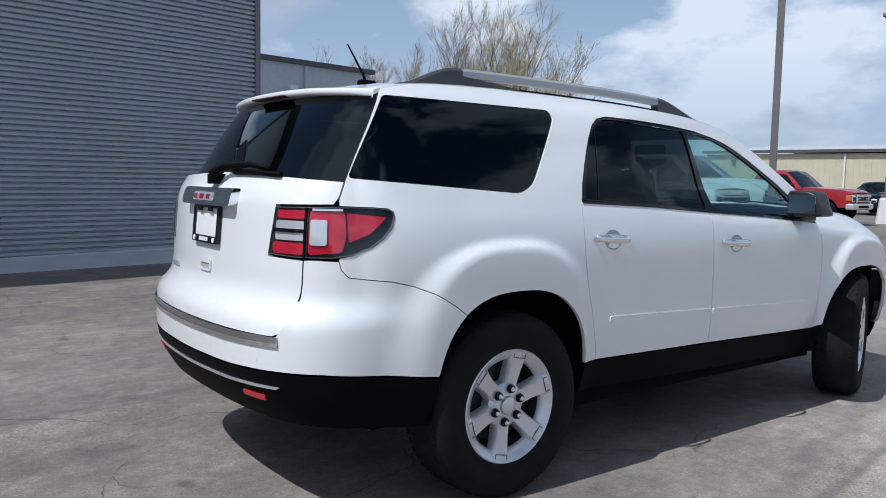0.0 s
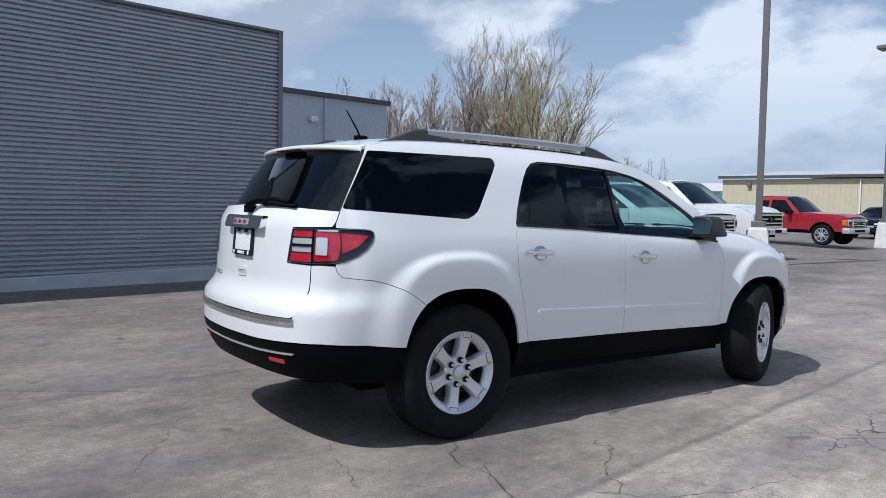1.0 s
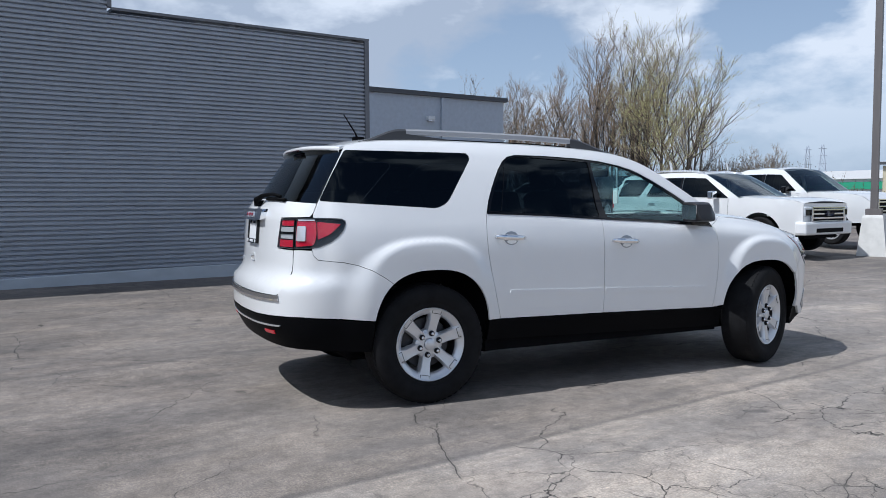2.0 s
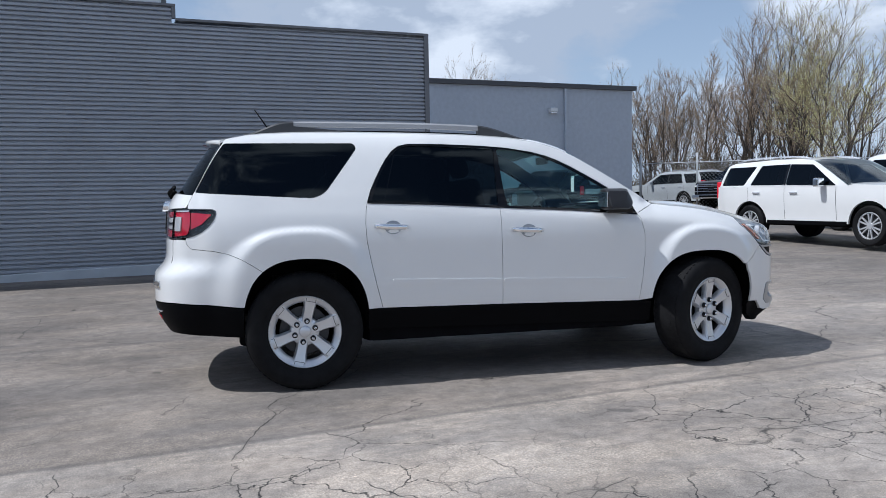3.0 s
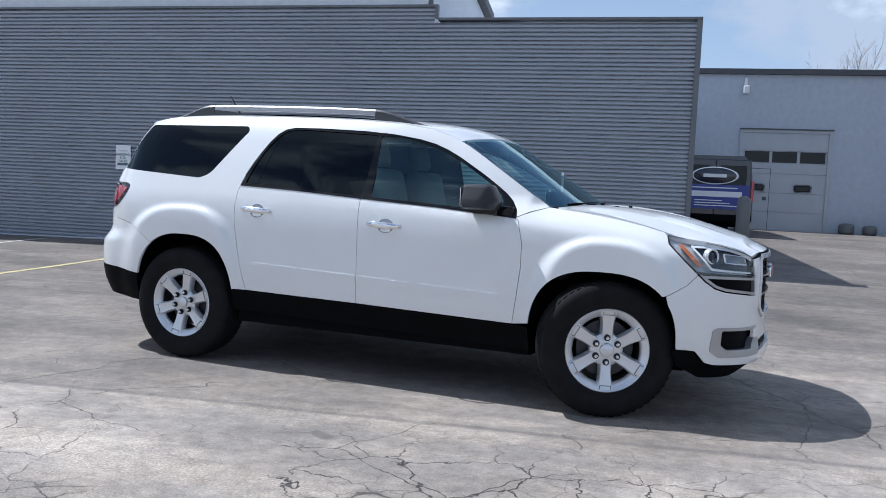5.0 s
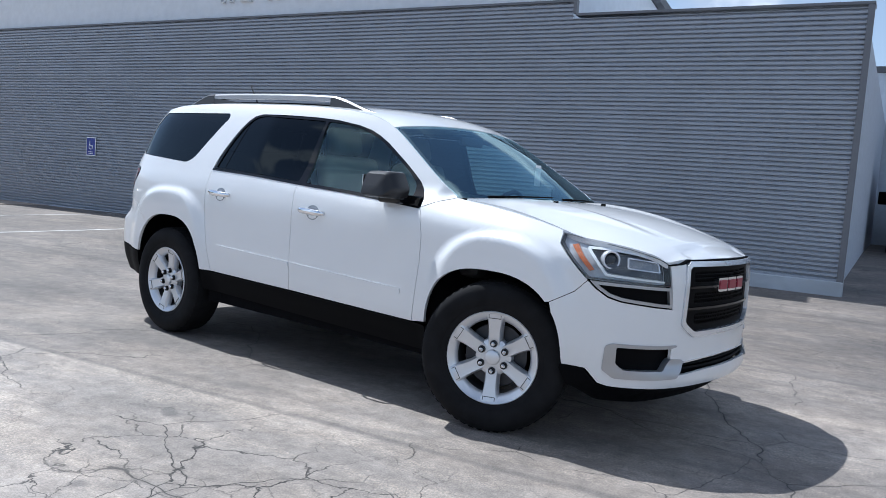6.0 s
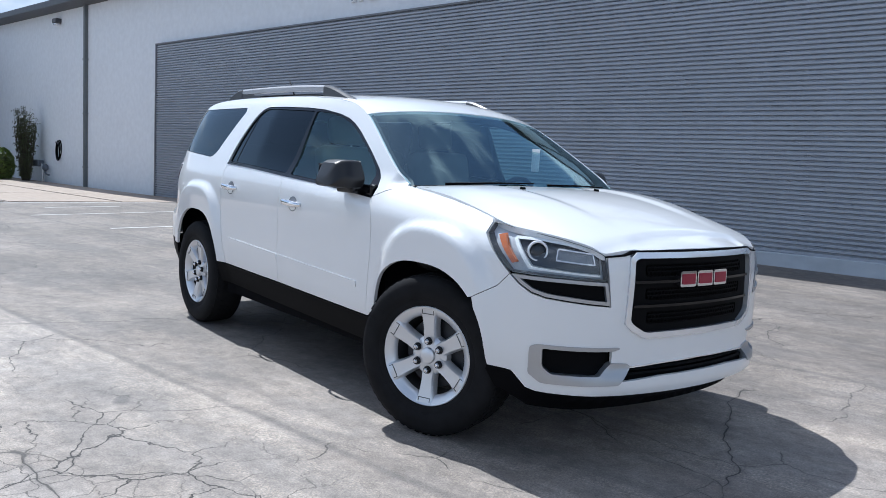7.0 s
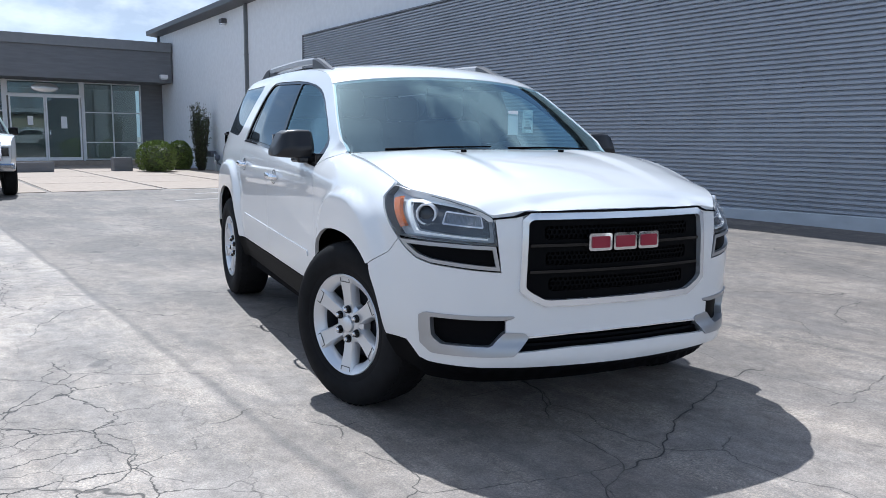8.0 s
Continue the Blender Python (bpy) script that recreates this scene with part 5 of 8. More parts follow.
def tread_bm():
    bm = bmesh.new()
    for i in range(54):
        t = 2 * math.pi * i / 54
        for row, (a, b, sk) in enumerate(((-0.100, -0.066, 0.4), (-0.056, -0.006, -0.3), (0.006, 0.056, 0.3), (0.066, 0.100, -0.4))):
            r = 0.3905 if abs(a + b) > 0.15 else 0.3945
            tt = t + (0.03 if row % 2 else 0)
            m = Matrix.Rotation(-tt, 4, "Y") @ Matrix.Translation((r, 0, 0)) @ Matrix.Rotation(sk * 0.5, 4, "X")
            vs = [bm.verts.new(m @ Vector((dx, y, dz))) for dx in (-0.004, 0.0005) for y in (a, b) for dz in (-0.014, 0.014)]
            for f in ((0, 1, 3, 2), (4, 6, 7, 5), (0, 4, 5, 1), (2, 3, 7, 6), (0, 2, 6, 4), (1, 5, 7, 3)):
                bm.faces.new([vs[k] for k in f])
    bmesh.ops.recalc_face_normals(bm, faces=bm.faces)
    return bm


def rim_bm():
    """Lip and dished face of the alloy rim; the outer face looks to -y."""
    return lathe([(0.243, -0.106), (0.243, -0.114), (0.239, -0.118), (0.233, -0.115), (0.226, -0.111), (0.210, -0.100), (0.198, -0.088), (0.194, -0.070)], 72)


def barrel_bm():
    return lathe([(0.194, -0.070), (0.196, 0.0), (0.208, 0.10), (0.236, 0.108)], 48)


def spoke_bm():
    """One broad bevelled spoke with a flared foot, pointing up (+z), seen from -y."""
    bm = bmesh.new()
    rows = [(0.030, 0.026, -0.088, 0.006), (0.060, 0.034, -0.090, 0.008), (0.088, 0.035, -0.093, 0.011), (0.125, 0.0345, -0.098, 0.013), (0.165, 0.0375, -0.104, 0.013), (0.195, 0.042, -0.109, 0.010), (0.214, 0.0455, -0.1125, 0.007), (0.229, 0.050, -0.1155, 0.004)]
    secs = []
    for r, w, y, c in rows:
        secs.append([bm.verts.new(p) for p in ((-w - 0.004, y + 0.045, r), (-w, y + c, r), (-w * 0.80, y, r), (0, y + 0.002, r), (w * 0.80, y, r), (w, y + c, r), (w + 0.004, y + 0.045, r))])
    for a, b in zip(secs, secs[1:]):
        for i in range(6):
            bm.faces.new((a[i], a[i + 1], b[i + 1], b[i]))
    bmesh.ops.recalc_face_normals(bm, faces=bm.faces)
    return bm


def hub_bm():
    return lathe([(0.0, -0.108), (0.030, -0.107), (0.037, -0.103), (0.041, -0.092), (0.062, -0.090), (0.088, -0.086), (0.096, -0.078), (0.100, -0.04)], 36)


def nut_bm():
    return lathe([(0.0105, -0.110), (0.016, -0.107), (0.0195, -0.098), (0.021, -0.080)], 14)


def nut_cap_bm():
    return lathe([(0.0, -0.119), (0.006, -0.118), (0.0105, -0.113), (0.012, -0.102)], 12)


def slot_bm():
    """Dark U-shaped strips at a spoke's outer end, painting a groove's shade."""
    bm = bmesh.new()
    for x0, x1, z0, z1 in ((-0.030, 0.030, 0.2035, 0.2070), (-0.0335, -0.030, 0.2035, 0.224), (0.030, 0.0335, 0.2035, 0.224)):
        vs = [bm.verts.new((x, y - (z - 0.2035) * 0.17, z)) for x in (x0, x1) for y in (-0.1118, -0.100) for z in (z0, z1)]
        for f in ((0, 1, 3, 2), (4, 6, 7, 5), (0, 4, 5, 1), (2, 3, 7, 6), (0, 2, 6, 4), (1, 5, 7, 3)):
            bm.faces.new([vs[k] for k in f])
    bmesh.ops.recalc_face_normals(bm, faces=bm.faces)
    return bm


def brake_bm():
    return lathe([(0.0, -0.02), (0.165, -0.02), (0.168, -0.012), (0.168, 0.01), (0.0, 0.012)], 36)


def mesh_of(name, bm, material, smooth=True):
    me = bpy.data.meshes.new(name)
    bm.to_mesh(me)
    bm.free()
    me.materials.append(M[material])
    if smooth:
        me.polygons.foreach_set("use_smooth", [True] * len(me.polygons))
        me.set_sharp_from_angle(angle=radians(38))
    return me


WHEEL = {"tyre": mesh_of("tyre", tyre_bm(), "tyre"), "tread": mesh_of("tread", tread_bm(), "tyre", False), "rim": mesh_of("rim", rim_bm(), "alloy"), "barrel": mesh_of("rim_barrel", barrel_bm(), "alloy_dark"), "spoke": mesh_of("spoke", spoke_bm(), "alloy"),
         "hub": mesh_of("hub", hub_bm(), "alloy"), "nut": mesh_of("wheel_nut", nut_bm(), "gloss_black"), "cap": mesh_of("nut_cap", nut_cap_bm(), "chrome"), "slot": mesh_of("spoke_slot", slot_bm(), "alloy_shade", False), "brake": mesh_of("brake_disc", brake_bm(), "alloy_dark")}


def add_child(name, me, parent, m=None, label=""):
    ob = new(name, me)
    ob.parent = parent
    if m is not None:
        ob.matrix_local = m
    if label:
        ob["label"] = label
    return ob


def wheel(x, side, steer, spin):
    """side -1: the right side. The wheel's face is about 0.12 outside its centre plane."""
    m = pose(x, side * (0.859 if steer else 0.854), 0.397, 0, 0, steer)
    if side > 0:
        m = m @ pose(0, 0, 0, 0, 0, 180)
    w = add_child("wheel", WHEEL["tyre"], suv, m @ pose(0, 0, 0, 0, spin, 0), "black tyre with a six-spoke silver alloy rim")
    add_child("tread", WHEEL["tread"], w)
    add_child("rim", WHEEL["rim"], w, label="silver alloy rim")
    add_child("rim_barrel", WHEEL["barrel"], w, label="inner rim with the shade in its dark colour")
    for i in range(6):
        add_child("spoke", WHEEL["spoke"], w, pose(0, 0, 0, 0, 60 * i, 0), "silver alloy spoke")
        add_child("spoke_slot", WHEEL["slot"], w, pose(0, 0, 0, 0, 60 * i, 0), "dark strips painted as the shade of the spoke's groove")
        add_child("wheel_nut", WHEEL["nut"], w, pose(0, 0, 0, 0, 60 * i, 0) @ pose(0, 0, 0.071), "dark wheel nut")
        add_child("nut_cap", WHEEL["cap"], w, pose(0, 0, 0, 0, 60 * i, 0) @ pose(0, 0, 0.071), "chrome nut tip")
    add_child("hub", WHEEL["hub"], w, label="silver hub cap")
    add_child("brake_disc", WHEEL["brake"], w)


STEER = 21.0
wheel(0.0, -1, 0, 12)
wheel(2.972, -1, STEER, 0)
wheel(0.0, 1, 0, 40)
wheel(2.972, 1, STEER, 25)


# ---- the white SUV: windows, lamps, trim ----
def moved(poly, du=0.0, dv=0.0):
    return [(u + du, v + dv) for u, v in poly]


def side_poly(rows, r=0.0):
    return X(*(rounded(rows, r) if r else rows))


dlo = [(0.452, 1.256)] + GLASS_TOP + [(2.428, 1.140)] + BELT[::-1][1:-1]
rear_glass = rounded([(0.476, 1.264), (0.540, 1.43), (0.614, 1.553), (0.70, 1.633), (0.80, 1.643), (1.392, 1.616), (1.372, 1.213), (0.9, 1.243)], [0.01, 0.2, 0.2, 0.1, 0.05, 0.02, 0.02, 0.0])
front_glass = rounded([(1.440, 1.208), (1.416, 1.614), (1.55, 1.605), (1.70, 1.578), (1.86, 1.525), (2.05, 1.424), (2.235, 1.308), (2.312, 1.24), (2.325, 1.155), (1.9, 1.182)], [0.02, 0.02, 0.1, 0.2, 0.2, 0.2, 0.1, 0.05, 0.02, 0.0])
for mirrored in (False, True):
    skin("window_frame", X(*dlo), body, "gloss_black", suv, [X(*rear_glass), X(*front_glass)], mirror=mirrored, lift=-0.005, label="gloss black window surround and pillar", edge_step=0.02)
    skin("rear_door_window", X(*rear_glass), body, "glass_tint", suv, mirror=mirrored, lift=-0.012, depth=0, gap=0, label="dark privacy glass window")
    skin("front_door_window", X(*front_glass), body, "glass", suv, mirror=mirrored, lift=-0.012, depth=0, gap=0, label="lightly tinted green glass window").visible_shadow = False
    skin("window_divider", X((0.560, 1.258), (0.568, 1.258), (0.668, 1.610), (0.660, 1.610)), body, "gloss_black", suv, mirror=mirrored, lift=-0.009, depth=0.01)
    skin("belt_strip", X(*([(a, b + 0.004) for a, b in BELT] + [(a, b - 0.010) for a, b in BELT[::-1]])), body, "gloss_black", suv, mirror=mirrored, lift=0.004, depth=0.012, step=0.02)
    # body side mouldings, one to each door
    for name, m0, m1 in (("rear_moulding", 0.60, 1.375), ("front_moulding", 1.391, 2.345)):
        za, zb = 0.708 - (m0 - 0.6) * 0.0345, 0.708 - (m1 - 0.6) * 0.0345
        ol = rounded([(m0, za - 0.017), (m1, zb - 0.017), (m1, zb + 0.017), (m0, za + 0.017)], 0.012, 3)
        skin(name, X(*ol), body, "white_paint", suv, mirror=mirrored, lift=0.005, depth=0.012, gap=0, step=0.05)


LINING = [p for p in GLASS_TOP if p[0] > 0.99] + [(2.46, 1.150), (2.56, 1.175)] + A_EDGE + [p for p in ROOF_EDGE[1:] if p[0] > 0.9] + [(1.0, 1.722)]
for mirrored in (False, True):
    skin("pillar_lining", X(*LINING), body, "dash", suv, mirror=mirrored, lift=-0.032, depth=0, gap=-0.006, step=0.05, label="dark inner lining of the front pillar")

# door handles: a flat cup, recess shade in its grey, under a chrome bar
def cup(x, z, mirrored):
    ol = [(x + 0.058 * math.cos(2 * math.pi * i / 20), z - 0.006 + 0.046 * math.sin(2 * math.pi * i / 20)) for i in range(20)]
    pts, tri, loops = sheet(X(*ol), (), 0.012)
    verts = [body(u, v, -0.0015) for u, v in pts]
    if mirrored:
        verts = [Vector((v.x, -v.y, v.z)) for v in verts]
    return verts, tri


def handle_bar(x, z, mirrored):
    bm = bmesh.new()
    secs = []
    for i in range(13):
        t = -1 + 2 * i / 12
        px = x + 0.118 * t
        h = 0.020 * (1 - 0.35 * abs(t)**3)
        off = 0.034 * (1 - abs(t)**4) + 0.006
        b = body(s_x(px), z - 0.006 * t)
        n = Vector((0, -1, 0.0))
        ring = []
        for k in range(8):
            a = 2 * math.pi * k / 8
            ring.append(bm.verts.new(b + n * (off + 0.009 * math.cos(a)) + Vector((0, 0, h * math.sin(a)))))
        secs.append(ring)
    for a, b in zip(secs, secs[1:]):
        for k in range(8):
            bm.faces.new((a[k], a[(k + 1) % 8], b[(k + 1) % 8], b[k]))
    bm.faces.new(secs[0][::-1])
    bm.faces.new(secs[-1])
    if mirrored:
        bm.transform(Matrix.Diagonal((1, -1, 1, 1)))
    bmesh.ops.recalc_face_normals(bm, faces=bm.faces)
    return bm


for mirrored in (False, True):
    for hx, hz in ((0.60, 1.084), (1.568, 1.036)):
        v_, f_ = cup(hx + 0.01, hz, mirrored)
        link_mesh("handle_cup", v_, f_, "cup_shade", suv, True, "flat handle cup with the recess shade in its silver colour")
        # white patch paints the bright catch on the cup's lower half
        ol = [(hx + 0.012 + 0.036 * math.cos(2 * math.pi * i / 16), hz - 0.031 + 0.014 * math.sin(2 * math.pi * i / 16)) for i in range(16)]
        skin("cup_highlight", X(*ol), body, "white_paint", suv, mirror=mirrored, lift=0.003, depth=0.002, gap=0, step=0.02)
        part("door_handle", handle_bar(hx, hz, mirrored), "chrome", suv, "chrome door handle", True)


# mirrors
def mirror_bm():
    bm = bmesh.new()
    secs = []
    # sections from the door outwards, seen from the front
    for y, x0, x1, z0, z1 in ((-0.905, 2.16, 2.31, 1.175, 1.302), (-0.925, 2.14, 2.335, 1.167, 1.314), (-0.99, 2.125, 2.345, 1.163, 1.316), (-1.045, 2.125, 2.338, 1.165, 1.312), (-1.075, 2.128, 2.325, 1.167, 1.296), (-1.105, 2.132, 2.30, 1.171, 1.232), (-1.118, 2.140, 2.27, 1.178, 1.205)):
        ol = rounded([(x0, z0), (x1 - 0.02, z0), (x1, (z0 + z1) / 2 - 0.02), (x1 - 0.05, z1), (x0, z1)], 0.018, 4)
        secs.append([bm.verts.new((a, y, b)) for a, b in ol])
    n = len(secs[0])
    for a, b in zip(secs, secs[1:]):
        for k in range(n):
            bm.faces.new((a[k], a[(k + 1) % n], b[(k + 1) % n], b[k]))
    bm.faces.new(secs[0]); bm.faces.new(secs[-1][::-1])
    bmesh.ops.recalc_face_normals(bm, faces=bm.faces)
    return bm


for sgn in (1, -1):
    bm = mirror_bm()
    bm.transform(Matrix.Diagonal((1, sgn, 1, 1)))
    bmesh.ops.recalc_face_normals(bm, faces=bm.faces)
    mh = part("door_mirror", bm, "mirror_black", suv, "black door mirror", True)
    mh.data.set_sharp_from_angle(angle=radians(30))
    arm = bmesh.new()
    bm_box(arm, 2.16, 2.32, -1.00, -0.86, 1.138, 1.175, 0.012)
    bm_box(arm, 2.22, 2.40, -0.925, -0.87, 1.122, 1.19, 0.01)
    arm.transform(Matrix.Diagonal((1, sgn, 1, 1)))
    bmesh.ops.recalc_face_normals(arm, faces=arm.faces)
    part("mirror_arm", arm, "gloss_black", mh)
    gl = box(2.119, 2.123, -1.09, -0.935, 1.185, 1.29, 0.0)
    gl.transform(Matrix.Diagonal((1, sgn, 1, 1)))
    bmesh.ops.recalc_face_normals(gl, faces=gl.faces)
    part("mirror_glass", gl, "chrome", mh, "mirror glass")

# tail lamps
lamp_out = P(("r", -0.595, 1.224), ("r", -0.757, 1.227), ("r", -0.84, 1.228)) + X(*LAMP_TOP[1:]) + X(*LAMP_LOW[:-1]) + P(("x", -0.80, 1.038), ("r", -0.757, 1.034), ("r", -0.565, 1.038))
cut_s = s_rear(-0.772)


def lamp_piece(name, ol, material, mirrored, parent, lift=0.0, label="", depth=0.008, gap=0.0):
    return skin(name, ol, body, material, parent, mirror=mirrored, lift=lift, depth=depth, gap=gap, step=0.03, edge_step=0.02, label=label)


def u_rect(u0, u1, z0, z1, r=0.012):
    return rounded([(u0, z0), (u1, z0), (u1, z1), (u0, z1)], r, 3)


for mirrored in (False, True):
    tl = lamp_piece("tail_lamp", lamp_out, "tail_dark", mirrored, suv, -0.012, "red and clear tail lamp in a dark housing", 0.03, 0.002)
    lamp_piece("red_lens", rounded([(cut_s + 0.014, 1.048), (cut_s + 0.185, 1.060), (cut_s + 0.205, 1.120), (cut_s + 0.200, 1.212), (cut_s + 0.014, 1.214)], 0.020, 3), "red_lens", mirrored, tl, -0.004, "red lens")
    lamp_piece("clear_lens", u_rect(cut_s + 0.026, cut_s + 0.115, 1.085, 1.180), "clear_refl", mirrored, tl, 0.004, "clear reversing lens")
    lamp_piece("clear_lens", u_rect(cut_s + 0.030, cut_s + 0.190, 1.213, 1.221, 0.003), "clear_refl", mirrored, tl, 0.003, "bright upper edge of the lens")
    lamp_piece("red_tip", rounded([(cut_s + 0.214, 1.095), (cut_s + 0.300, 1.128), (cut_s + 0.372, 1.192), (cut_s + 0.209, 1.206)], 0.008, 3), "red_lens", mirrored, tl, -0.004, "red lens")
    c0 = s_rear(-0.608)
    lamp_piece("red_lens", u_rect(c0 - 0.002, cut_s - 0.010, 1.180, 1.214), "red_lens", mirrored, tl, -0.004, "red lens")
    lamp_piece("clear_lens", u_rect(c0 - 0.010, cut_s - 0.012, 1.098, 1.172), "clear_refl", mirrored, tl, -0.004, "clear reversing lens")
    lamp_piece("red_lens", u_rect(c0 - 0.022, cut_s - 0.010, 1.046, 1.090), "red_lens", mirrored, tl, -0.004, "red lens")
    lamp_piece("lamp_divider", u_rect(cut_s - 0.005, cut_s + 0.005, 1.038, 1.224, 0.003), "under", mirrored, tl, 0.008, "dark gap between the two lamp halves")
    lamp_piece("lens_bar", u_rect(c0 - 0.012, cut_s - 0.012, 1.128, 1.142, 0.004), "gloss_black", mirrored, tl, 0.002)
    skin("lamp_rim", lamp_out, body, "tail_rim", tl, [shrink(lamp_out, 0.006)], mirror=mirrored, lift=0.004, depth=0.012, gap=0.002, step=0.02, label="grey rim of the tail lamp")
    lamp_piece("lens_cover", shrink(lamp_out, 0.003), "lens_clear", mirrored, tl, 0.006, "clear lamp cover", 0.0)

# back of the car
def rear_rect(y0, y1, z0, z1, r=0.01):
    return rounded([(s_rear(y0), z0), (s_rear(y0), z1), (s_rear(y1), z1), (s_rear(y1), z0)], r, 4)


garnish = skin("plate_garnish", rear_rect(-0.285, 0.285, 1.210, 1.286, 0.026), body, "chrome", suv, lift=0.034, depth=0.040, gap=0, step=0.02, label="chrome tailgate garnish")
for y0, y1 in ((-0.105, -0.045), (-0.035, 0.035), (0.045, 0.105)):
    skin("emblem_block", rear_rect(y0, y1, 1.230, 1.266, 0.006), body, "satin", garnish, lift=0.040, depth=0.008, gap=0, step=0.02, label="silver edge of the red emblem")
    skin("emblem_block", rear_rect(y0 + 0.014, y1 - 0.014, 1.239, 1.257, 0.004), body, "emblem_red", garnish, lift=0.043, depth=0.006, gap=0, step=0.02, label="red emblem block")
frame_o, frame_i = rear_rect(-0.150, 0.150, 1.045, 1.212, 0.012), rear_rect(-0.134, 0.134, 1.076, 1.198, 0.006)
plate = skin("plate_frame", frame_o, body, "gloss_black", suv, [frame_i], lift=0.016, depth=0.016, gap=0, step=0.03, label="black number plate frame")
skin("plate_blank", frame_i, body, "white_metal", plate, lift=0.006, depth=0.005, gap=0, step=0.05, label="blank white plate")
for i in range(5):
    skin("frame_letter_bar", rear_rect(-0.052 + i * 0.022, -0.036 + i * 0.022, 1.053, 1.070, 0.002), body, "sign_white", plate, lift=0.018, depth=0.003, gap=0, step=0.03)
for y in (-0.115, 0.115):
    skin("plate_screw", [(s_rear(y) + 0.011 * math.cos(a * 0.628), 1.061 + 0.011 * math.sin(a * 0.628)) for a in range(10)], body, "sign_white", plate, lift=0.020, depth=0.006, gap=0, step=0.02)
for y in (-0.06, 0.06):
    skin("plate_clip", rear_rect(y - 0.02, y + 0.02, 1.183, 1.201, 0.004), body, "gloss_black", plate, lift=0.02, depth=0.008, gap=0, step=0.03)
skin("tailgate_pull", rear_rect(-0.065, 0.065, 0.922, 0.977, 0.014), body, "white_paint", suv, [rear_rect(-0.052, 0.052, 0.930, 0.957, 0.008)], lift=0.003, depth=0.006, gap=0, step=0.02, label="white tailgate pull")
skin("pull_recess", rear_rect(-0.052, 0.052, 0.930, 0.957, 0.008), body, "interior_light", suv, lift=-0.002, depth=0.0, gap=0, step=0.02)
skin("tailgate_badge", rear_rect(0.40, 0.56, 0.905, 0.925, 0.004), body, "satin", suv, lift=0.005, depth=0.006, gap=0, step=0.03, label="small silver badge")
strip_t = P(("r", -0.712, 0.742), ("r", -0.4, 0.736), ("r", 0, 0.732))
strip_b = P(("r", 0, 0.694), ("r", -0.4, 0.697), ("r", -0.712, 0.706))
half = strip_b[1:] + strip_t[:-1]
# one chrome strip in two tones, dark over bright, to paint its reflection
skin("bumper_strip", [(0, 0.694)] + half + [(0, 0.732)] + [(-s, z) for s, z in half[::-1]], body, "chrome_shade", suv, lift=0.006, depth=0.01, gap=0, step=0.03, label="chrome bumper step strip")
edge_t = P(("r", -0.4, 0.713), ("r", -0.712, 0.721))
skin("strip_highlight", [(0, 0.694)] + strip_b[1:] + edge_t[::-1] + [(0, 0.709)] + [(-s, z) for s, z in edge_t] + [(-s, z) for s, z in strip_b[:0:-1]], body, "chrome", suv, lift=0.0085, depth=0.006, gap=0, step=0.03, label="lower part of the chrome step strip, painting its bright reflection")
l2 = P(("r", -0.4, 0.530), ("r", -0.70, 0.542), ("r", -0.715, 0.553), ("r", -0.4, 0.543))
skin("valance_strip", [(0, 0.526)] + l2[:3] + l2[3:] + [(0, 0.539)] + [(-s, z) for s, z in l2[::-1]], body, "satin", suv, lift=0.006, depth=0.01, gap=0, step=0.03, label="thin silver strip on the black valance")
for sgn in (1, -1):
    skin("reflector", [(sgn * u, v) for u, v in rear_rect(-0.49, -0.63, 0.484, 0.508, 0.008)], body, "red_dim", suv, lift=0.006, depth=0.012, gap=0, step=0.03, label="red bumper reflector")
    for yy in (-0.25, -0.60):
        skin("parking_sensor", [(sgn * s_rear(yy) + 0.012 * math.cos(a * 0.628), 0.650 + 0.012 * math.sin(a * 0.628)) for a in range(10)], body, "white_paint", suv, lift=0.0006, depth=0.002, gap=0, step=0.02)
# high brake lamp and rear wiper
part("high_brake_lamp", box(-0.660, -0.60, -0.16, 0.16, 1.684, 1.692, 0.003), "brake_dark", suv, "dark red high brake lamp under the spoiler")
v_, f_ = tube([body(0.02, 1.325, -0.03), body(s_rear(-0.03), 1.345, -0.05), body(s_rear(-0.10), 1.375, -0.045), body(s_rear(-0.30), 1.385, -0.035), body(s_rear(-0.47), 1.368, -0.025)], [0.024, 0.024, 0.016, 0.013, 0.010], 8)
wiper = link_mesh("rear_wiper", v_, f_, "black_plastic", suv, True, "black rear wiper")
v_, f_ = tube([body(s_rear(-0.16), 1.352, -0.012), body(s_rear(-0.35), 1.352, -0.012), body(s_rear(-0.56), 1.345, -0.012)], 0.012, 6)
link_mesh("wiper_blade", v_, f_, "black_plastic", wiper, True)
link_mesh("wiper_pivot", [p + body(0.0, 1.322, -0.01) for p in [Vector((0.03 * dx, 0.035 * dy, 0.022 * dz)) for dx in (-1, 1) for dy in (-1, 1) for dz in (-1, 1)]], [(0, 1, 3, 2), (4, 6, 7, 5), (0, 4, 5, 1), (2, 3, 7, 6), (0, 2, 6, 4), (1, 5, 7, 3)], "black_plastic", wiper)
v_, f_ = tube([(-0.175, -0.072, 1.775), (-0.195, -0.072, 1.83), (-0.284, -0.076, 1.962)], [0.010, 0.006, 0.004], 6)
ant = link_mesh("antenna", v_, f_, "black_plastic", suv, True, "thin black roof antenna")
part("antenna_base", box(-0.22, -0.13, -0.095, -0.050, 1.765, 1.806, 0.012), "black_plastic", ant)


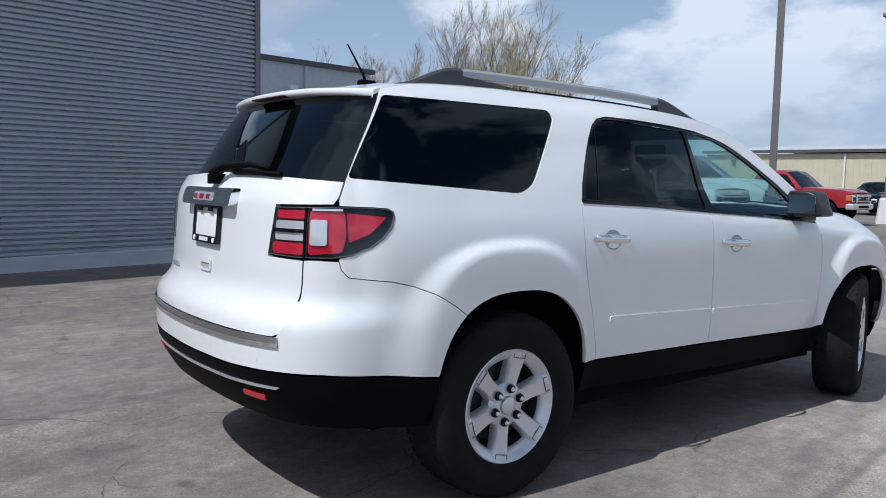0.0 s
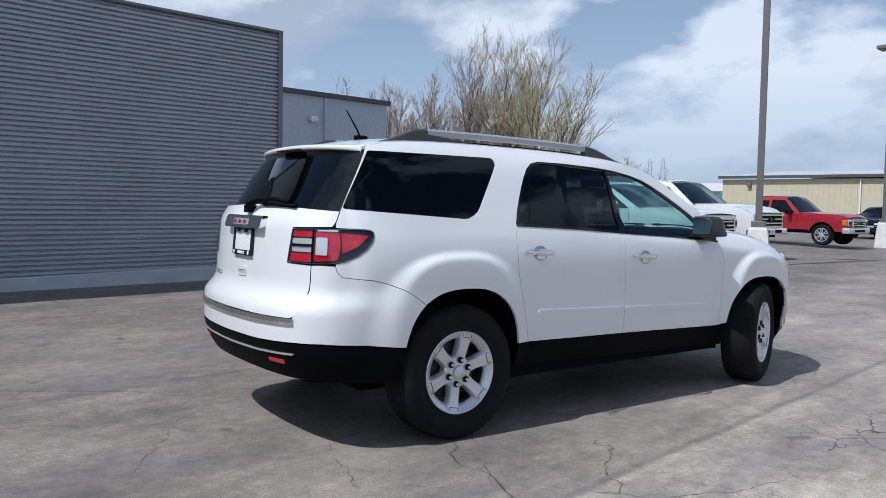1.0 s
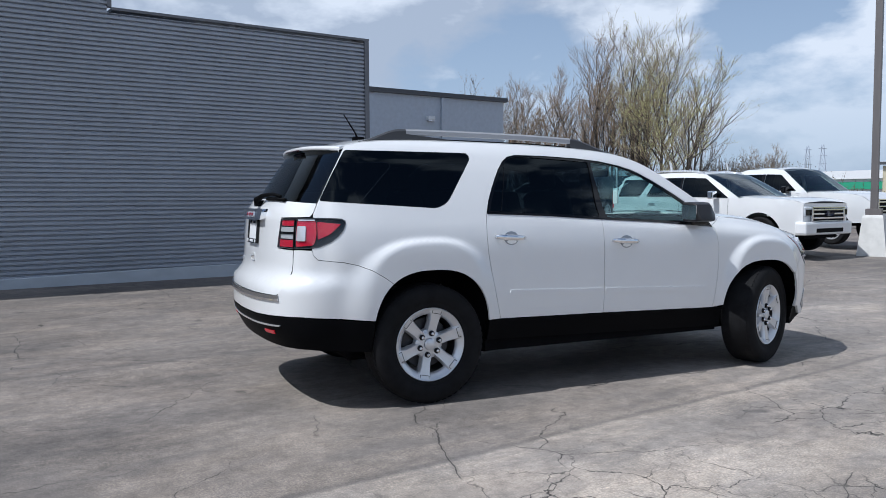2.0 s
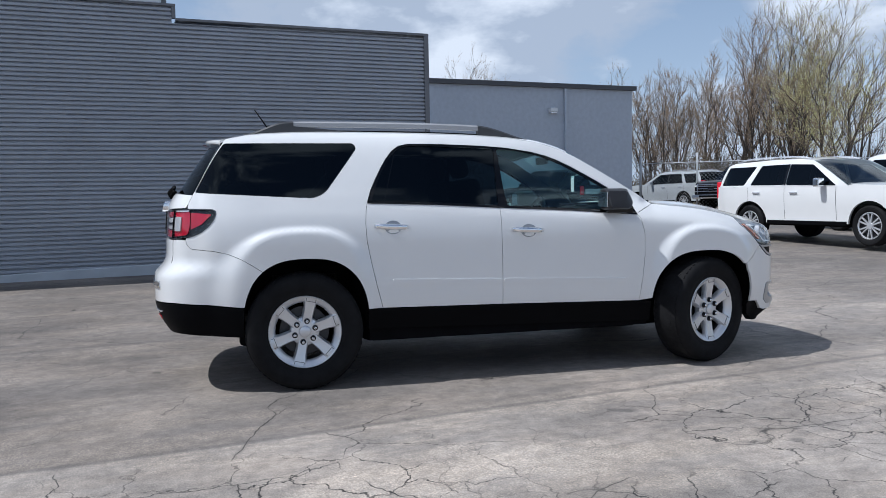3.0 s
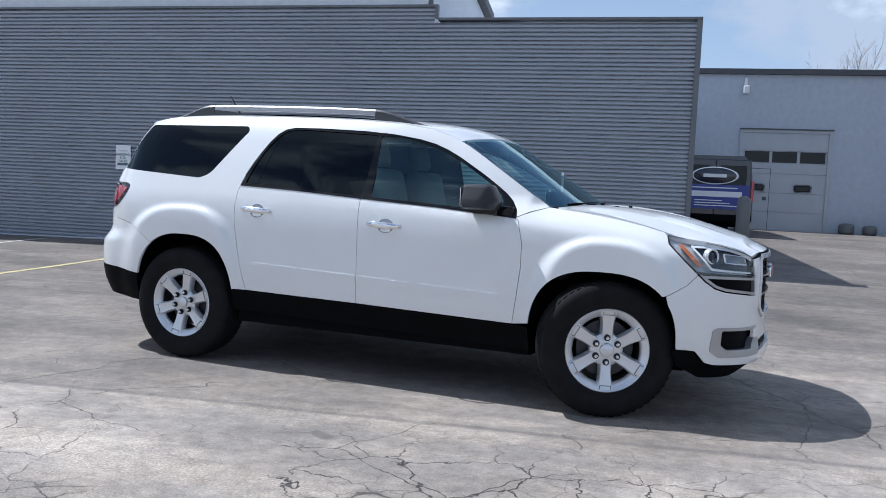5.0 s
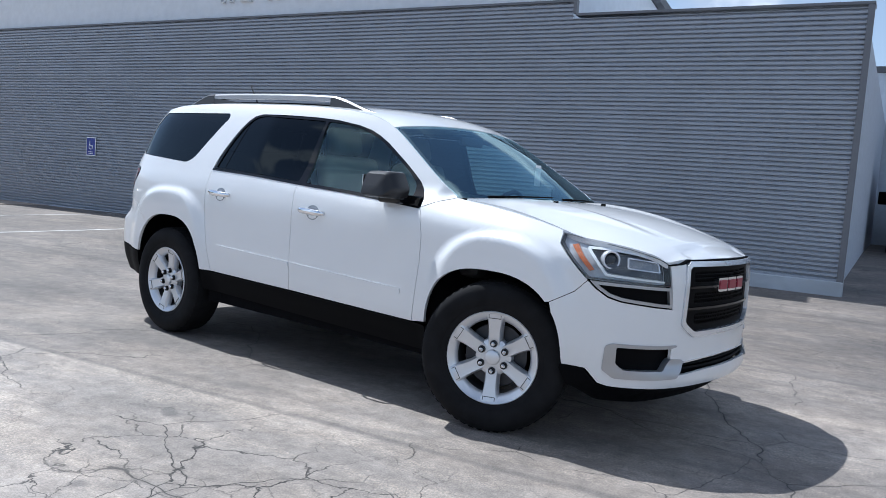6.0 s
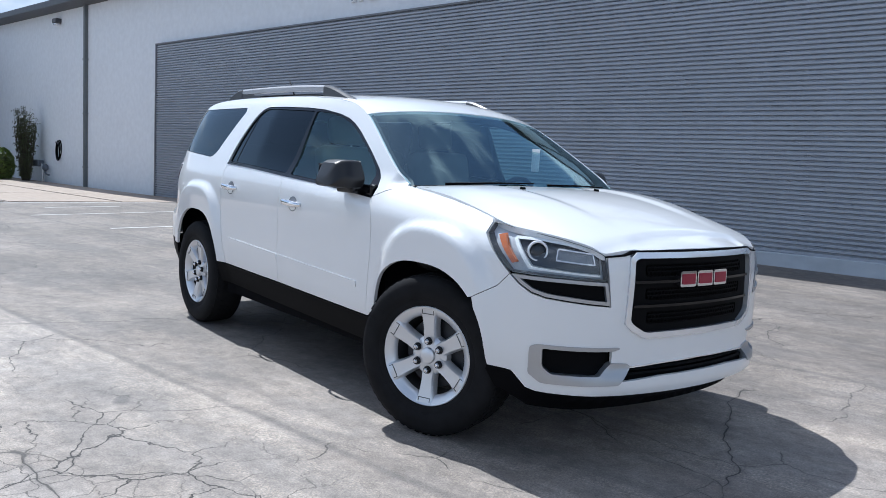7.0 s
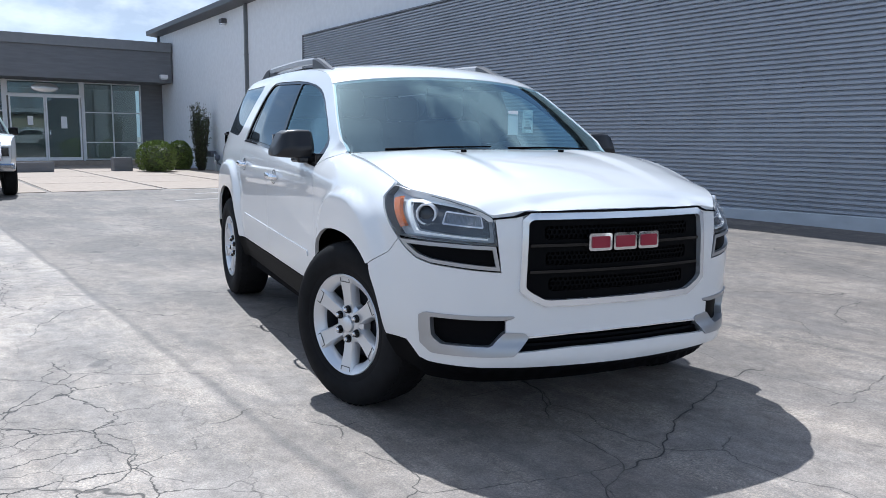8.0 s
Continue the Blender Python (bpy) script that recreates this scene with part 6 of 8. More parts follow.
# roof rails
def rail_at(x):
    """Height of the rail's top over the roof edge, and the roof beneath."""
    p = roof_pt(x, 0.90)
    lift = 0.068 * min(1.0, smooth01((x + 0.36) / 0.30), smooth01((1.72 - x) / 0.42))
    return p, lift


def rail_mesh(x0, x1, w, h, sgn, k=24):
    verts, faces = [], []
    for i in range(k + 1):
        x = x0 + (x1 - x0) * i / k
        p, lift = rail_at(x)
        z1 = p.z + lift
        z0 = max(p.z - 0.01, z1 - h)
        for y, z in ((-w, z0), (-w, z1 - 0.012), (-w * 0.55, z1), (w * 0.55, z1), (w, z1 - 0.012), (w, z0)):
            verts.append((x, sgn * (abs(p.y) + y), z))
    n = 6
    for i in range(k):
        for q in range(n):
            faces.append((i * n + q, i * n + (q + 1) % n, (i + 1) * n + (q + 1) % n, (i + 1) * n + q))
    faces += [tuple(range(n))[::-1], tuple(k * n + q for q in range(n))]
    return verts, faces


for sgn in (-1, 1):
    rv, rf = rail_mesh(-0.02, 1.31, 0.021, 0.040, sgn)
    rail = link_mesh("roof_rail", rv, rf, "rail_silver", suv, False, "grey silver roof rail with black feet")
    for a, b in ((-0.36, -0.02), (1.31, 1.72)):
        rv, rf = rail_mesh(a, b, 0.026, 0.2, sgn, 12)
        link_mesh("rail_foot", rv, rf, "foot_grey", rail, False, "dark grey plastic rail foot")
    lo, lf = rail_mesh(-0.02, 0.32, 0.022, 0.2, sgn, 8)
    lo = [(v[0], v[1], min(v[2], rail_at(v[0])[0].z + 0.035 * (0.34 - v[0]) / 0.36)) for v in lo]
    link_mesh("rail_foot", lo, lf, "foot_grey", rail, False, "dark grey plastic rail foot")
    rv, rf = rail_mesh(0.30, 1.31, 0.010, 0.012, sgn)
    rv = [(v[0], v[1], v[2] - 0.062) for v in rv]
    link_mesh("rail_base", rv, rf, "black_plastic", rail)

# grille
frame_out = shrink(grille, -0.006)
frame_in = rounded(shrink(grille, 0.020), 0.022, 4)
# added dark strip that paints the shaded gap under the hood's edge
seal = P(("f", -0.586, 0.958), ("f", -0.50, 0.966), ("f", -0.474, 0.975), ("f", -0.455, 0.984), ("f", -0.2, 0.987))
hood_gap_low = P(("f", -0.2, 0.978), ("f", -0.440, 0.976), ("f", -0.464, 0.967), ("f", -0.494, 0.960), ("f", -0.584, 0.952))
skin("hood_gap_strip", both_front(seal) + [(2 * S_END - s, z) for s, z in hood_gap_low[::-1]] + hood_gap_low, body, "under", suv, lift=0.004, depth=0.02, gap=0, step=0.02, label="dark strip painted as the gap under the hood's front edge")
gr = skin("grille_frame", frame_out, body, "satin", suv, [frame_in], lift=0.010, depth=0.03, gap=0, step=0.02, label="satin chrome grille surround")
skin("grille_back", shrink(grille, -0.01), body, "under", gr, lift=-0.055, depth=0, gap=0, step=0.06, label="dark grille backing")
inner = rounded(shrink(grille, 0.021), 0.022, 4)


def grille_band(z0, z1, y0=-0.39, y1=0.39):
    return rounded([(s_front(y0), z0), (s_front(y0), z1), (s_front(y1), z1), (s_front(y1), z0)], 0.018, 4)


BANDS = ((0.868, 0.924, 0.37), (0.762, 0.818, 0.365), (0.655, 0.712, 0.35))
skin("grille_panel", inner, body, "black_plastic", gr, [grille_band(z0, z1, -hf, hf) for z0, z1, hf in BANDS], lift=-0.012, depth=0.03, gap=0, step=0.03, label="black grille panel")
for z in (0.846, 0.738):
    skin("grille_bar", rounded([(s_front(-0.435), z - 0.006), (s_front(-0.435), z + 0.006), (s_front(0.435), z + 0.006), (s_front(0.435), z - 0.006)], 0.004, 3), body, "gloss_black", gr, lift=0.002, depth=0.016, gap=0, step=0.03, label="black grille bar")


def honeycomb(z0, z1, half):
    """Rows of six-sided cells as thin ribs set back in a grille band."""
    verts, faces = [], []
    r = (z1 - z0) / 3 / 1.5
    w = r * math.sqrt(3)
    ribs = []
    for row in range(3):
        zc = z0 + r + row * 1.5 * r
        n = int(half * 2 / w)
        for i in range(n + 1):
            yc = -half + w * (i + 0.5 * (row % 2))
            pts = [(yc + r * math.sin(a * math.pi / 3), zc + r * math.cos(a * math.pi / 3)) for a in range(4)]
            ribs += list(zip(pts, pts[1:]))
    t = 0.0032
    for (ya, za), (yb, zb) in ribs:
        d = Vector((yb - ya, zb - za)).normalized()
        nx_, nz_ = -d.y * t, d.x * t
        o = len(verts)
        for yy, zz, q in ((ya, za, 1), (ya, za, -1), (yb, zb, -1), (yb, zb, 1)):
            zz2 = min(max(zz + q * nz_, z0), z1)
            verts.append(body(s_front(yy + q * nx_), zz2, 0.014))
            verts.append(body(s_front(yy + q * nx_), zz2, 0.030))
        faces += [(o, o + 2, o + 4, o + 6), (o, o + 1, o + 3, o + 2), (o + 4, o + 5, o + 7, o + 6)]
    return verts, faces


for z0, z1, hf in BANDS:
    v_, f_ = honeycomb(z0, z1, hf - 0.01)
    link_mesh("grille_mesh", v_, f_, "black_plastic", gr, False, "black honeycomb grille mesh")
# emblem on the grille: three red blocks with silver edges
for y0, y1 in ((-0.187, -0.078), (-0.070, 0.048), (0.056, 0.164)):
    ol = [(s_front(y0), 0.820), (s_front(y0), 0.892), (s_front(y1), 0.892), (s_front(y1), 0.820)]
    eb = skin("emblem_block", rounded(ol, 0.012, 3), body, "chrome", gr, lift=0.020, depth=0.03, gap=0, step=0.04, label="silver edge of the red emblem")
    skin("emblem_face", rounded(shrink(ol, 0.012), 0.006, 3), body, "emblem_red", eb, lift=0.024, depth=0.008, gap=0, step=0.04, label="red emblem face")

# headlamps
lamp_edge = X((3.312, 1.072), (3.320, 1.024), (3.400, 0.941), (3.472, 0.872)) + P(("f", -0.75, 0.863), ("f", -0.568, 0.850)) + [(S_END + a, z) for a, z in ((-0.590, 0.958), (-0.604, 0.967), (-0.640, 0.984), (-0.70, 1.001), (-0.80, 1.021), (-0.90, 1.034), (-1.0, 1.045), (-1.09, 1.058), (-1.16, 1.070))]
drl_edge = X((3.482, 0.862)) + P(("f", -0.75, 0.856), ("f", -0.572, 0.846), ("f", -0.553, 0.744), ("f", -0.65, 0.753)) + X((3.62, 0.773), (3.568, 0.791), (3.52, 0.825))


def S(*rows):
    """Outline rows counted from the nose along the skin."""
    return [(S_END + a, z) for a, z in rows]


C_STRIP = S((-0.675, 0.990), (-0.784, 1.006), (-0.928, 1.017), (-1.040, 1.020), (-1.046, 1.010), (-1.000, 0.960), (-0.938, 0.887), (-0.78, 0.878), (-0.612, 0.867), (-0.612, 0.875), (-0.78, 0.886), (-0.930, 0.899), (-0.988, 0.966), (-1.026, 1.008), (-0.915, 1.006), (-0.780, 0.995), (-0.675, 0.981))
BEZEL = S((-0.66, 0.980), (-0.80, 0.994), (-0.92, 1.004), (-1.028, 1.004), (-0.990, 0.966), (-0.926, 0.903), (-0.78, 0.888), (-0.600, 0.876), (-0.608, 0.955))
for mirrored in (False, True):
    hl = skin("headlamp", lamp_edge, body, "lamp_inner", suv, mirror=mirrored, lift=-0.045, depth=0, gap=-0.01, step=0.03, label="clear headlamp with projector and light strip")
    skin("lamp_rim", lamp_edge, body, "lamp_dark", hl, [shrink(lamp_edge, 0.0045)], mirror=mirrored, lift=-0.003, depth=0.045, gap=0.001, step=0.02)
    skin("light_strip", C_STRIP, body, "strip_white", hl, mirror=mirrored, lift=-0.012, depth=0.014, gap=0, step=0.02, label="silver light strip round the lamp")
    skin("lamp_bezel", BEZEL, body, "lamp_dark", hl, mirror=mirrored, lift=-0.034, depth=0.0, gap=0, step=0.03, label="dark lamp bezel")
    skin("amber_side", S((-1.126, 1.020), (-1.100, 1.028), (-1.052, 0.972), (-0.992, 0.912), (-1.016, 0.906), (-1.068, 0.958)), body, "amber", hl, mirror=mirrored, lift=-0.010, depth=0.02, gap=0, step=0.02, label="amber side marker")
    rim_o = S((-0.812, 0.980), (-0.820, 0.926), (-0.628, 0.913), (-0.640, 0.966))
    skin("reflector_rim", rounded(rim_o, 0.010, 3), body, "clear_refl", hl, [rounded(shrink(rim_o, 0.006), 0.006, 3)], mirror=mirrored, lift=-0.024, depth=0.012, gap=0, step=0.02, label="silver reflector edge")
    skin("reflector_bowl", rounded(shrink(rim_o, 0.006), 0.006, 3), body, "lamp_mid", hl, mirror=mirrored, lift=-0.032, depth=0.0, gap=0, step=0.02, label="grey reflector")
    cpt = body(S_END - 0.912, 0.962, 0.026)
    nrm = Vector((0.74, -0.66, 0.06)).normalized()
    if mirrored:
        cpt.y, nrm.y = -cpt.y, -nrm.y
    q = Vector((0, -1, 0)).rotation_difference(nrm).to_matrix().to_4x4()
    bm = lathe([(0.035, -0.004), (0.037, -0.012), (0.043, -0.013), (0.046, -0.006), (0.047, 0.02)], 28)
    bm.transform(Matrix.Translation(cpt) @ q)
    part("projector", bm, "clear_refl", hl, "round silver projector ring", True)
    bm = lathe([(0.0, -0.008), (0.015, -0.006), (0.028, 0.0), (0.036, 0.008)], 28)
    bm.transform(Matrix.Translation(cpt) @ q)
    part("projector_lens", bm, "lens_dark", hl, "dark glass projector lens", True)
    skin("lamp_cover", shrink(lamp_edge, 0.002), body, "glass_clear", hl, mirror=mirrored, lift=0.0, depth=0, gap=0, step=0.03, label="clear headlamp cover").visible_shadow = False
    dr = skin("lower_lamp", drl_edge, body, "satin_dark", suv, [shrink(drl_edge, 0.017)], mirror=mirrored, lift=0.003, depth=0.03, gap=0.001, step=0.02, label="silver trim under the headlamp")
    skin("lower_lamp_insert", shrink(drl_edge, 0.015), body, "black_plastic", dr, mirror=mirrored, lift=-0.014, depth=0, gap=0, step=0.03, label="black ribbed insert")
    # fog lamp recess in a silver bracket that runs on to the lower grille
    bracket = P(("f", -0.495, 0.558), ("f", -0.81, 0.566), ("f", -0.829, 0.552), ("f", -0.832, 0.430), ("f", -0.797, 0.392), ("f", -0.499, 0.394), ("f", -0.434, 0.466), ("f", -0.445, 0.484), ("f", -0.532, 0.492), ("f", -0.588, 0.434), ("f", -0.765, 0.436), ("f", -0.794, 0.465), ("f", -0.796, 0.548), ("f", -0.534, 0.542), ("f", -0.495, 0.551))
    fg = skin("fog_surround", rounded(bracket, 0.012, 3), body, "satin_dark", suv, mirror=mirrored, lift=0.006, depth=0.04, gap=0, step=0.02, label="silver fog lamp surround")
    skin("fog_insert", shrink(FOG, -0.004), body, "black_plastic", fg, mirror=mirrored, lift=-0.03, depth=0, gap=0, step=0.03, label="black fog lamp insert")
low_full = both_front(LOWER)
lip = P(("f", 0, 0.482), ("f", -0.25, 0.478), ("f", -0.445, 0.472), ("f", -0.432, 0.464), ("f", -0.25, 0.473), ("f", 0, 0.477))
lg = skin("lower_grille", low_full, body, "under", suv, lift=-0.04, depth=0, gap=-0.01, step=0.04, label="dark lower grille opening")
skin("lower_grille_lip", lip[:1] + lip[1:] + [(2 * S_END - s, z) for s, z in lip[::-1][1:-1]], body, "satin", lg, lift=0.004, depth=0.02, gap=0, step=0.03, label="thin silver lip")
for z in (0.436, 0.455):
    skin("lower_slat", [(s_front(-0.46), z - 0.005), (s_front(-0.46), z + 0.005), (s_front(0.46), z + 0.005), (s_front(0.46), z - 0.005)], body, "black_plastic", lg, lift=-0.016, depth=0.02, gap=0, step=0.05)

# cowl, wipers, nozzles
def cowl_pt(x, y, inset=0.0):
    return Vector((x - 0.10 * (y / 0.8)**2 - 0.04, y, 1.195 + 0.012 * (1 - (y / 0.8)**2) - inset))


skin("cowl", [(2.62, -0.78), (2.84, -0.78), (2.84, 0.78), (2.62, 0.78)], cowl_pt, "black_plastic", suv, step=0.08, gap=0, label="black plastic cowl below the windscreen")
for y0, y1 in ((-0.62, -0.05), (0.05, 0.62)):
    def wp(y, dz):
        e = ws_pt(y / -0.80, 1.204 + dz * 0.6)
        return e + Vector((0.010, 0, 0.002))
    v_, f_ = tube([wp(y1, 0.0), wp((y0 + y1) / 2, 0.008), wp(y0, 0.012)], [0.007, 0.005, 0.004], 6)
    link_mesh("wiper", v_, f_, "black_plastic", suv, True, "black windscreen wiper")
for y in (-0.30, 0.28):
    part("washer_nozzle", box(2.90, 2.925, y - 0.012, y + 0.012, hood_pt(2.91, y).z - 0.004, hood_pt(2.91, y).z + 0.012, 0.004), "black_plastic", suv, "small black washer nozzle")

# cabin
cab = part("dashboard", box(2.22, 2.72, -0.74, 0.74, 0.75, 1.145, 0.06), "dash", suv, "dark dashboard")
bm = bmesh.new()
v_, f_ = tube([(0.185 * math.cos(a * math.pi / 12), 0.185 * math.sin(a * math.pi / 12), 0) for a in range(25)], 0.016, 8, False)
sw = link_mesh("steering_wheel", [Matrix.Translation((2.08, 0.38, 1.08)) @ Matrix.Rotation(radians(-65), 4, "Y") @ Vector(v) for v in v_], f_, "dash", suv, True, "black steering wheel")


def car_seat(x, y, m1="interior", wide=0.5):
    seat = part("seat", box(x - 0.27, x + 0.28, y - wide / 2, y + wide / 2, 0.62, 0.80, 0.05), m1, suv, "grey cloth car seat", True)
    part("backrest", box(-0.08, 0.08, y - wide / 2, y + wide / 2, 0, 0.66, 0.05, pose(x - 0.30, 0, 0.76, 0, -14, 0)), m1, seat, "", True)
    part("headrest", box(-0.05, 0.05, y - 0.14, y + 0.14, 0.68, 0.87, 0.04, pose(x - 0.30, 0, 0.76, 0, -14, 0)), m1, seat, "", True)


for sx_, sy_ in ((1.70, 0.38), (1.70, -0.38), (0.82, 0.40), (0.82, -0.40)):
    car_seat(sx_, sy_)
car_seat(0.02, 0.0, "interior", 1.2)
part("cabin_floor", box(-0.7, 2.4, -0.70, 0.70, 0.45, 0.50), "dash", suv)
part("headliner", box(-0.40, 1.60, -0.60, 0.60, 1.655, 1.668), "interior_light", suv, "pale grey headliner")
part("rear_view_mirror", box(2.02, 2.05, -0.12, 0.12, 1.53, 1.59, 0.012), "dash", suv, "black inside mirror")
part("paper_tag", box(2.41, 2.414, 0.235, 0.30, 1.30, 1.44), "sign_white", suv, "white paper tag inside the windscreen")


# ---- parked vehicles ----
def loft_x(sections, faces_close=True):
    """Skin across cross-sections (each a list of points)."""
    verts, faces = [], []
    n = len(sections[0])
    for sct in sections:
        verts += [Vector(p) for p in sct]
    for i in range(len(sections) - 1):
        for k in range(n - 1):
            faces.append((i * n + k, i * n + k + 1, (i + 1) * n + k + 1, (i + 1) * n + k))
    return verts, faces


SIMPLE = {}


def simple_wheel(r, w, parent, x, y, sgn, steer=0.0, rim="alloy"):
    key = (round(r, 3), rim)
    if key not in SIMPLE:
        k = r / 0.395
        tb = lathe([(a * k, b * w / 0.25) for a, b in ((0.0, 0.09), (0.26, 0.10), (0.30, 0.125), (0.36, 0.125), (0.392, 0.09), (0.395, 0.0), (0.392, -0.09), (0.36, -0.125), (0.30, -0.125), (0.262, -0.10), (0.25, -0.08))], 36)
        rb = lathe([(a * k, b) for a, b in ((0.262, -0.105), (0.25, -0.115), (0.24, -0.10), (0.23, -0.03), (0.0, -0.02))], 36)
        sp = bmesh.new()
        for i in range(12):
            bm_box(sp, -0.014 * k, 0.014 * k, -0.105, -0.07, 0.03 * k, 0.245 * k, 0.004, Matrix.Rotation(radians(60 * (i // 2) + (11 if i % 2 else -11)), 4, "Y"))
        lp = lathe([(a * k, b) for a, b in ((0.270, -0.100), (0.262, -0.112), (0.248, -0.114), (0.236, -0.095))], 40)
        hb = lathe([(0, -0.115), (0.06 * k, -0.112), (0.07 * k, -0.07)], 18)
        SIMPLE[key] = [mesh_of("tyre", tb, "tyre"), mesh_of("rim", rb, "alloy_dark"), mesh_of("spokes", sp, rim), mesh_of("hub", hb, rim), mesh_of("rim_lip", lp, rim)]
    ms = SIMPLE[key]
    m = pose(x, y, r, 0, 0, steer + (180 if sgn > 0 else 0))
    t = add_child("wheel", ms[0], parent, m, "black tyre with a bright alloy rim")
    add_child("rim", ms[1], t)
    add_child("spokes", ms[2], t, label="bright alloy spokes")
    add_child("hub", ms[3], t, label="bright hub cap")
    add_child("rim_lip", ms[4], t, label="bright rim lip")


def vehicle(name, m, label, paint, spec, category="car"):
    """A parked vehicle from a side profile. spec: L length, W width, axles (rear, front), r wheel radius, sill z, top profile rows (x, z), belt rows (x, z),
    cabin rows of the upper line, windows as x spans, bed span for pickups, trim colour."""
    root = empty(name, m, label, category)
    W2 = spec["W"] / 2
    top, belt = spec["top"], spec["belt"]
    x0, x1 = spec["x0"], spec["x1"]
    ax, r = spec["axles"], spec["r"]
    sill = spec["sill"]

    def half_w(x, z):
        """Plan taper at the ends, tumblehome above the belt."""
        e = 1 - 0.10 * smooth01((x0 + 0.55 - x) / 0.55)**2 - 0.16 * smooth01((x - x1 + 0.75) / 0.75)**2
        b = curve_at(belt, x)
        if z > b:
            e -= 0.21 * min(1.0, (z - b) / 0.62)**1.1
        else:
            e -= 0.035 * smooth01((b - 0.25 - z) / 0.5) + 0.012 * smooth01((z - b + 0.12) / 0.12)
        return W2 * e

    def side_pt(x, z, inset=0.0):
        return Vector((x, -(half_w(x, z) - inset), z))

    def lower_top(x):
        return curve_at(top, x) if x > spec["cabin"][-1][0] - 0.08 else min(curve_at(belt, x), curve_at(top, x))

    # lower body sides with wheel openings
    def arch_rows(cx):
        return [(cx + (r + 0.09) * math.cos(a), max(sill, r + (r + 0.10) * math.sin(a) * 0.98)) for a in [math.pi * (1 - i / 16) for i in range(17)]]
    ol = [(x0, sill + 0.12), (x0 + 0.10, sill)] + [p for p in arch_rows(ax[0])] + [p for p in arch_rows(ax[1])] + [(x1 - 0.10, sill), (x1, sill + 0.12)]
    xs_up = [x1 - i * (x1 - x0) / 24 for i in range(25)]
    ol += [(x, lower_top(x)) for x in xs_up]
    ol2 = []
    for p in ol:
        if not ol2 or math.hypot(p[0] - ol2[-1][0], p[1] - ol2[-1][1]) > 0.012:
            ol2.append(p)
    ol = ol2
    for mir in (False, True):
        skin("body_side", ol, side_pt, paint, root, mirror=mir, step=0.11, depth=0.05, gap=0)
        gs = spec["windows"]
        # upper cabin side
        cab = spec["cabin"]
        co = [(cab[0][0], curve_at(belt, cab[0][0]))] + cab + [(cab[-1][0], curve_at(belt, cab[-1][0]))] + [(cab[-1][0] + (cab[0][0] - cab[-1][0]) * i / 8, curve_at(belt, cab[-1][0] + (cab[0][0] - cab[-1][0]) * i / 8)) for i in range(1, 8)]
        holes = [rounded(w, 0.04, 3) for w in gs]
        skin("cabin_side", co, side_pt, paint, root, holes, mirror=mir, step=0.12, depth=0.03, gap=0)
        for h in holes:
            skin("side_window", h, side_pt, spec.get("glass", "glass_tint"), root, mirror=mir, step=0.15, depth=0, gap=0, lift=-0.012, label="dark tinted side window")
        if spec.get("black_pillar"):
            wa, wb = gs[-2], gs[-1]
            skin("pillar_trim", [wa[1], wb[0], wb[3], wa[2]], side_pt, "gloss_black", root, mirror=mir, step=0.1, edge_step=0.1, depth=0, gap=0, lift=0.004, label="black window pillar")
        for hx in spec.get("handles", ()):
            hb = box(hx - 0.10, hx + 0.10, -0.03, 0.0, -0.015, 0.015, 0.006)
            p = side_pt(hx, curve_at(belt, hx) - 0.14)
            hb.transform(Matrix.Translation((0, p.y, p.z)))
            if mir:
                hb.transform(Matrix.Diagonal((1, -1, 1, 1)))
                bmesh.ops.recalc_face_normals(hb, faces=hb.faces)
            part("door_handle", hb, spec.get("bright", "chrome"), root, "bright door handle")
        for dx in spec.get("doors", ()):
            b = curve_at(belt, dx)
            skin("door_gap", [(dx - 0.0035, sill + 0.08), (dx + 0.0035, sill + 0.08), (dx + 0.0035, b), (dx - 0.0035, b)], side_pt, "under", root, mirror=mir, step=0.3, edge_step=0.12, depth=0, gap=0, lift=0.004)
        sp_x = (ax[0] + r + 0.12, ax[1] - r - 0.12)
        skin("sill", [(sp_x[0], sill - 0.03), (sp_x[1], sill - 0.03), (sp_x[1], sill + 0.05), (sp_x[0], sill + 0.05)], side_pt, spec.get("sill_mat", "black_plastic"), root, mirror=mir, step=0.2, depth=0.06, gap=0, lift=0.012)

    # top of the body: hood, roof, boot or bed, as strips across
    def strip(name, xa, xb, k, material, zf, label=""):
        secs = []
        for i in range(k + 1):
            x = xa + (xb - xa) * i / k
            z = zf(x)
            hw = half_w(x, z)
            crown = spec.get("crown", 0.04)
            secs.append([Vector((x, -hw + 2 * hw * j / 10, z + crown * (1 - (2 * j / 10 - 1)**2)**0.8)) for j in range(11)])
        v, f = loft_x(secs)
        return link_mesh(name, v, f, material, root, True, label)
    cab = spec["cabin"]
    top_c = lambda x: curve_at(cab, x)
    roof_x = spec["roof"]
    strip("roof", roof_x[0], roof_x[1], 8, spec.get("roof_mat", paint), top_c)
    strip("windscreen", roof_x[1], cab[-1][0], 6, "glass_car", top_c, "windscreen")
    strip("hood", cab[-1][0] - 0.05, x1, 10, paint, lambda x: curve_at(top, x))
    if "bed" in spec:
        b0, b1 = spec["bed"]
        zb = curve_at(belt, b0)
        part("bed_floor", box(b0 + 0.03, b1, -W2 * 0.88, W2 * 0.88, 0.72, 0.76), "black_plastic", root)
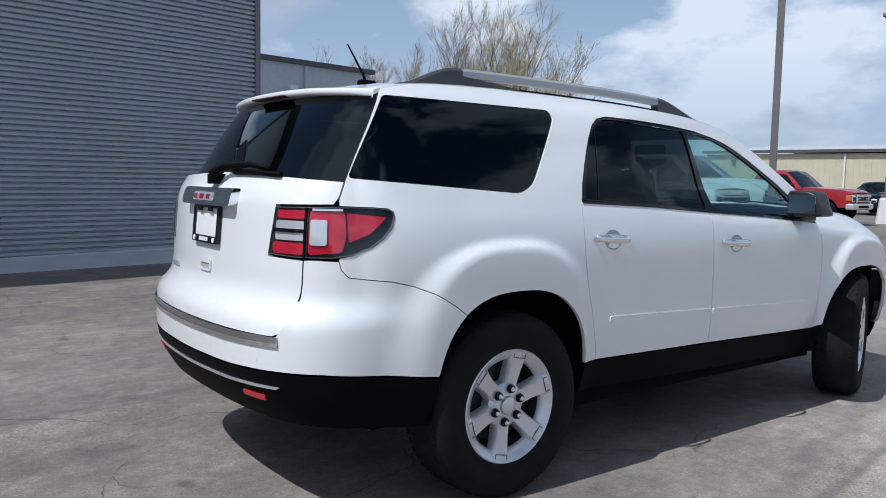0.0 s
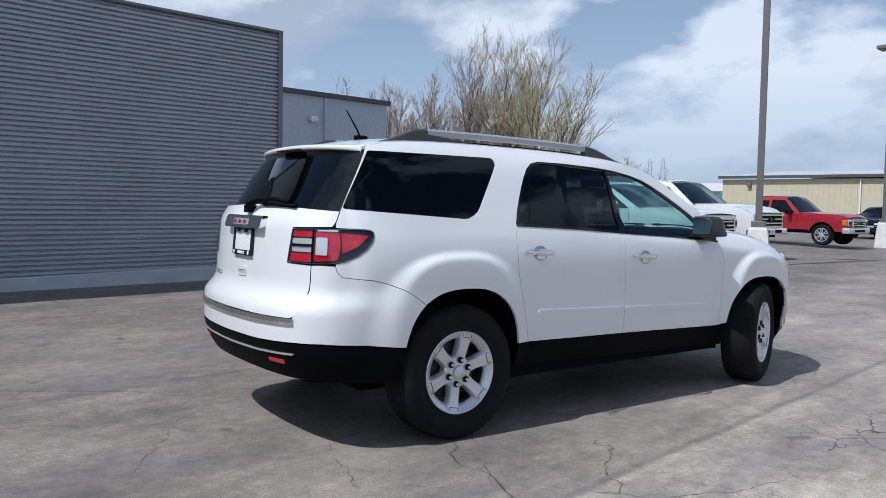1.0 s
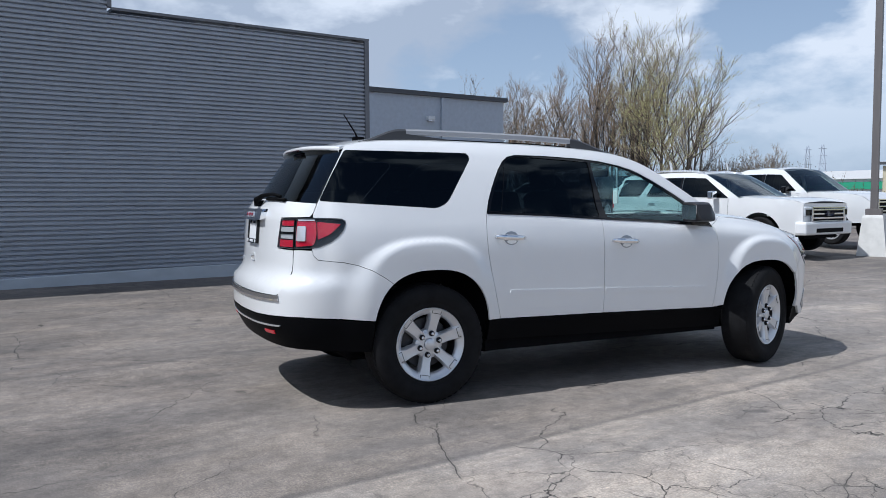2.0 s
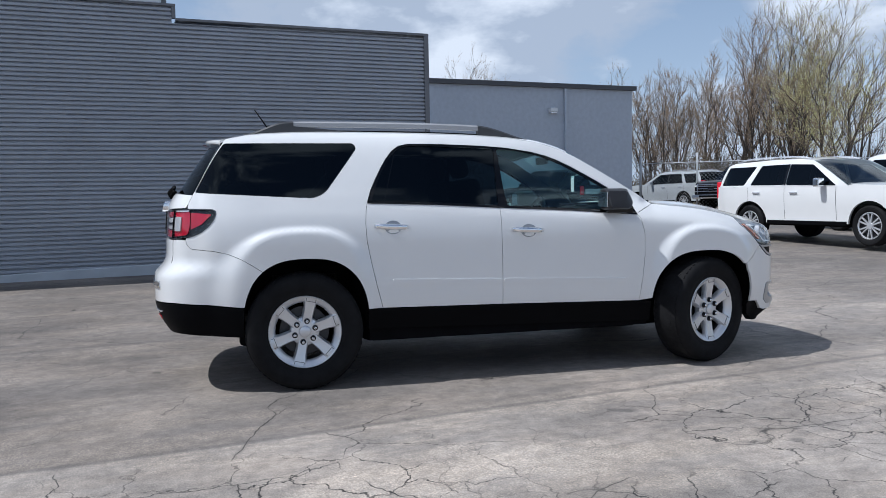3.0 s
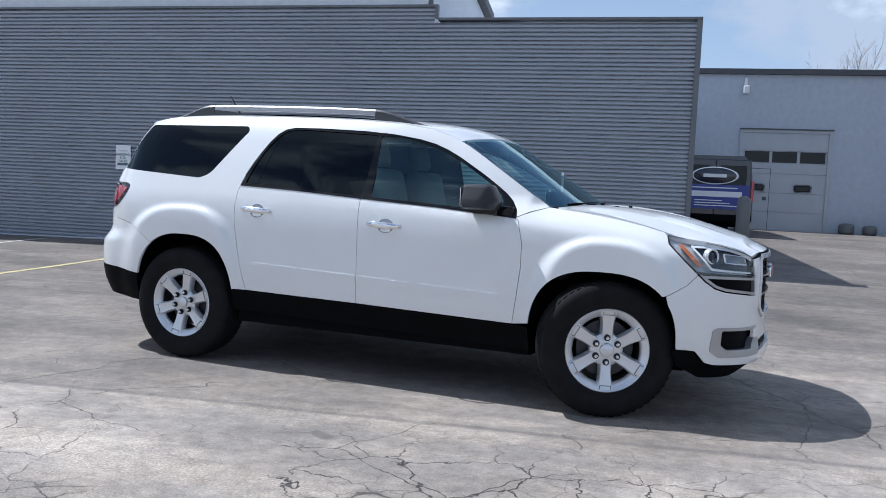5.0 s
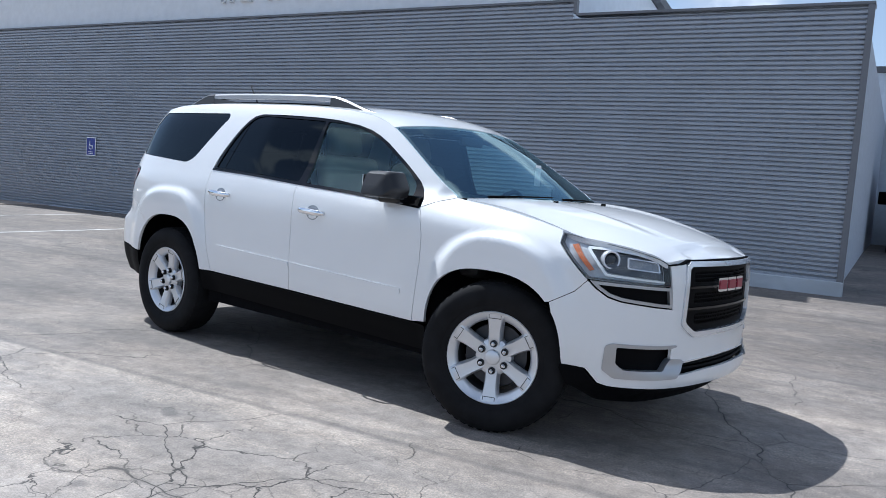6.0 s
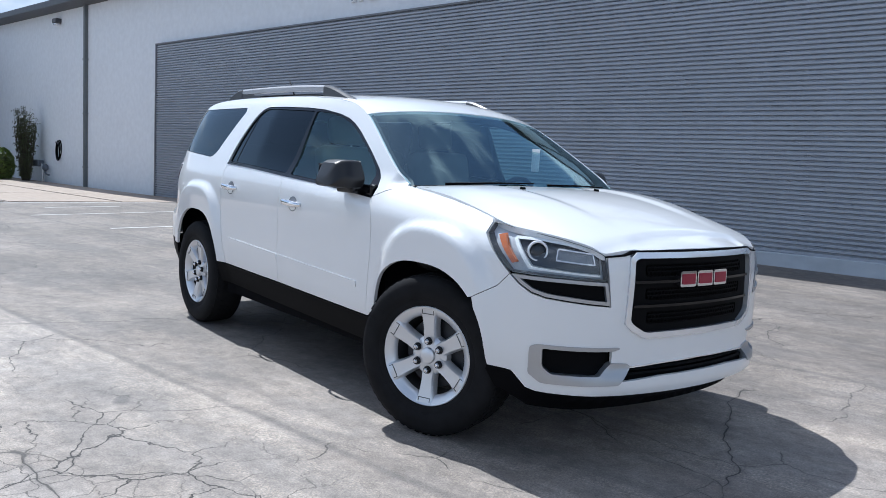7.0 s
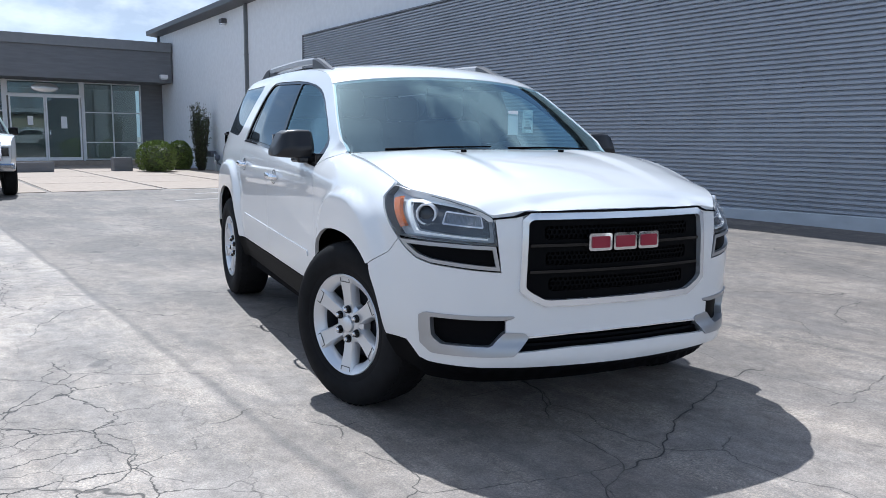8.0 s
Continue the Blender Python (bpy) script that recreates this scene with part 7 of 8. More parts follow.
        for sy in (-1, 1):
            part("bed_rail", box(b0, b1, sy * W2 * 0.94 - 0.045, sy * W2 * 0.94 + 0.045, zb - 0.05, zb + 0.012, 0.01), spec.get("rail_mat", paint), root)
        strip("rear_window", cab[0][0], roof_x[0], 4, "glass_dim", top_c, "dark rear window")
    else:
        strip("rear_window", cab[0][0], roof_x[0], 6, "glass_dim", top_c, "dark rear window")
    # front and back faces
    for nm, xe, sg in (("front_face", x1, 1), ("tailgate", x0, -1)):
        secs = []
        zt = curve_at(top, xe) if sg > 0 else lower_top(xe)
        for i in range(7):
            z = sill + 0.05 + (zt - sill - 0.05) * i / 6
            hw = half_w(xe, z)
            secs.append([Vector((xe + sg * 0.05 * (1 - (2 * j / 8 - 1)**2) * (1 - 0.3 * i / 6), -hw + 2 * hw * j / 8, z)) for j in range(9)])
        v, f = loft_x(secs)
        link_mesh(nm, v, f, paint, root, True)
    for nm, xe, sg, mt in (("front_bumper", x1, 1, spec.get("bumper_mat", paint)), ("rear_bumper", x0, -1, spec.get("bumper_mat", paint))):
        bz0, bz1 = spec["bumper"]
        part(nm, box(xe - 0.16 if sg > 0 else xe - 0.11, xe + 0.11 if sg > 0 else xe + 0.16, -W2 * 0.90, W2 * 0.90, bz0, bz1, 0.05), mt, root)
    # lamps, grille, plate
    gz0, gz1, gw = spec["grille"]
    gp = part("grille", box(x1 + 0.02, x1 + 0.070, -gw, gw, gz0, gz1, 0.02), "black_plastic", root, "dark front grille with bright bars")
    gm = spec.get("grille_mat", "chrome")
    for sy in (-1, 1):
        part("grille_side", box(x1 + 0.045, x1 + 0.080, *sorted((sy * (gw - 0.03), sy * (gw + 0.02))), gz0 - 0.02, gz1 + 0.02, 0.01), gm, gp, "bright grille edge")
    part("grille_badge", box(x1 + 0.080, x1 + 0.092, -0.13, 0.13, (gz0 + gz1) / 2 - 0.05, (gz0 + gz1) / 2 + 0.05, 0.045), spec.get("badge", "navy_paint"), gp, "plain oval badge")
    for i in range(3):
        z = gz0 + (gz1 - gz0) * (i + 0.6) / 3.2
        part("grille_bar", box(x1 + 0.06, x1 + 0.085, -gw * 0.95, gw * 0.95, z - 0.018, z + 0.018, 0.006), gm, gp, "bright grille bar")
    part("grille_edge", box(x1 + 0.05, x1 + 0.080, -gw, gw, gz1 - 0.02, gz1 + 0.012, 0.006), gm, gp, "bright grille edge")
    part("lower_intake", box(x1 + 0.09, x1 + 0.116, -gw * 0.85, gw * 0.85, spec["bumper"][0] + 0.05, spec["bumper"][0] + 0.14, 0.01), "black_plastic", root, "black lower air intake")
    for sy in (-1, 1):
        hz0, hz1, hy0, hy1 = spec["lamp"]
        ya, yb = sorted((sy * hy0, sy * hy1))
        hl = part("headlamp", box(x1 - 0.30, x1 + 0.035, ya, yb, hz0, hz1, 0.03), "lamp_inner", root, "clear headlamp")
        part("lamp_strip", box(x1 + 0.034, x1 + 0.047, ya + 0.015, yb - 0.015, hz1 - 0.055, hz1 - 0.025, 0.006), "strip_white", hl, "bright light strip")
        if spec.get("amber"):
            part("marker_lamp", box(x1 - 0.28, x1 + 0.02, *sorted((sy * (hy1 - 0.02), sy * (hy1 + 0.05))), hz0 + 0.02, hz1 - 0.01, 0.02), "amber", hl, "amber corner marker")
        part("lamp_trim", box(x1 + 0.03, x1 + 0.042, ya + 0.03, yb - 0.03, hz0 + 0.03, hz1 - 0.07, 0.005), "gloss_black", hl)
        tz0, tz1, tw = spec["tail"]
        ya, yb = sorted((sy * W2 * 0.905, sy * (W2 * 0.905 - tw)))
        part("tail_lamp", box(x0 - 0.03, x0 + 0.13, ya, yb, tz0, tz1, 0.025), "red_dim", root, "red tail lamp")
        mx = spec["mirror"]
        mb = curve_at(belt, mx)
        mm = part("door_mirror", box(mx - 0.06, mx + 0.08, *sorted((sy * (W2 + 0.02), sy * (W2 + 0.22))), mb - 0.01, mb + 0.17, 0.03), spec.get("mirror_mat", "gloss_black"), root, "door mirror")
        part("mirror_arm", box(mx - 0.02, mx + 0.04, *sorted((sy * (W2 - 0.10), sy * (W2 + 0.05))), mb + 0.0, mb + 0.04, 0.01), "black_plastic", mm)
        for cx in ax:
            simple_wheel(r, 0.26, root, cx, sy * (W2 - 0.14), sy, spec.get("steer", 0) if cx == ax[1] else 0, spec.get("rim", "alloy"))
    part("underbody", box(x0 + 0.1, x1 - 0.1, -W2 * 0.62, W2 * 0.62, sill - 0.08, sill + 0.35), "under", root, "dark underbody")
    part("cabin_core", box(cab[0][0] + 0.25, cab[-1][0] - 0.45, -W2 * 0.7, W2 * 0.7, sill + 0.3, curve_at(belt, 0.5 * (cab[0][0] + cab[-1][0])) - 0.03), "dash", root, "dark seats and dashboard")
    if "rear_plate" in spec:
        part("rear_plate", box(x0 - 0.125, x0 - 0.11, -0.15, 0.15, *spec["rear_plate"]), "white_metal", root, "pale number plate")
    if "front_plate" in spec:
        part("front_plate", box(x1 + 0.11, x1 + 0.125, -0.15, 0.15, *spec["front_plate"]), "white_metal", root, "pale number plate")
    if "tail_band" in spec:
        part("tailgate_band", box(x0 - 0.085, x0 - 0.02, -W2 * 0.74, W2 * 0.74, *spec["tail_band"], 0.008), "satin", root, "silver tailgate band")
    if spec.get("rails"):
        for sy in (-1, 1):
            pts = [(roof_x[0] + 0.15 + (roof_x[1] - roof_x[0] - 0.3) * i / 8, sy * W2 * 0.70, curve_at(cab, roof_x[0] + 0.15 + (roof_x[1] - roof_x[0] - 0.3) * i / 8) + 0.02 + 0.035 * math.sin(math.pi * i / 8)**0.4) for i in range(9)]
            v, f = tube(pts, 0.018, 6)
            link_mesh("roof_rail", v, f, spec.get("rail_col", "satin"), root, True, "roof rail")
    return root


def at(x, y, yaw, r=0.0):
    return pose(x, y, ground_z(x, y), 0, 0, yaw)


FULL_SUV = dict(W=2.03, x0=-1.12, x1=4.02, axles=(0.0, 3.11), r=0.40, sill=0.42, belt=[(-1.12, 1.22), (1.5, 1.20), (2.6, 1.17), (4.15, 1.08)], top=[(-1.12, 1.24), (2.6, 1.22), (3.3, 1.19), (3.9, 1.13), (4.15, 1.02)],
    cabin=[(-1.05, 1.20), (-0.95, 1.50), (-0.80, 1.71), (-0.6, 1.765), (0.6, 1.80), (1.3, 1.785), (1.65, 1.74), (2.05, 1.53), (2.65, 1.18)], roof=(-0.80, 1.65),
    windows=[[(-0.92, 1.25), (-0.17, 1.245), (0.10, 1.67), (-0.77, 1.665)], [(0.02, 1.245), (0.99, 1.235), (0.99, 1.685), (0.24, 1.68)], [(1.05, 1.235), (2.36, 1.20), (1.66, 1.655), (1.05, 1.685)]],
    doors=(-0.05, 1.02, 2.35), handles=(0.22, 1.28), bumper=(0.42, 0.70), grille=(0.72, 1.0, 0.62), lamp=(0.80, 1.02, 0.60, 0.84), tail=(0.95, 1.35, 0.16), mirror=2.02, rails=True, glass="glass_tint", bright="satin", grille_mat="chrome", mirror_mat="chrome", black_pillar=True)
PICKUP = dict(W=2.03, x0=-1.22, x1=4.60, axles=(0.0, 3.68), r=0.40, sill=0.55, belt=[(-1.22, 1.32), (1.0, 1.32), (3.1, 1.27), (4.6, 1.16)], top=[(-1.22, 1.32), (3.1, 1.31), (3.9, 1.28), (4.4, 1.20), (4.6, 1.06)],
    cabin=[(0.62, 1.32), (0.72, 1.62), (0.84, 1.86), (1.1, 1.93), (1.8, 1.95), (2.2, 1.91), (2.55, 1.66), (3.05, 1.28)], roof=(0.84, 2.2), bed=(-1.2, 0.66),
    windows=[[(0.85, 1.38), (1.62, 1.37), (1.62, 1.80), (0.98, 1.80)], [(1.72, 1.37), (2.72, 1.34), (2.18, 1.78), (1.72, 1.80)]],
    doors=(0.74, 1.67, 2.78), handles=(0.92, 1.86), bumper=(0.54, 0.72), grille=(0.78, 1.12, 0.66), lamp=(0.82, 1.10, 0.64, 0.84), tail=(0.95, 1.30, 0.15), mirror=2.48, bumper_mat="chrome", rear_plate=(0.60, 0.70), black_pillar=True)
COMPACT_PICKUP = dict(W=1.76, x0=-1.05, x1=4.00, axles=(0.0, 3.19), r=0.36, sill=0.48, belt=[(-1.05, 1.08), (1.0, 1.08), (2.6, 1.05), (4.0, 0.98)], top=[(-1.05, 1.08), (2.4, 1.11), (3.4, 1.08), (3.85, 1.03), (4.0, 0.95)],
    cabin=[(0.62, 1.08), (0.65, 1.35), (0.72, 1.60), (0.86, 1.67), (1.5, 1.69), (1.78, 1.66), (1.98, 1.50), (2.42, 1.09)], roof=(0.74, 1.78), bed=(-1.03, 0.64),
    windows=[[(0.78, 1.13), (1.20, 1.13), (1.20, 1.54), (0.86, 1.54)], [(1.30, 1.13), (2.20, 1.11), (1.80, 1.55), (1.30, 1.57)]],
    doors=(1.25, 2.3), handles=(1.45,), bumper=(0.42, 0.62), grille=(0.66, 0.90, 0.45), lamp=(0.68, 0.90, 0.46, 0.72), tail=(0.75, 1.02, 0.12), mirror=2.05, bumper_mat="satin", grille_mat="satin", bright="red_paint", glass="glass_tint", amber=True)
SEDAN = dict(W=1.80, x0=-1.0, x1=3.62, axles=(0.0, 2.70), r=0.33, sill=0.30, belt=[(-1.0, 0.98), (1.0, 0.95), (2.2, 0.92), (3.62, 0.76)], top=[(-1.0, 1.0), (2.2, 0.95), (2.9, 0.90), (3.4, 0.82), (3.62, 0.70)],
    cabin=[(-0.75, 0.98), (-0.3, 1.25), (0.1, 1.40), (0.6, 1.45), (1.0, 1.45), (1.3, 1.40), (1.7, 1.20), (2.3, 0.93)], roof=(0.1, 1.3),
    windows=[[(-0.35, 1.02), (0.62, 1.01), (0.62, 1.36), (0.15, 1.34)], [(0.70, 1.01), (1.85, 0.98), (1.30, 1.33), (0.70, 1.36)]],
    doors=(0.66, 1.9), handles=(0.05, 0.9), bumper=(0.28, 0.52), grille=(0.42, 0.60, 0.5), lamp=(0.56, 0.72, 0.50, 0.74), tail=(0.75, 0.95, 0.25), mirror=1.6, grille_mat="satin", bright="black_paint")


vehicle("suv", at(-11.12, 15.75, 1), "white full-size SUV with chrome grille parked on asphalt", "white_paint", dict(FULL_SUV))
vehicle("pickup_truck", at(-12.25, 19.8, -2), "white full-size crew-cab pickup with chrome grille", "white_paint", dict(PICKUP, front_plate=(0.56, 0.68), glass="glass_tint"), "truck")
vehicle("pickup_truck", at(-12.35, 28.9, -6), "red compact extended-cab pickup truck", "red_paint", dict(COMPACT_PICKUP), "truck")
vehicle("pickup_truck", at(-20.5, 16.1, 185.5) @ Matrix.Diagonal((0.87, 0.87, 0.87, 1.0)), "black crew-cab pickup with silver tailgate band", "black_paint", dict(PICKUP, tail_band=(0.98, 1.18)), "truck")
vehicle("pickup_truck", at(-24.5, 28.65, -75), "black pickup with a chrome grille parked behind the fence", "black_paint", dict(PICKUP), "truck")
vehicle("suv", at(-27.0, 26.6, 186), "silver mid-size SUV parked behind a chain-link fence", "silver_paint", dict(FULL_SUV, W=2.0, mirror_mat="silver_paint"))
vehicle("sedan", at(-10.8, 41.2, -95), "black sedan parked facing the lot", "black_paint", dict(SEDAN))
vehicle("pickup_truck", at(-0.85, -14.45, 90), "white full-size pickup with chrome grille near the entrance", "white_paint", dict(PICKUP), "truck")


# ---- trees and shrubs ----
WIND = Vector((0.25, 0.55, 0.0))


def bare_tree(name, x, y, height, seed, crown_w, bud="bud", lean=0.0, density=1.0, label="", fork=0.14):
    """A spring tree: dark tapered trunk and limbs, long fine twigs swept by the wind, a haze of tiny buds."""
    rng = random.Random(seed)
    root = empty(name, pose(x, y, ground_z(x, y)), label or "tall tree in early spring with bare dark limbs and pale buds", "tree")
    wood_v, wood_f, twig_v, twig_f, bud_v, bud_f = [], [], [], [], [], []

    def put(dst_v, dst_f, v, f):
        o = len(dst_v)
        dst_v.extend(v)
        dst_f.extend([tuple(i + o for i in q) for q in f])

    def way(p, d, length, k, wob, up, wind):
        pts, q, dd = [p], p.copy(), d.normalized()
        for i in range(k):
            dd = (dd + Vector((rng.gauss(0, wob), rng.gauss(0, wob), up + rng.gauss(0, wob * 0.5))) + WIND * wind).normalized()
            q = q + dd * (length / k)
            pts.append(q.copy())
        return pts

    def kid(pts, t, spread_, az):
        k = len(pts) - 1
        i = min(int(t * k), k - 1)
        c = pts[i].lerp(pts[i + 1], t * k - i)
        base = (pts[i + 1] - pts[i]).normalized()
        side = Vector((math.cos(az), math.sin(az), 0.0))
        side = (side - base * side.dot(base)).normalized()
        return c, (base + side * spread_).normalized()

    def twig(p, d, length):
        pts = way(p, d, length, 3, 0.08, 0.08, 0.06)
        w = d.orthogonal().normalized() * 0.0055
        o = len(twig_v)
        twig_v.extend([pts[0] - w, pts[0] + w, pts[1] - w * 0.8, pts[1] + w * 0.8, pts[2] - w * 0.6, pts[2] + w * 0.6, pts[3]])
        twig_f.extend([(o, o + 1, o + 3, o + 2), (o + 2, o + 3, o + 5, o + 4), (o + 4, o + 5, o + 6)])
        for j in range(rng.choice((2, 3, 4))):
            c = pts[rng.choice((1, 2, 3))] + Vector((rng.gauss(0, 0.02), rng.gauss(0, 0.02), rng.gauss(0, 0.02)))
            a = Vector((rng.gauss(0, 1), rng.gauss(0, 1), rng.gauss(0, 1))).normalized()
            b = a.orthogonal().normalized()
            s = rng.uniform(0.016, 0.036) if bud == "bud" else rng.uniform(0.012, 0.028)
            o = len(bud_v)
            bud_v.extend([c - a * s, c + b * s * 0.5, c + a * s, c - b * s * 0.5])
            bud_f.append((o, o + 1, o + 2, o + 3))

    r0 = height * 0.0145
    base = way(Vector((0, 0, -0.2)), Vector((lean, 0.5 * lean, 1)), height * fork, 3, 0.04, 0.05, 0.0)
    put(wood_v, wood_f, *tube(base, [r0 * (1.25 - 0.10 * i) for i in range(4)], 8, False))
    az = rng.uniform(0, 6.28)
    stems = rng.choice((2, 3, 3)) if crown_w > 0.6 else 2
    for st in range(stems):
        az += 6.28 / stems + rng.uniform(-0.5, 0.5)
        open_ = (0.10 if st == 0 else rng.uniform(0.30, 0.50)) * crown_w
        d0 = Vector((open_ * math.cos(az) + lean, open_ * math.sin(az), 1)).normalized()
        hs = height * (0.86 if st == 0 else rng.uniform(0.58, 0.78)) - height * fork * 0.9
        stem = way(base[-1] - Vector((0, 0, 0.05)), d0, hs, 8, 0.05, 0.10, 0.006)
        rs = r0 * (0.86 if st == 0 else rng.uniform(0.55, 0.72))
        put(wood_v, wood_f, *tube(stem, [rs * (1 - 0.92 * (i / 8)**0.85) for i in range(9)], 7, False))
        n1 = 9 if st == 0 else 7
        a1 = rng.uniform(0, 6.28)
        for i in range(n1):
            t = 0.12 + 0.83 * (i / (n1 - 1))**0.9
            a1 += 2.4 + rng.uniform(-0.4, 0.4)
            c, d = kid(stem, t, rng.uniform(0.55, 1.05) * (0.6 + 0.4 * crown_w) * (1.15 - 0.45 * t), a1)
            l1 = hs * (0.50 - 0.20 * t) * rng.uniform(0.8, 1.2)
            limb = way(c, d, l1, 6, 0.09, 0.13, 0.02)
            r1 = max(0.022, rs * 0.60 * (1.02 - 0.75 * t))
            put(wood_v, wood_f, *tube(limb, [r1 * (1 - 0.85 * k / 6) for k in range(7)], 5, False))
            for j in range(7):
                c2, d2 = kid(limb, 0.18 + 0.80 * j / 6, rng.uniform(0.4, 0.8), rng.uniform(0, 6.28))
                l2 = l1 * rng.uniform(0.34, 0.56)
                br = way(c2, d2, l2, 4, 0.08, 0.10, 0.04)
                put(wood_v, wood_f, *tube(br, [max(0.008, r1 * 0.52 * (1 - 0.75 * k / 4)) for k in range(5)], 3, False))
                for m in range(int(5.5 * density + 0.5)):
                    c3, d3 = kid(br, rng.uniform(0.12, 1.0), rng.uniform(0.3, 0.7), rng.uniform(0, 6.28))
                    l3 = min(1.5, l2 * rng.uniform(0.55, 0.95))
                    twig(c3, d3, l3)
                    for u in range(2):
                        twig(c3 + d3 * l3 * rng.uniform(0.2, 0.7), (d3 + Vector((rng.gauss(0, 0.3), rng.gauss(0, 0.3), rng.gauss(0.2, 0.2)))).normalized(), l3 * rng.uniform(0.4, 0.7))
    link_mesh("trunk", wood_v, wood_f, "bark", root, True, "dark grey-brown trunk and limbs")
    link_mesh("crown", twig_v, twig_f, "twig", root, False, "fine bare twigs")
    link_mesh("foliage", bud_v, bud_f, bud, root, False, "haze of small spring buds")
    return root


TREES = ((-30.5, 38.0, 10.6, 1.25, "bud", 1.2, 0.05), (-27.4, 36.0, 8.4, 1.3, "bud", 0.9, 0.06), (-33.6, 39.6, 11.0, 0.9, "bud", 1.0, -0.04), (-35.4, 40.6, 10.6, 0.7, "bud", 0.9, 0.03), (-37.8, 40.2, 10.6, 0.75, "bud_brown", 0.9, -0.05),
         (-40.2, 41.2, 12.0, 0.8, "bud_brown", 1.0, -0.03), (-42.6, 40.2, 9.8, 0.85, "bud_brown", 1.1, 0.04), (-44.8, 39.6, 9.4, 0.9, "bud_brown", 1.2, -0.03), (-47.0, 38.4, 9.0, 0.85, "bud_brown", 1.1, 0.0))
for i, (tx, ty, th, cw, bd, dn, ln) in enumerate(TREES):
    bare_tree("tree", tx, ty, th, 40 + i, cw, bd, ln, dn)
for i, (tx, ty, th, cw) in enumerate(((-60.0, 30.5, 11.9, 1.0), (-66.0, 22.0, 13.0, 1.0), (-62.0, 32.5, 11.2, 0.9))):
    bare_tree("tree", tx, ty, th, 70 + i, cw, "bud_brown", 0.0, 0.5, "bare tree standing behind the workshop roof")
for i, (tx, ty, th, cw) in enumerate(((-76.8, 114.6, 8.4, 1.2), (-73.6, 116.6, 8.8, 1.2), (-22.0, 122.0, 10.5, 1.2), (-15.0, 124.0, 9.5, 1.2))):
    bare_tree("tree", tx, ty, th, 90 + i, cw, "bud_brown", 0.0, 1.0, "distant rounded tree in early spring")


def thicket(name, line, w, h, n, seed, label, material="brush", leaf=1.0):
    """Dry undergrowth along a line: many fine leaning stems and dead leaves."""
    rng = random.Random(seed)
    verts, faces = [], []
    for i in range(n):
        t = rng.random()
        x = line[0][0] + (line[1][0] - line[0][0]) * t + rng.gauss(0, w)
        y = line[0][1] + (line[1][1] - line[0][1]) * t + rng.gauss(0, w)
        z = ground_z(x, y)
        hh = h * rng.uniform(0.35, 1.0) * (0.7 + 0.3 * math.sin(t * 19 + seed))
        top = Vector((x + rng.gauss(0, 0.5), y + rng.gauss(0, 0.5), z + hh))
        v, f = tube([(x, y, z - 0.05), ((x + top.x) / 2 + rng.gauss(0, 0.12), (y + top.y) / 2, z + hh * 0.55), top], [0.03, 0.018, 0.006], 3, False)
        o = len(verts)
        verts += v
        faces += [tuple(a + o for a in q) for q in f]
        for j in range(12):
            c = Vector((x, y, z)).lerp(top, rng.uniform(0.15, 1.0)) + Vector((rng.gauss(0, 0.3), rng.gauss(0, 0.3), rng.gauss(0, 0.2)))
            a = Vector((rng.gauss(0, 1), rng.gauss(0, 1), rng.gauss(0, 1))).normalized()
            b = a.orthogonal().normalized()
            s = rng.uniform(0.04, 0.10) * leaf
            o = len(verts)
            verts += [c - a * s, c + b * s * 0.6, c + a * s, c - b * s * 0.6]
            faces.append((o, o + 1, o + 2, o + 3))
    tagged(link_mesh(name, verts, faces, material), label, "undergrowth", kind="stuff")


thicket("undergrowth", ((-54, 31), (-24, 47)), 1.3, 3.7, 8500, 5, "dry brown undergrowth below the trees", leaf=0.55)
thicket("undergrowth_green", ((-50, 31.5), (-24, 45)), 0.8, 2.8, 700, 6, "budding yellow-green undergrowth below the trees", "brush_green", 0.6)
for i in range(8):
    bare_tree("tree", -53.0 + i * 3.3, 35.6 + i * 0.55 + (i % 3) * 0.9, 7.2 + (i * 7 % 4) * 0.7, 120 + i, 0.65, "bud_brown", 0.03 * (i % 3 - 1), 0.6, "slender bare tree in the thicket behind the fence", 0.12)


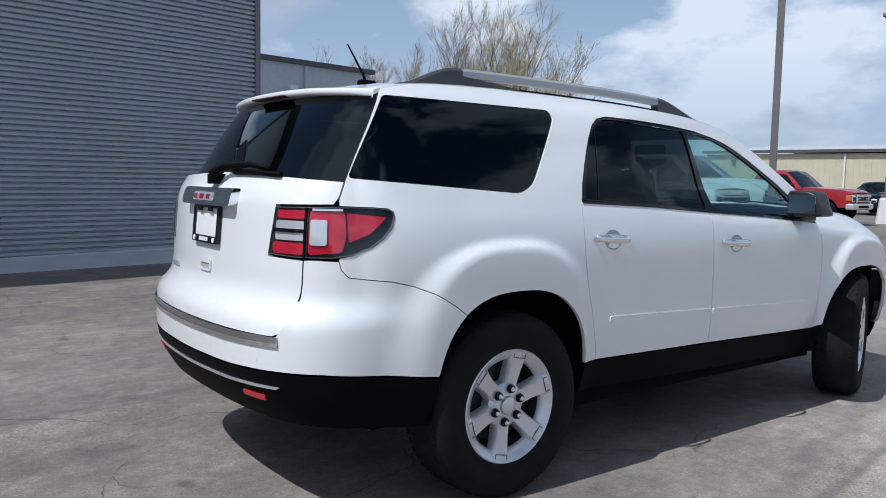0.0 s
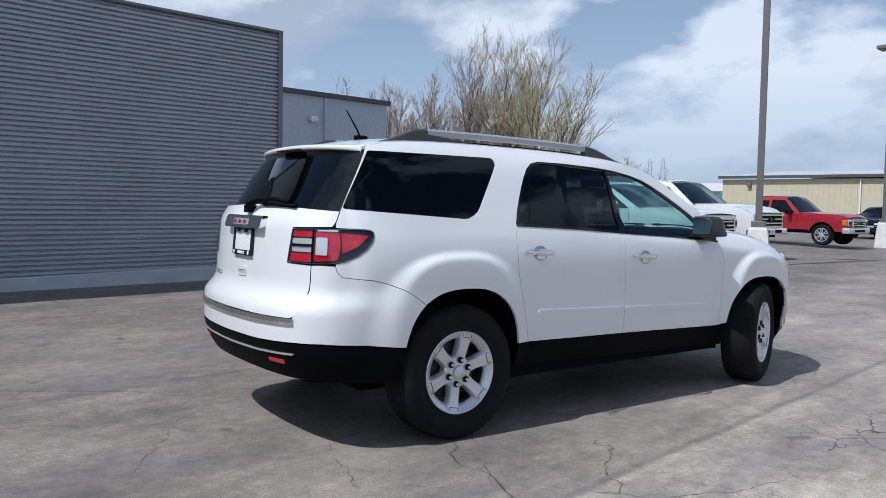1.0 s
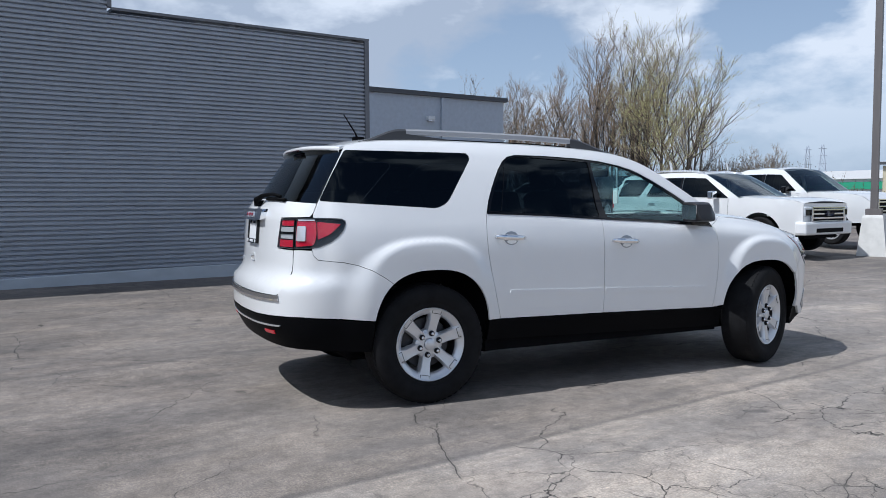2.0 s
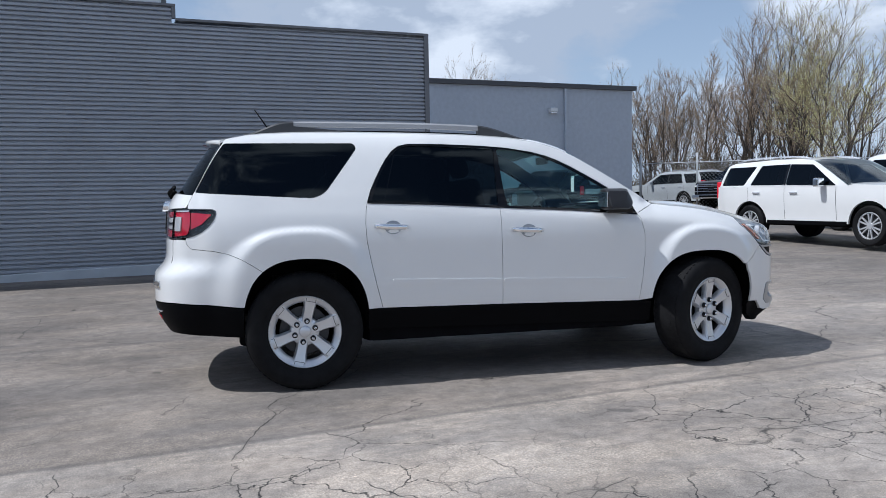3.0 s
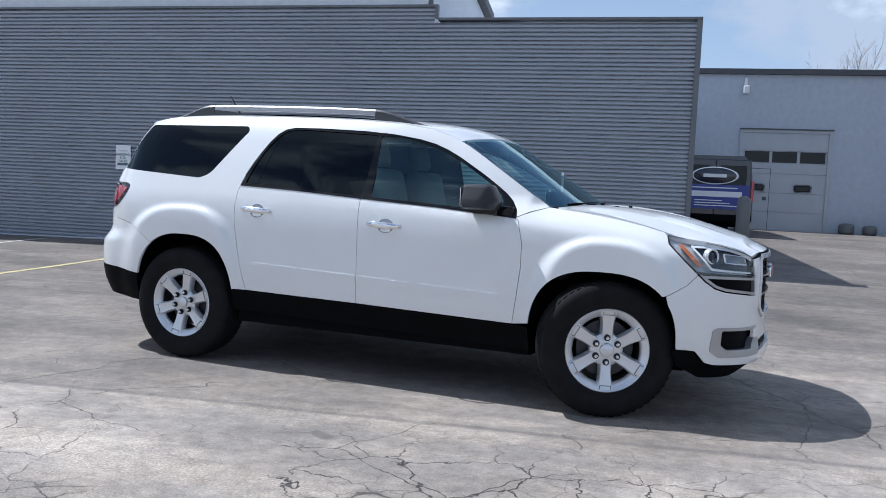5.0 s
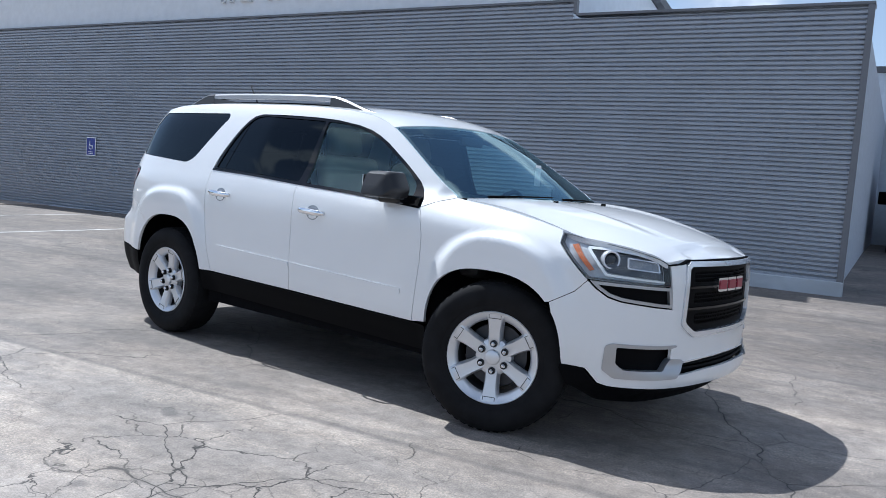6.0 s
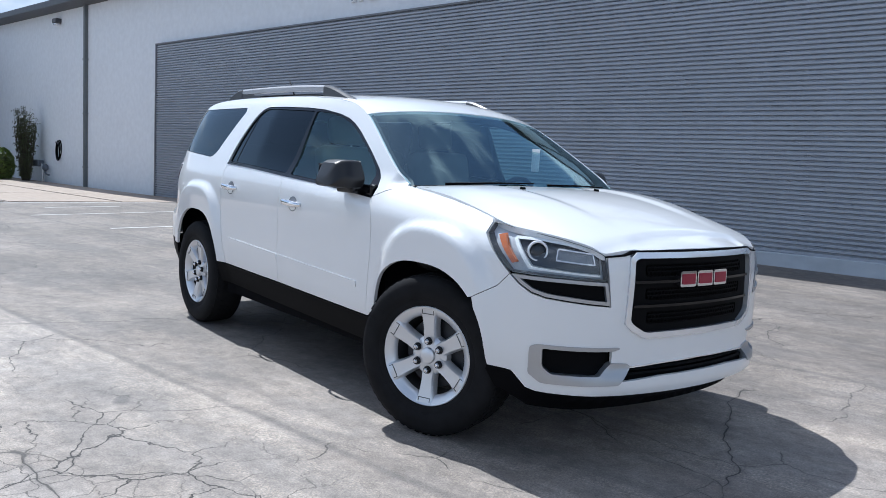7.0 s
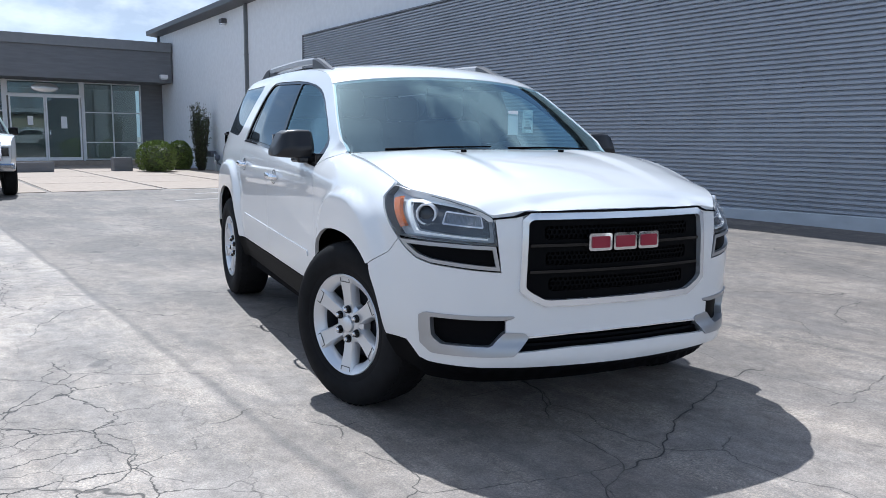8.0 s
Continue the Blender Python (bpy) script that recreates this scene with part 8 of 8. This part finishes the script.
def clipped_bush(name, x, y, w, h, seed, material, label, z0=None):
    """A rounded evergreen: twiggy core under a shell of many small leaves."""
    rng = random.Random(seed)
    z0 = ground_z(x, y) if z0 is None else z0
    root = empty(name, pose(x, y, z0), label, "bush")
    v, f = [], []
    n = 2600
    for i in range(n):
        a, u = rng.uniform(0, 2 * math.pi), rng.uniform(-0.75, 1.0)
        rr = (1 - abs(u)**2.4)**0.45 * w / 2 * (1 + 0.08 * math.sin(3 * a + seed) + rng.gauss(0, 0.05))
        c = Vector((rr * math.cos(a), rr * math.sin(a), h * (0.45 + 0.55 * u) * (1 + rng.gauss(0, 0.02))))
        c.z = max(c.z, 0.02)
        d = Vector((rng.gauss(0, 1), rng.gauss(0, 1), rng.gauss(0, 1) + 0.4)).normalized()
        e = d.orthogonal().normalized()
        s = rng.uniform(0.03, 0.06)
        o = len(v)
        v += [c - d * s, c + e * s * 0.55, c + d * s, c - e * s * 0.55]
        f.append((o, o + 1, o + 2, o + 3))
    link_mesh("leaves", v, f, material, root, False, "small dense leaves")
    bm = bmesh.new()
    bmesh.ops.create_icosphere(bm, subdivisions=2, radius=0.5)
    for q in bm.verts:
        q.co = Vector((q.co.x * w * 0.86, q.co.y * w * 0.86, max(0.01, (q.co.z + 0.45) * h * 0.92)))
    part("core", bm, "leaf_dark", root, "dark inner twigs")
    return root


def upright_shrub(name, x, y, w, h, seed, label):
    rng = random.Random(seed)
    root = empty(name, pose(x, y, ground_z(x, y)), label, "shrub")
    v, f, sv, sf = [], [], [], []
    for i in range(80):
        a = rng.uniform(0, 2 * math.pi)
        r = w / 2 * math.sqrt(rng.random())
        top = Vector((r * 1.3 * math.cos(a), r * 1.3 * math.sin(a), h * rng.uniform(0.6, 1.0)))
        base = Vector((r * 0.4 * math.cos(a), r * 0.4 * math.sin(a), 0))
        tv, tf = tube([base, base.lerp(top, 0.5) + Vector((rng.gauss(0, .04), rng.gauss(0, .04), 0)), top], [0.015, 0.01, 0.004], 3, False)
        o = len(sv); sv += tv; sf += [tuple(q + o for q in t) for t in tf]
        for j in range(52):
            c = base.lerp(top, rng.uniform(0.05, 1.0)) + Vector((rng.gauss(0, 0.05), rng.gauss(0, 0.05), 0))
            d = Vector((rng.gauss(0, 1), rng.gauss(0, 1), rng.gauss(0.8, 1))).normalized()
            e = d.orthogonal().normalized()
            s = rng.uniform(0.03, 0.06)
            o = len(v)
            v += [c - d * s, c + e * s * 0.5, c + d * s, c - e * s * 0.5]
            f.append((o, o + 1, o + 2, o + 3))
    link_mesh("stem", sv, sf, "bark", root, False, "thin upright stems")
    link_mesh("leaves", v, f, "leaf_dark", root, False, "dull green leaves")


clipped_bush("bush", -7.75, -22.15, 1.35, 1.15, 3, "leaf", "rounded clipped green box bush beside the wall")
clipped_bush("bush", -9.15, -24.2, 0.95, 1.15, 4, "leaf", "smaller clipped green bush by the wall")
upright_shrub("shrub", -9.75, -23.3, 0.62, 2.75, 8, "tall narrow dull green shrub against the wall")


# ---- light poles, fence, distance ----
def light_pole(x, y, h, head_yaw, label):
    z = ground_z(x, y)
    root = empty("light_pole", pose(x, y, z, 0, 0, 20), label, "light pole")
    bm = bmesh.new()
    secs = []
    for zz, w in ((-0.3, 0.30), (0.0, 0.30), (0.86, 0.21), (0.92, 0.19)):
        secs.append([bm.verts.new((a * w, b * w, zz)) for a, b in ((-1, -1), (1, -1), (1, 1), (-1, 1))])
    for a, b in zip(secs, secs[1:]):
        for k in range(4):
            bm.faces.new((a[k], a[(k + 1) % 4], b[(k + 1) % 4], b[k]))
    bm.faces.new(secs[-1])
    bmesh.ops.recalc_face_normals(bm, faces=bm.faces)
    part("concrete_base", bm, "pole_base", root, "pale tapered concrete base")
    part("base_plate", box(-0.16, 0.16, -0.16, 0.16, 0.92, 1.06, 0.01), "galv", root)
    part("shaft", box(-0.075, 0.075, -0.075, 0.075, 1.06, h, 0.012), "galv", root, "brown-grey square steel shaft")
    for a in (head_yaw, head_yaw + 180):
        m = pose(0, 0, h - 0.2, 0, 0, a)
        part("lamp_arm", box(0.07, 0.55, -0.03, 0.03, -0.03, 0.03, 0.0, m), "galv", root)
        part("lamp_head", box(0.5, 1.15, -0.19, 0.19, -0.06, 0.09, 0.03, m), "galv", root, "flat lamp head")


light_pole(-7.05, 17.7, 9.0, 30, "tall square steel light pole on a pale concrete base")
light_pole(-8.3, 31.1, 7.3, -110, "tall light pole on a concrete base beside parked cars")


def fence():
    root = empty("chain_link_fence", pose(0, 0, 0), "galvanised chain-link fence behind the lot", "fence")
    a, b = Vector((-26.0, 22.6)), Vector((-19.4, 29.4))
    n = 4
    L = (b - a).length
    for i in range(n + 1):
        p = a.lerp(b, i / n)
        z = ground_z(p.x, p.y)
        v, f = tube([(p.x, p.y, z - 0.2), (p.x, p.y, z + 2.15), (p.x - 0.25, p.y + 0.2, z + 2.5)], 0.04 if i % 3 else 0.055, 6)
        link_mesh("post", v, f, "galv_light", root, True, "galvanised fence post")
    for h in (0.08, 2.1):
        pts = [(a.lerp(b, i / n).x, a.lerp(b, i / n).y, ground_z(*a.lerp(b, i / n)) + h) for i in range(n + 1)]
        v, f = tube(pts, 0.022, 5)
        link_mesh("rail", v, f, "galv_light", root, True, "galvanised fence rail")
    verts, faces = [], []
    m = int(L / 0.16)
    for i in range(m):
        for s in (1, -1):
            t0 = i / m
            p = a.lerp(b, t0)
            q = a.lerp(b, max(0, min(1, t0 + s * 2.0 / L)))
            z = ground_z(p.x, p.y)
            v, f = tube([(p.x, p.y, z + 0.08), (q.x, q.y, z + 2.1)], 0.0035, 3, False)
            o = len(verts); verts += v; faces += [tuple(k + o for k in t) for t in f]
    ob = link_mesh("wire", verts, faces, "galv_light", root, False, "fine diagonal fence wire")
    ob["kind"] = "stuff"


fence()


def tan_building():
    root = empty("warehouse", pose(-46, 95, 0), "long tan metal-sided warehouse with a low pale roof", "building")
    part("wall", box(0, 110, 0, 40, -1, 5.1), "tan", root)
    bm = bmesh.new()
    for i in range(180):
        bm_box(bm, i * 0.61, i * 0.61 + 0.08, -0.022, 0.0, 0.3, 5.1)
    part("siding_ribs", bm, "tan", root, "raised siding ribs")
    part("eave", box(-0.4, 110.4, -0.5, -0.05, 5.22, 5.55), "fascia", root, "dark eave gutter")
    vs = [(-0.4, -0.5, 5.56), (110.4, -0.5, 5.56), (110.4, 20, 7.0), (-0.4, 20, 7.0), (-0.4, 40, 5.56), (110.4, 40, 5.56)]
    link_mesh("roof", vs, [(0, 1, 2, 3), (3, 2, 5, 4)], "roof_pale", root, False, "pale metal roof")
    for x in (26.5, 3.5, 55):
        part("wall_lamp", box(x - 0.25, x + 0.25, -0.35, 0, 4.2, 4.65, 0.05), "galv", root, "small wall lamp")
    for x in (16.2, 60.0):
        part("downspout", box(x, x + 0.14, -0.2, -0.05, 0, 5.1), "white_metal", root, "pale downspout")


tan_building()
fb = empty("store", pose(-108, 152, 0), "distant white store with a green band", "building")
part("wall", box(0, 34, 0, 30, -1, 5.0), "white_metal", fb)
part("band", box(-0.2, 34.2, -0.5, -0.05, 3.0, 4.4), "green_band", fb, "green fascia band")
part("roof", box(-0.4, 34.4, -0.8, 30, 5.0, 6.6), "white_metal", fb)
tagged(link_mesh("grass_verge", [(-60, 84, 0.03), (70, 84, 0.03), (70, 94.8, 0.45), (-60, 94.8, 0.45)], [(0, 1, 2, 3)], "grass"), "strip of spring grass before the warehouse", "grass", kind="stuff")


def pylon(x, y, h, seed):
    root = empty("pylon", pose(x, y, 0, 0, 0, 25), "distant steel lattice power pylon", "pylon")
    verts, faces = [], []

    def bar(p, q, r=0.35):
        v, f = tube([p, q], r, 3, False)
        o = len(verts); verts.extend(v); faces.extend([tuple(k + o for k in t) for t in f])
    w = lambda z: 2.6 * (1 - z / h)**1.4 + 0.5
    lv = [h * i / 9 for i in range(10)]
    for s in ((-1, -1), (1, -1), (1, 1), (-1, 1)):
        bar((s[0] * w(0), s[1] * w(0), 0), (s[0] * w(h), s[1] * w(h), h), 0.16)
    for z0, z1 in zip(lv, lv[1:]):
        for s in ((-1, 1), (1, -1)):
            bar((s[0] * w(z0), -w(z0), z0), (s[1] * w(z1), -w(z1), z1), 0.11)
            bar((-w(z0), s[0] * w(z0), z0), (-w(z1), s[1] * w(z1), z1), 0.11)
    for k in (0.66, 0.80, 0.93):
        bar((-2.2, 0, h * k), (2.2, 0, h * k), 0.16)
    link_mesh("lattice", verts, faces, "haze_steel", root)


pylon(-251.4, 418.8, 30.5, 1)
pylon(-244.9, 422.6, 31.0, 2)
thicket("far_woods", ((-330, 260), (-90, 420)), 5.0, 5.0, 4200, 11, "distant low brown woodland", leaf=1.6)
thicket("far_woods_east", ((-90, 420), (160, 330)), 5.0, 4.5, 3000, 12, "distant low brown woodland", leaf=1.6)


def van():
    x, y = -19.6, 7.95
    root = empty("van", pose(x, y, ground_z(x, y), 0, 0, 180), "dark blue high-roof delivery van with printed rear doors", "van")
    W, H, L = 1.03, 2.16, 5.6
    def ringv(xx, inset=0.0, z0=0.42):
        return [(xx, -W + inset, z0), (xx, -W + inset, 1.2), (xx, -W + 0.05 + inset, 1.65), (xx, -W + 0.12 + inset, 2.00), (xx, -W + 0.28, H), (xx, W - 0.28, H), (xx, W - 0.12 - inset, 2.00), (xx, W - 0.05 - inset, 1.65), (xx, W - inset, 1.2), (xx, W - inset, z0)]
    secs = [ringv(0.0, 0.03), ringv(0.08), ringv(2.0), ringv(3.9)]
    v, f = loft_x(secs)
    link_mesh("body", v, f, "navy_paint", root, False)
    nose = [ringv(3.9)]
    for xx, zt in ((4.5, 1.95), (4.9, 1.35), (5.5, 1.1)):
        nose.append([(xx, py * (0.97 if xx < 5 else 0.9), min(pz, zt)) for _, py, pz in ringv(xx)])
    v, f = loft_x(nose)
    link_mesh("nose", v, f, "navy_paint", root, False)
    link_mesh("roof_end", ringv(0.0, 0.03), [tuple(range(10))], "navy_paint", root, False)
    for sy in (-1, 1):
        a, b = sorted((sy * 0.012, sy * (W - 0.10)))
        d = part("rear_door", box(-0.035, 0.0, a, b, 0.55, 2.06, 0.02), "navy_paint", root, "dark blue rear door")
        part("rear_window", box(-0.045, -0.034, a + 0.12, b - 0.12, 1.30, 1.90, 0.005), "gloss_black", d, "dark window")
        a, b = sorted((sy * (W - 0.09), sy * (W - 0.005)))
        part("tail_lamp", box(-0.03, 0.09, a, b, 0.95, 1.50, 0.015), "red_lens", root, "red tail lamp")
        a, b = sorted((sy * (W + 0.10), sy * (W + 0.35)))
        mr = part("door_mirror", box(4.15, 4.30, a, b, 1.25, 1.62, 0.04), "black_plastic", root, "large black door mirror")
        a, b = sorted((sy * (W - 0.05), sy * (W + 0.15)))
        part("mirror_arm", box(4.2, 4.27, a, b, 1.30, 1.36), "black_plastic", mr)
        for wx in (1.0, 4.7):
            simple_wheel(0.35, 0.24, root, wx, sy * (W - 0.14), sy)
    part("rear_bumper", box(-0.12, 0.1, -W * 0.96, W * 0.96, 0.38, 0.58, 0.03), "black_plastic", root, "black rear bumper step")
    bm = lathe([(0.0, -0.058), (0.27, -0.058), (0.29, -0.05), (0.29, -0.036)], 36, "x")
    bm.transform(Matrix.Diagonal((1, 2.1, 0.82, 1)) @ Matrix.Identity(4))
    bm.transform(Matrix.Translation((0.0, 0, 1.62)))
    part("oval_rim", bm, "sign_white", root, "white oval outline", True)
    bm = lathe([(0.0, -0.064), (0.255, -0.064), (0.265, -0.058)], 36, "x")
    bm.transform(Matrix.Translation((0, 0, 1.62)) @ Matrix.Diagonal((1, 2.1, 0.80, 1)))
    part("oval_field", bm, "navy_paint", root, "dark oval field", True)
    part("oval_script", box(-0.07, -0.064, -0.30, 0.30, 1.575, 1.665, 0.002), "sign_white", root, "pale shape in the oval")
    part("print_band", box(-0.05, -0.036, -W + 0.11, W - 0.11, 0.72, 1.38), "sign_blue", root, "bright blue printed band")
    part("print_bar", box(-0.056, -0.05, -0.72, 0.72, 1.05, 1.20), "sign_white", root, "white printed bar")
    for k in range(3):
        part("print_bar", box(-0.056, -0.05, -0.62 + 0.2 * k, 0.5, 0.80 + 0.07 * k, 0.825 + 0.07 * k), "sign_white", root, "white printed bar")
    part("print_bar", box(-0.056, -0.05, -0.6, 0.6, 1.28, 1.31), "sign_white", root, "white printed bar")
    part("underbody", box(0.1, 5.2, -0.75, 0.75, 0.25, 0.5), "under", root)


van()
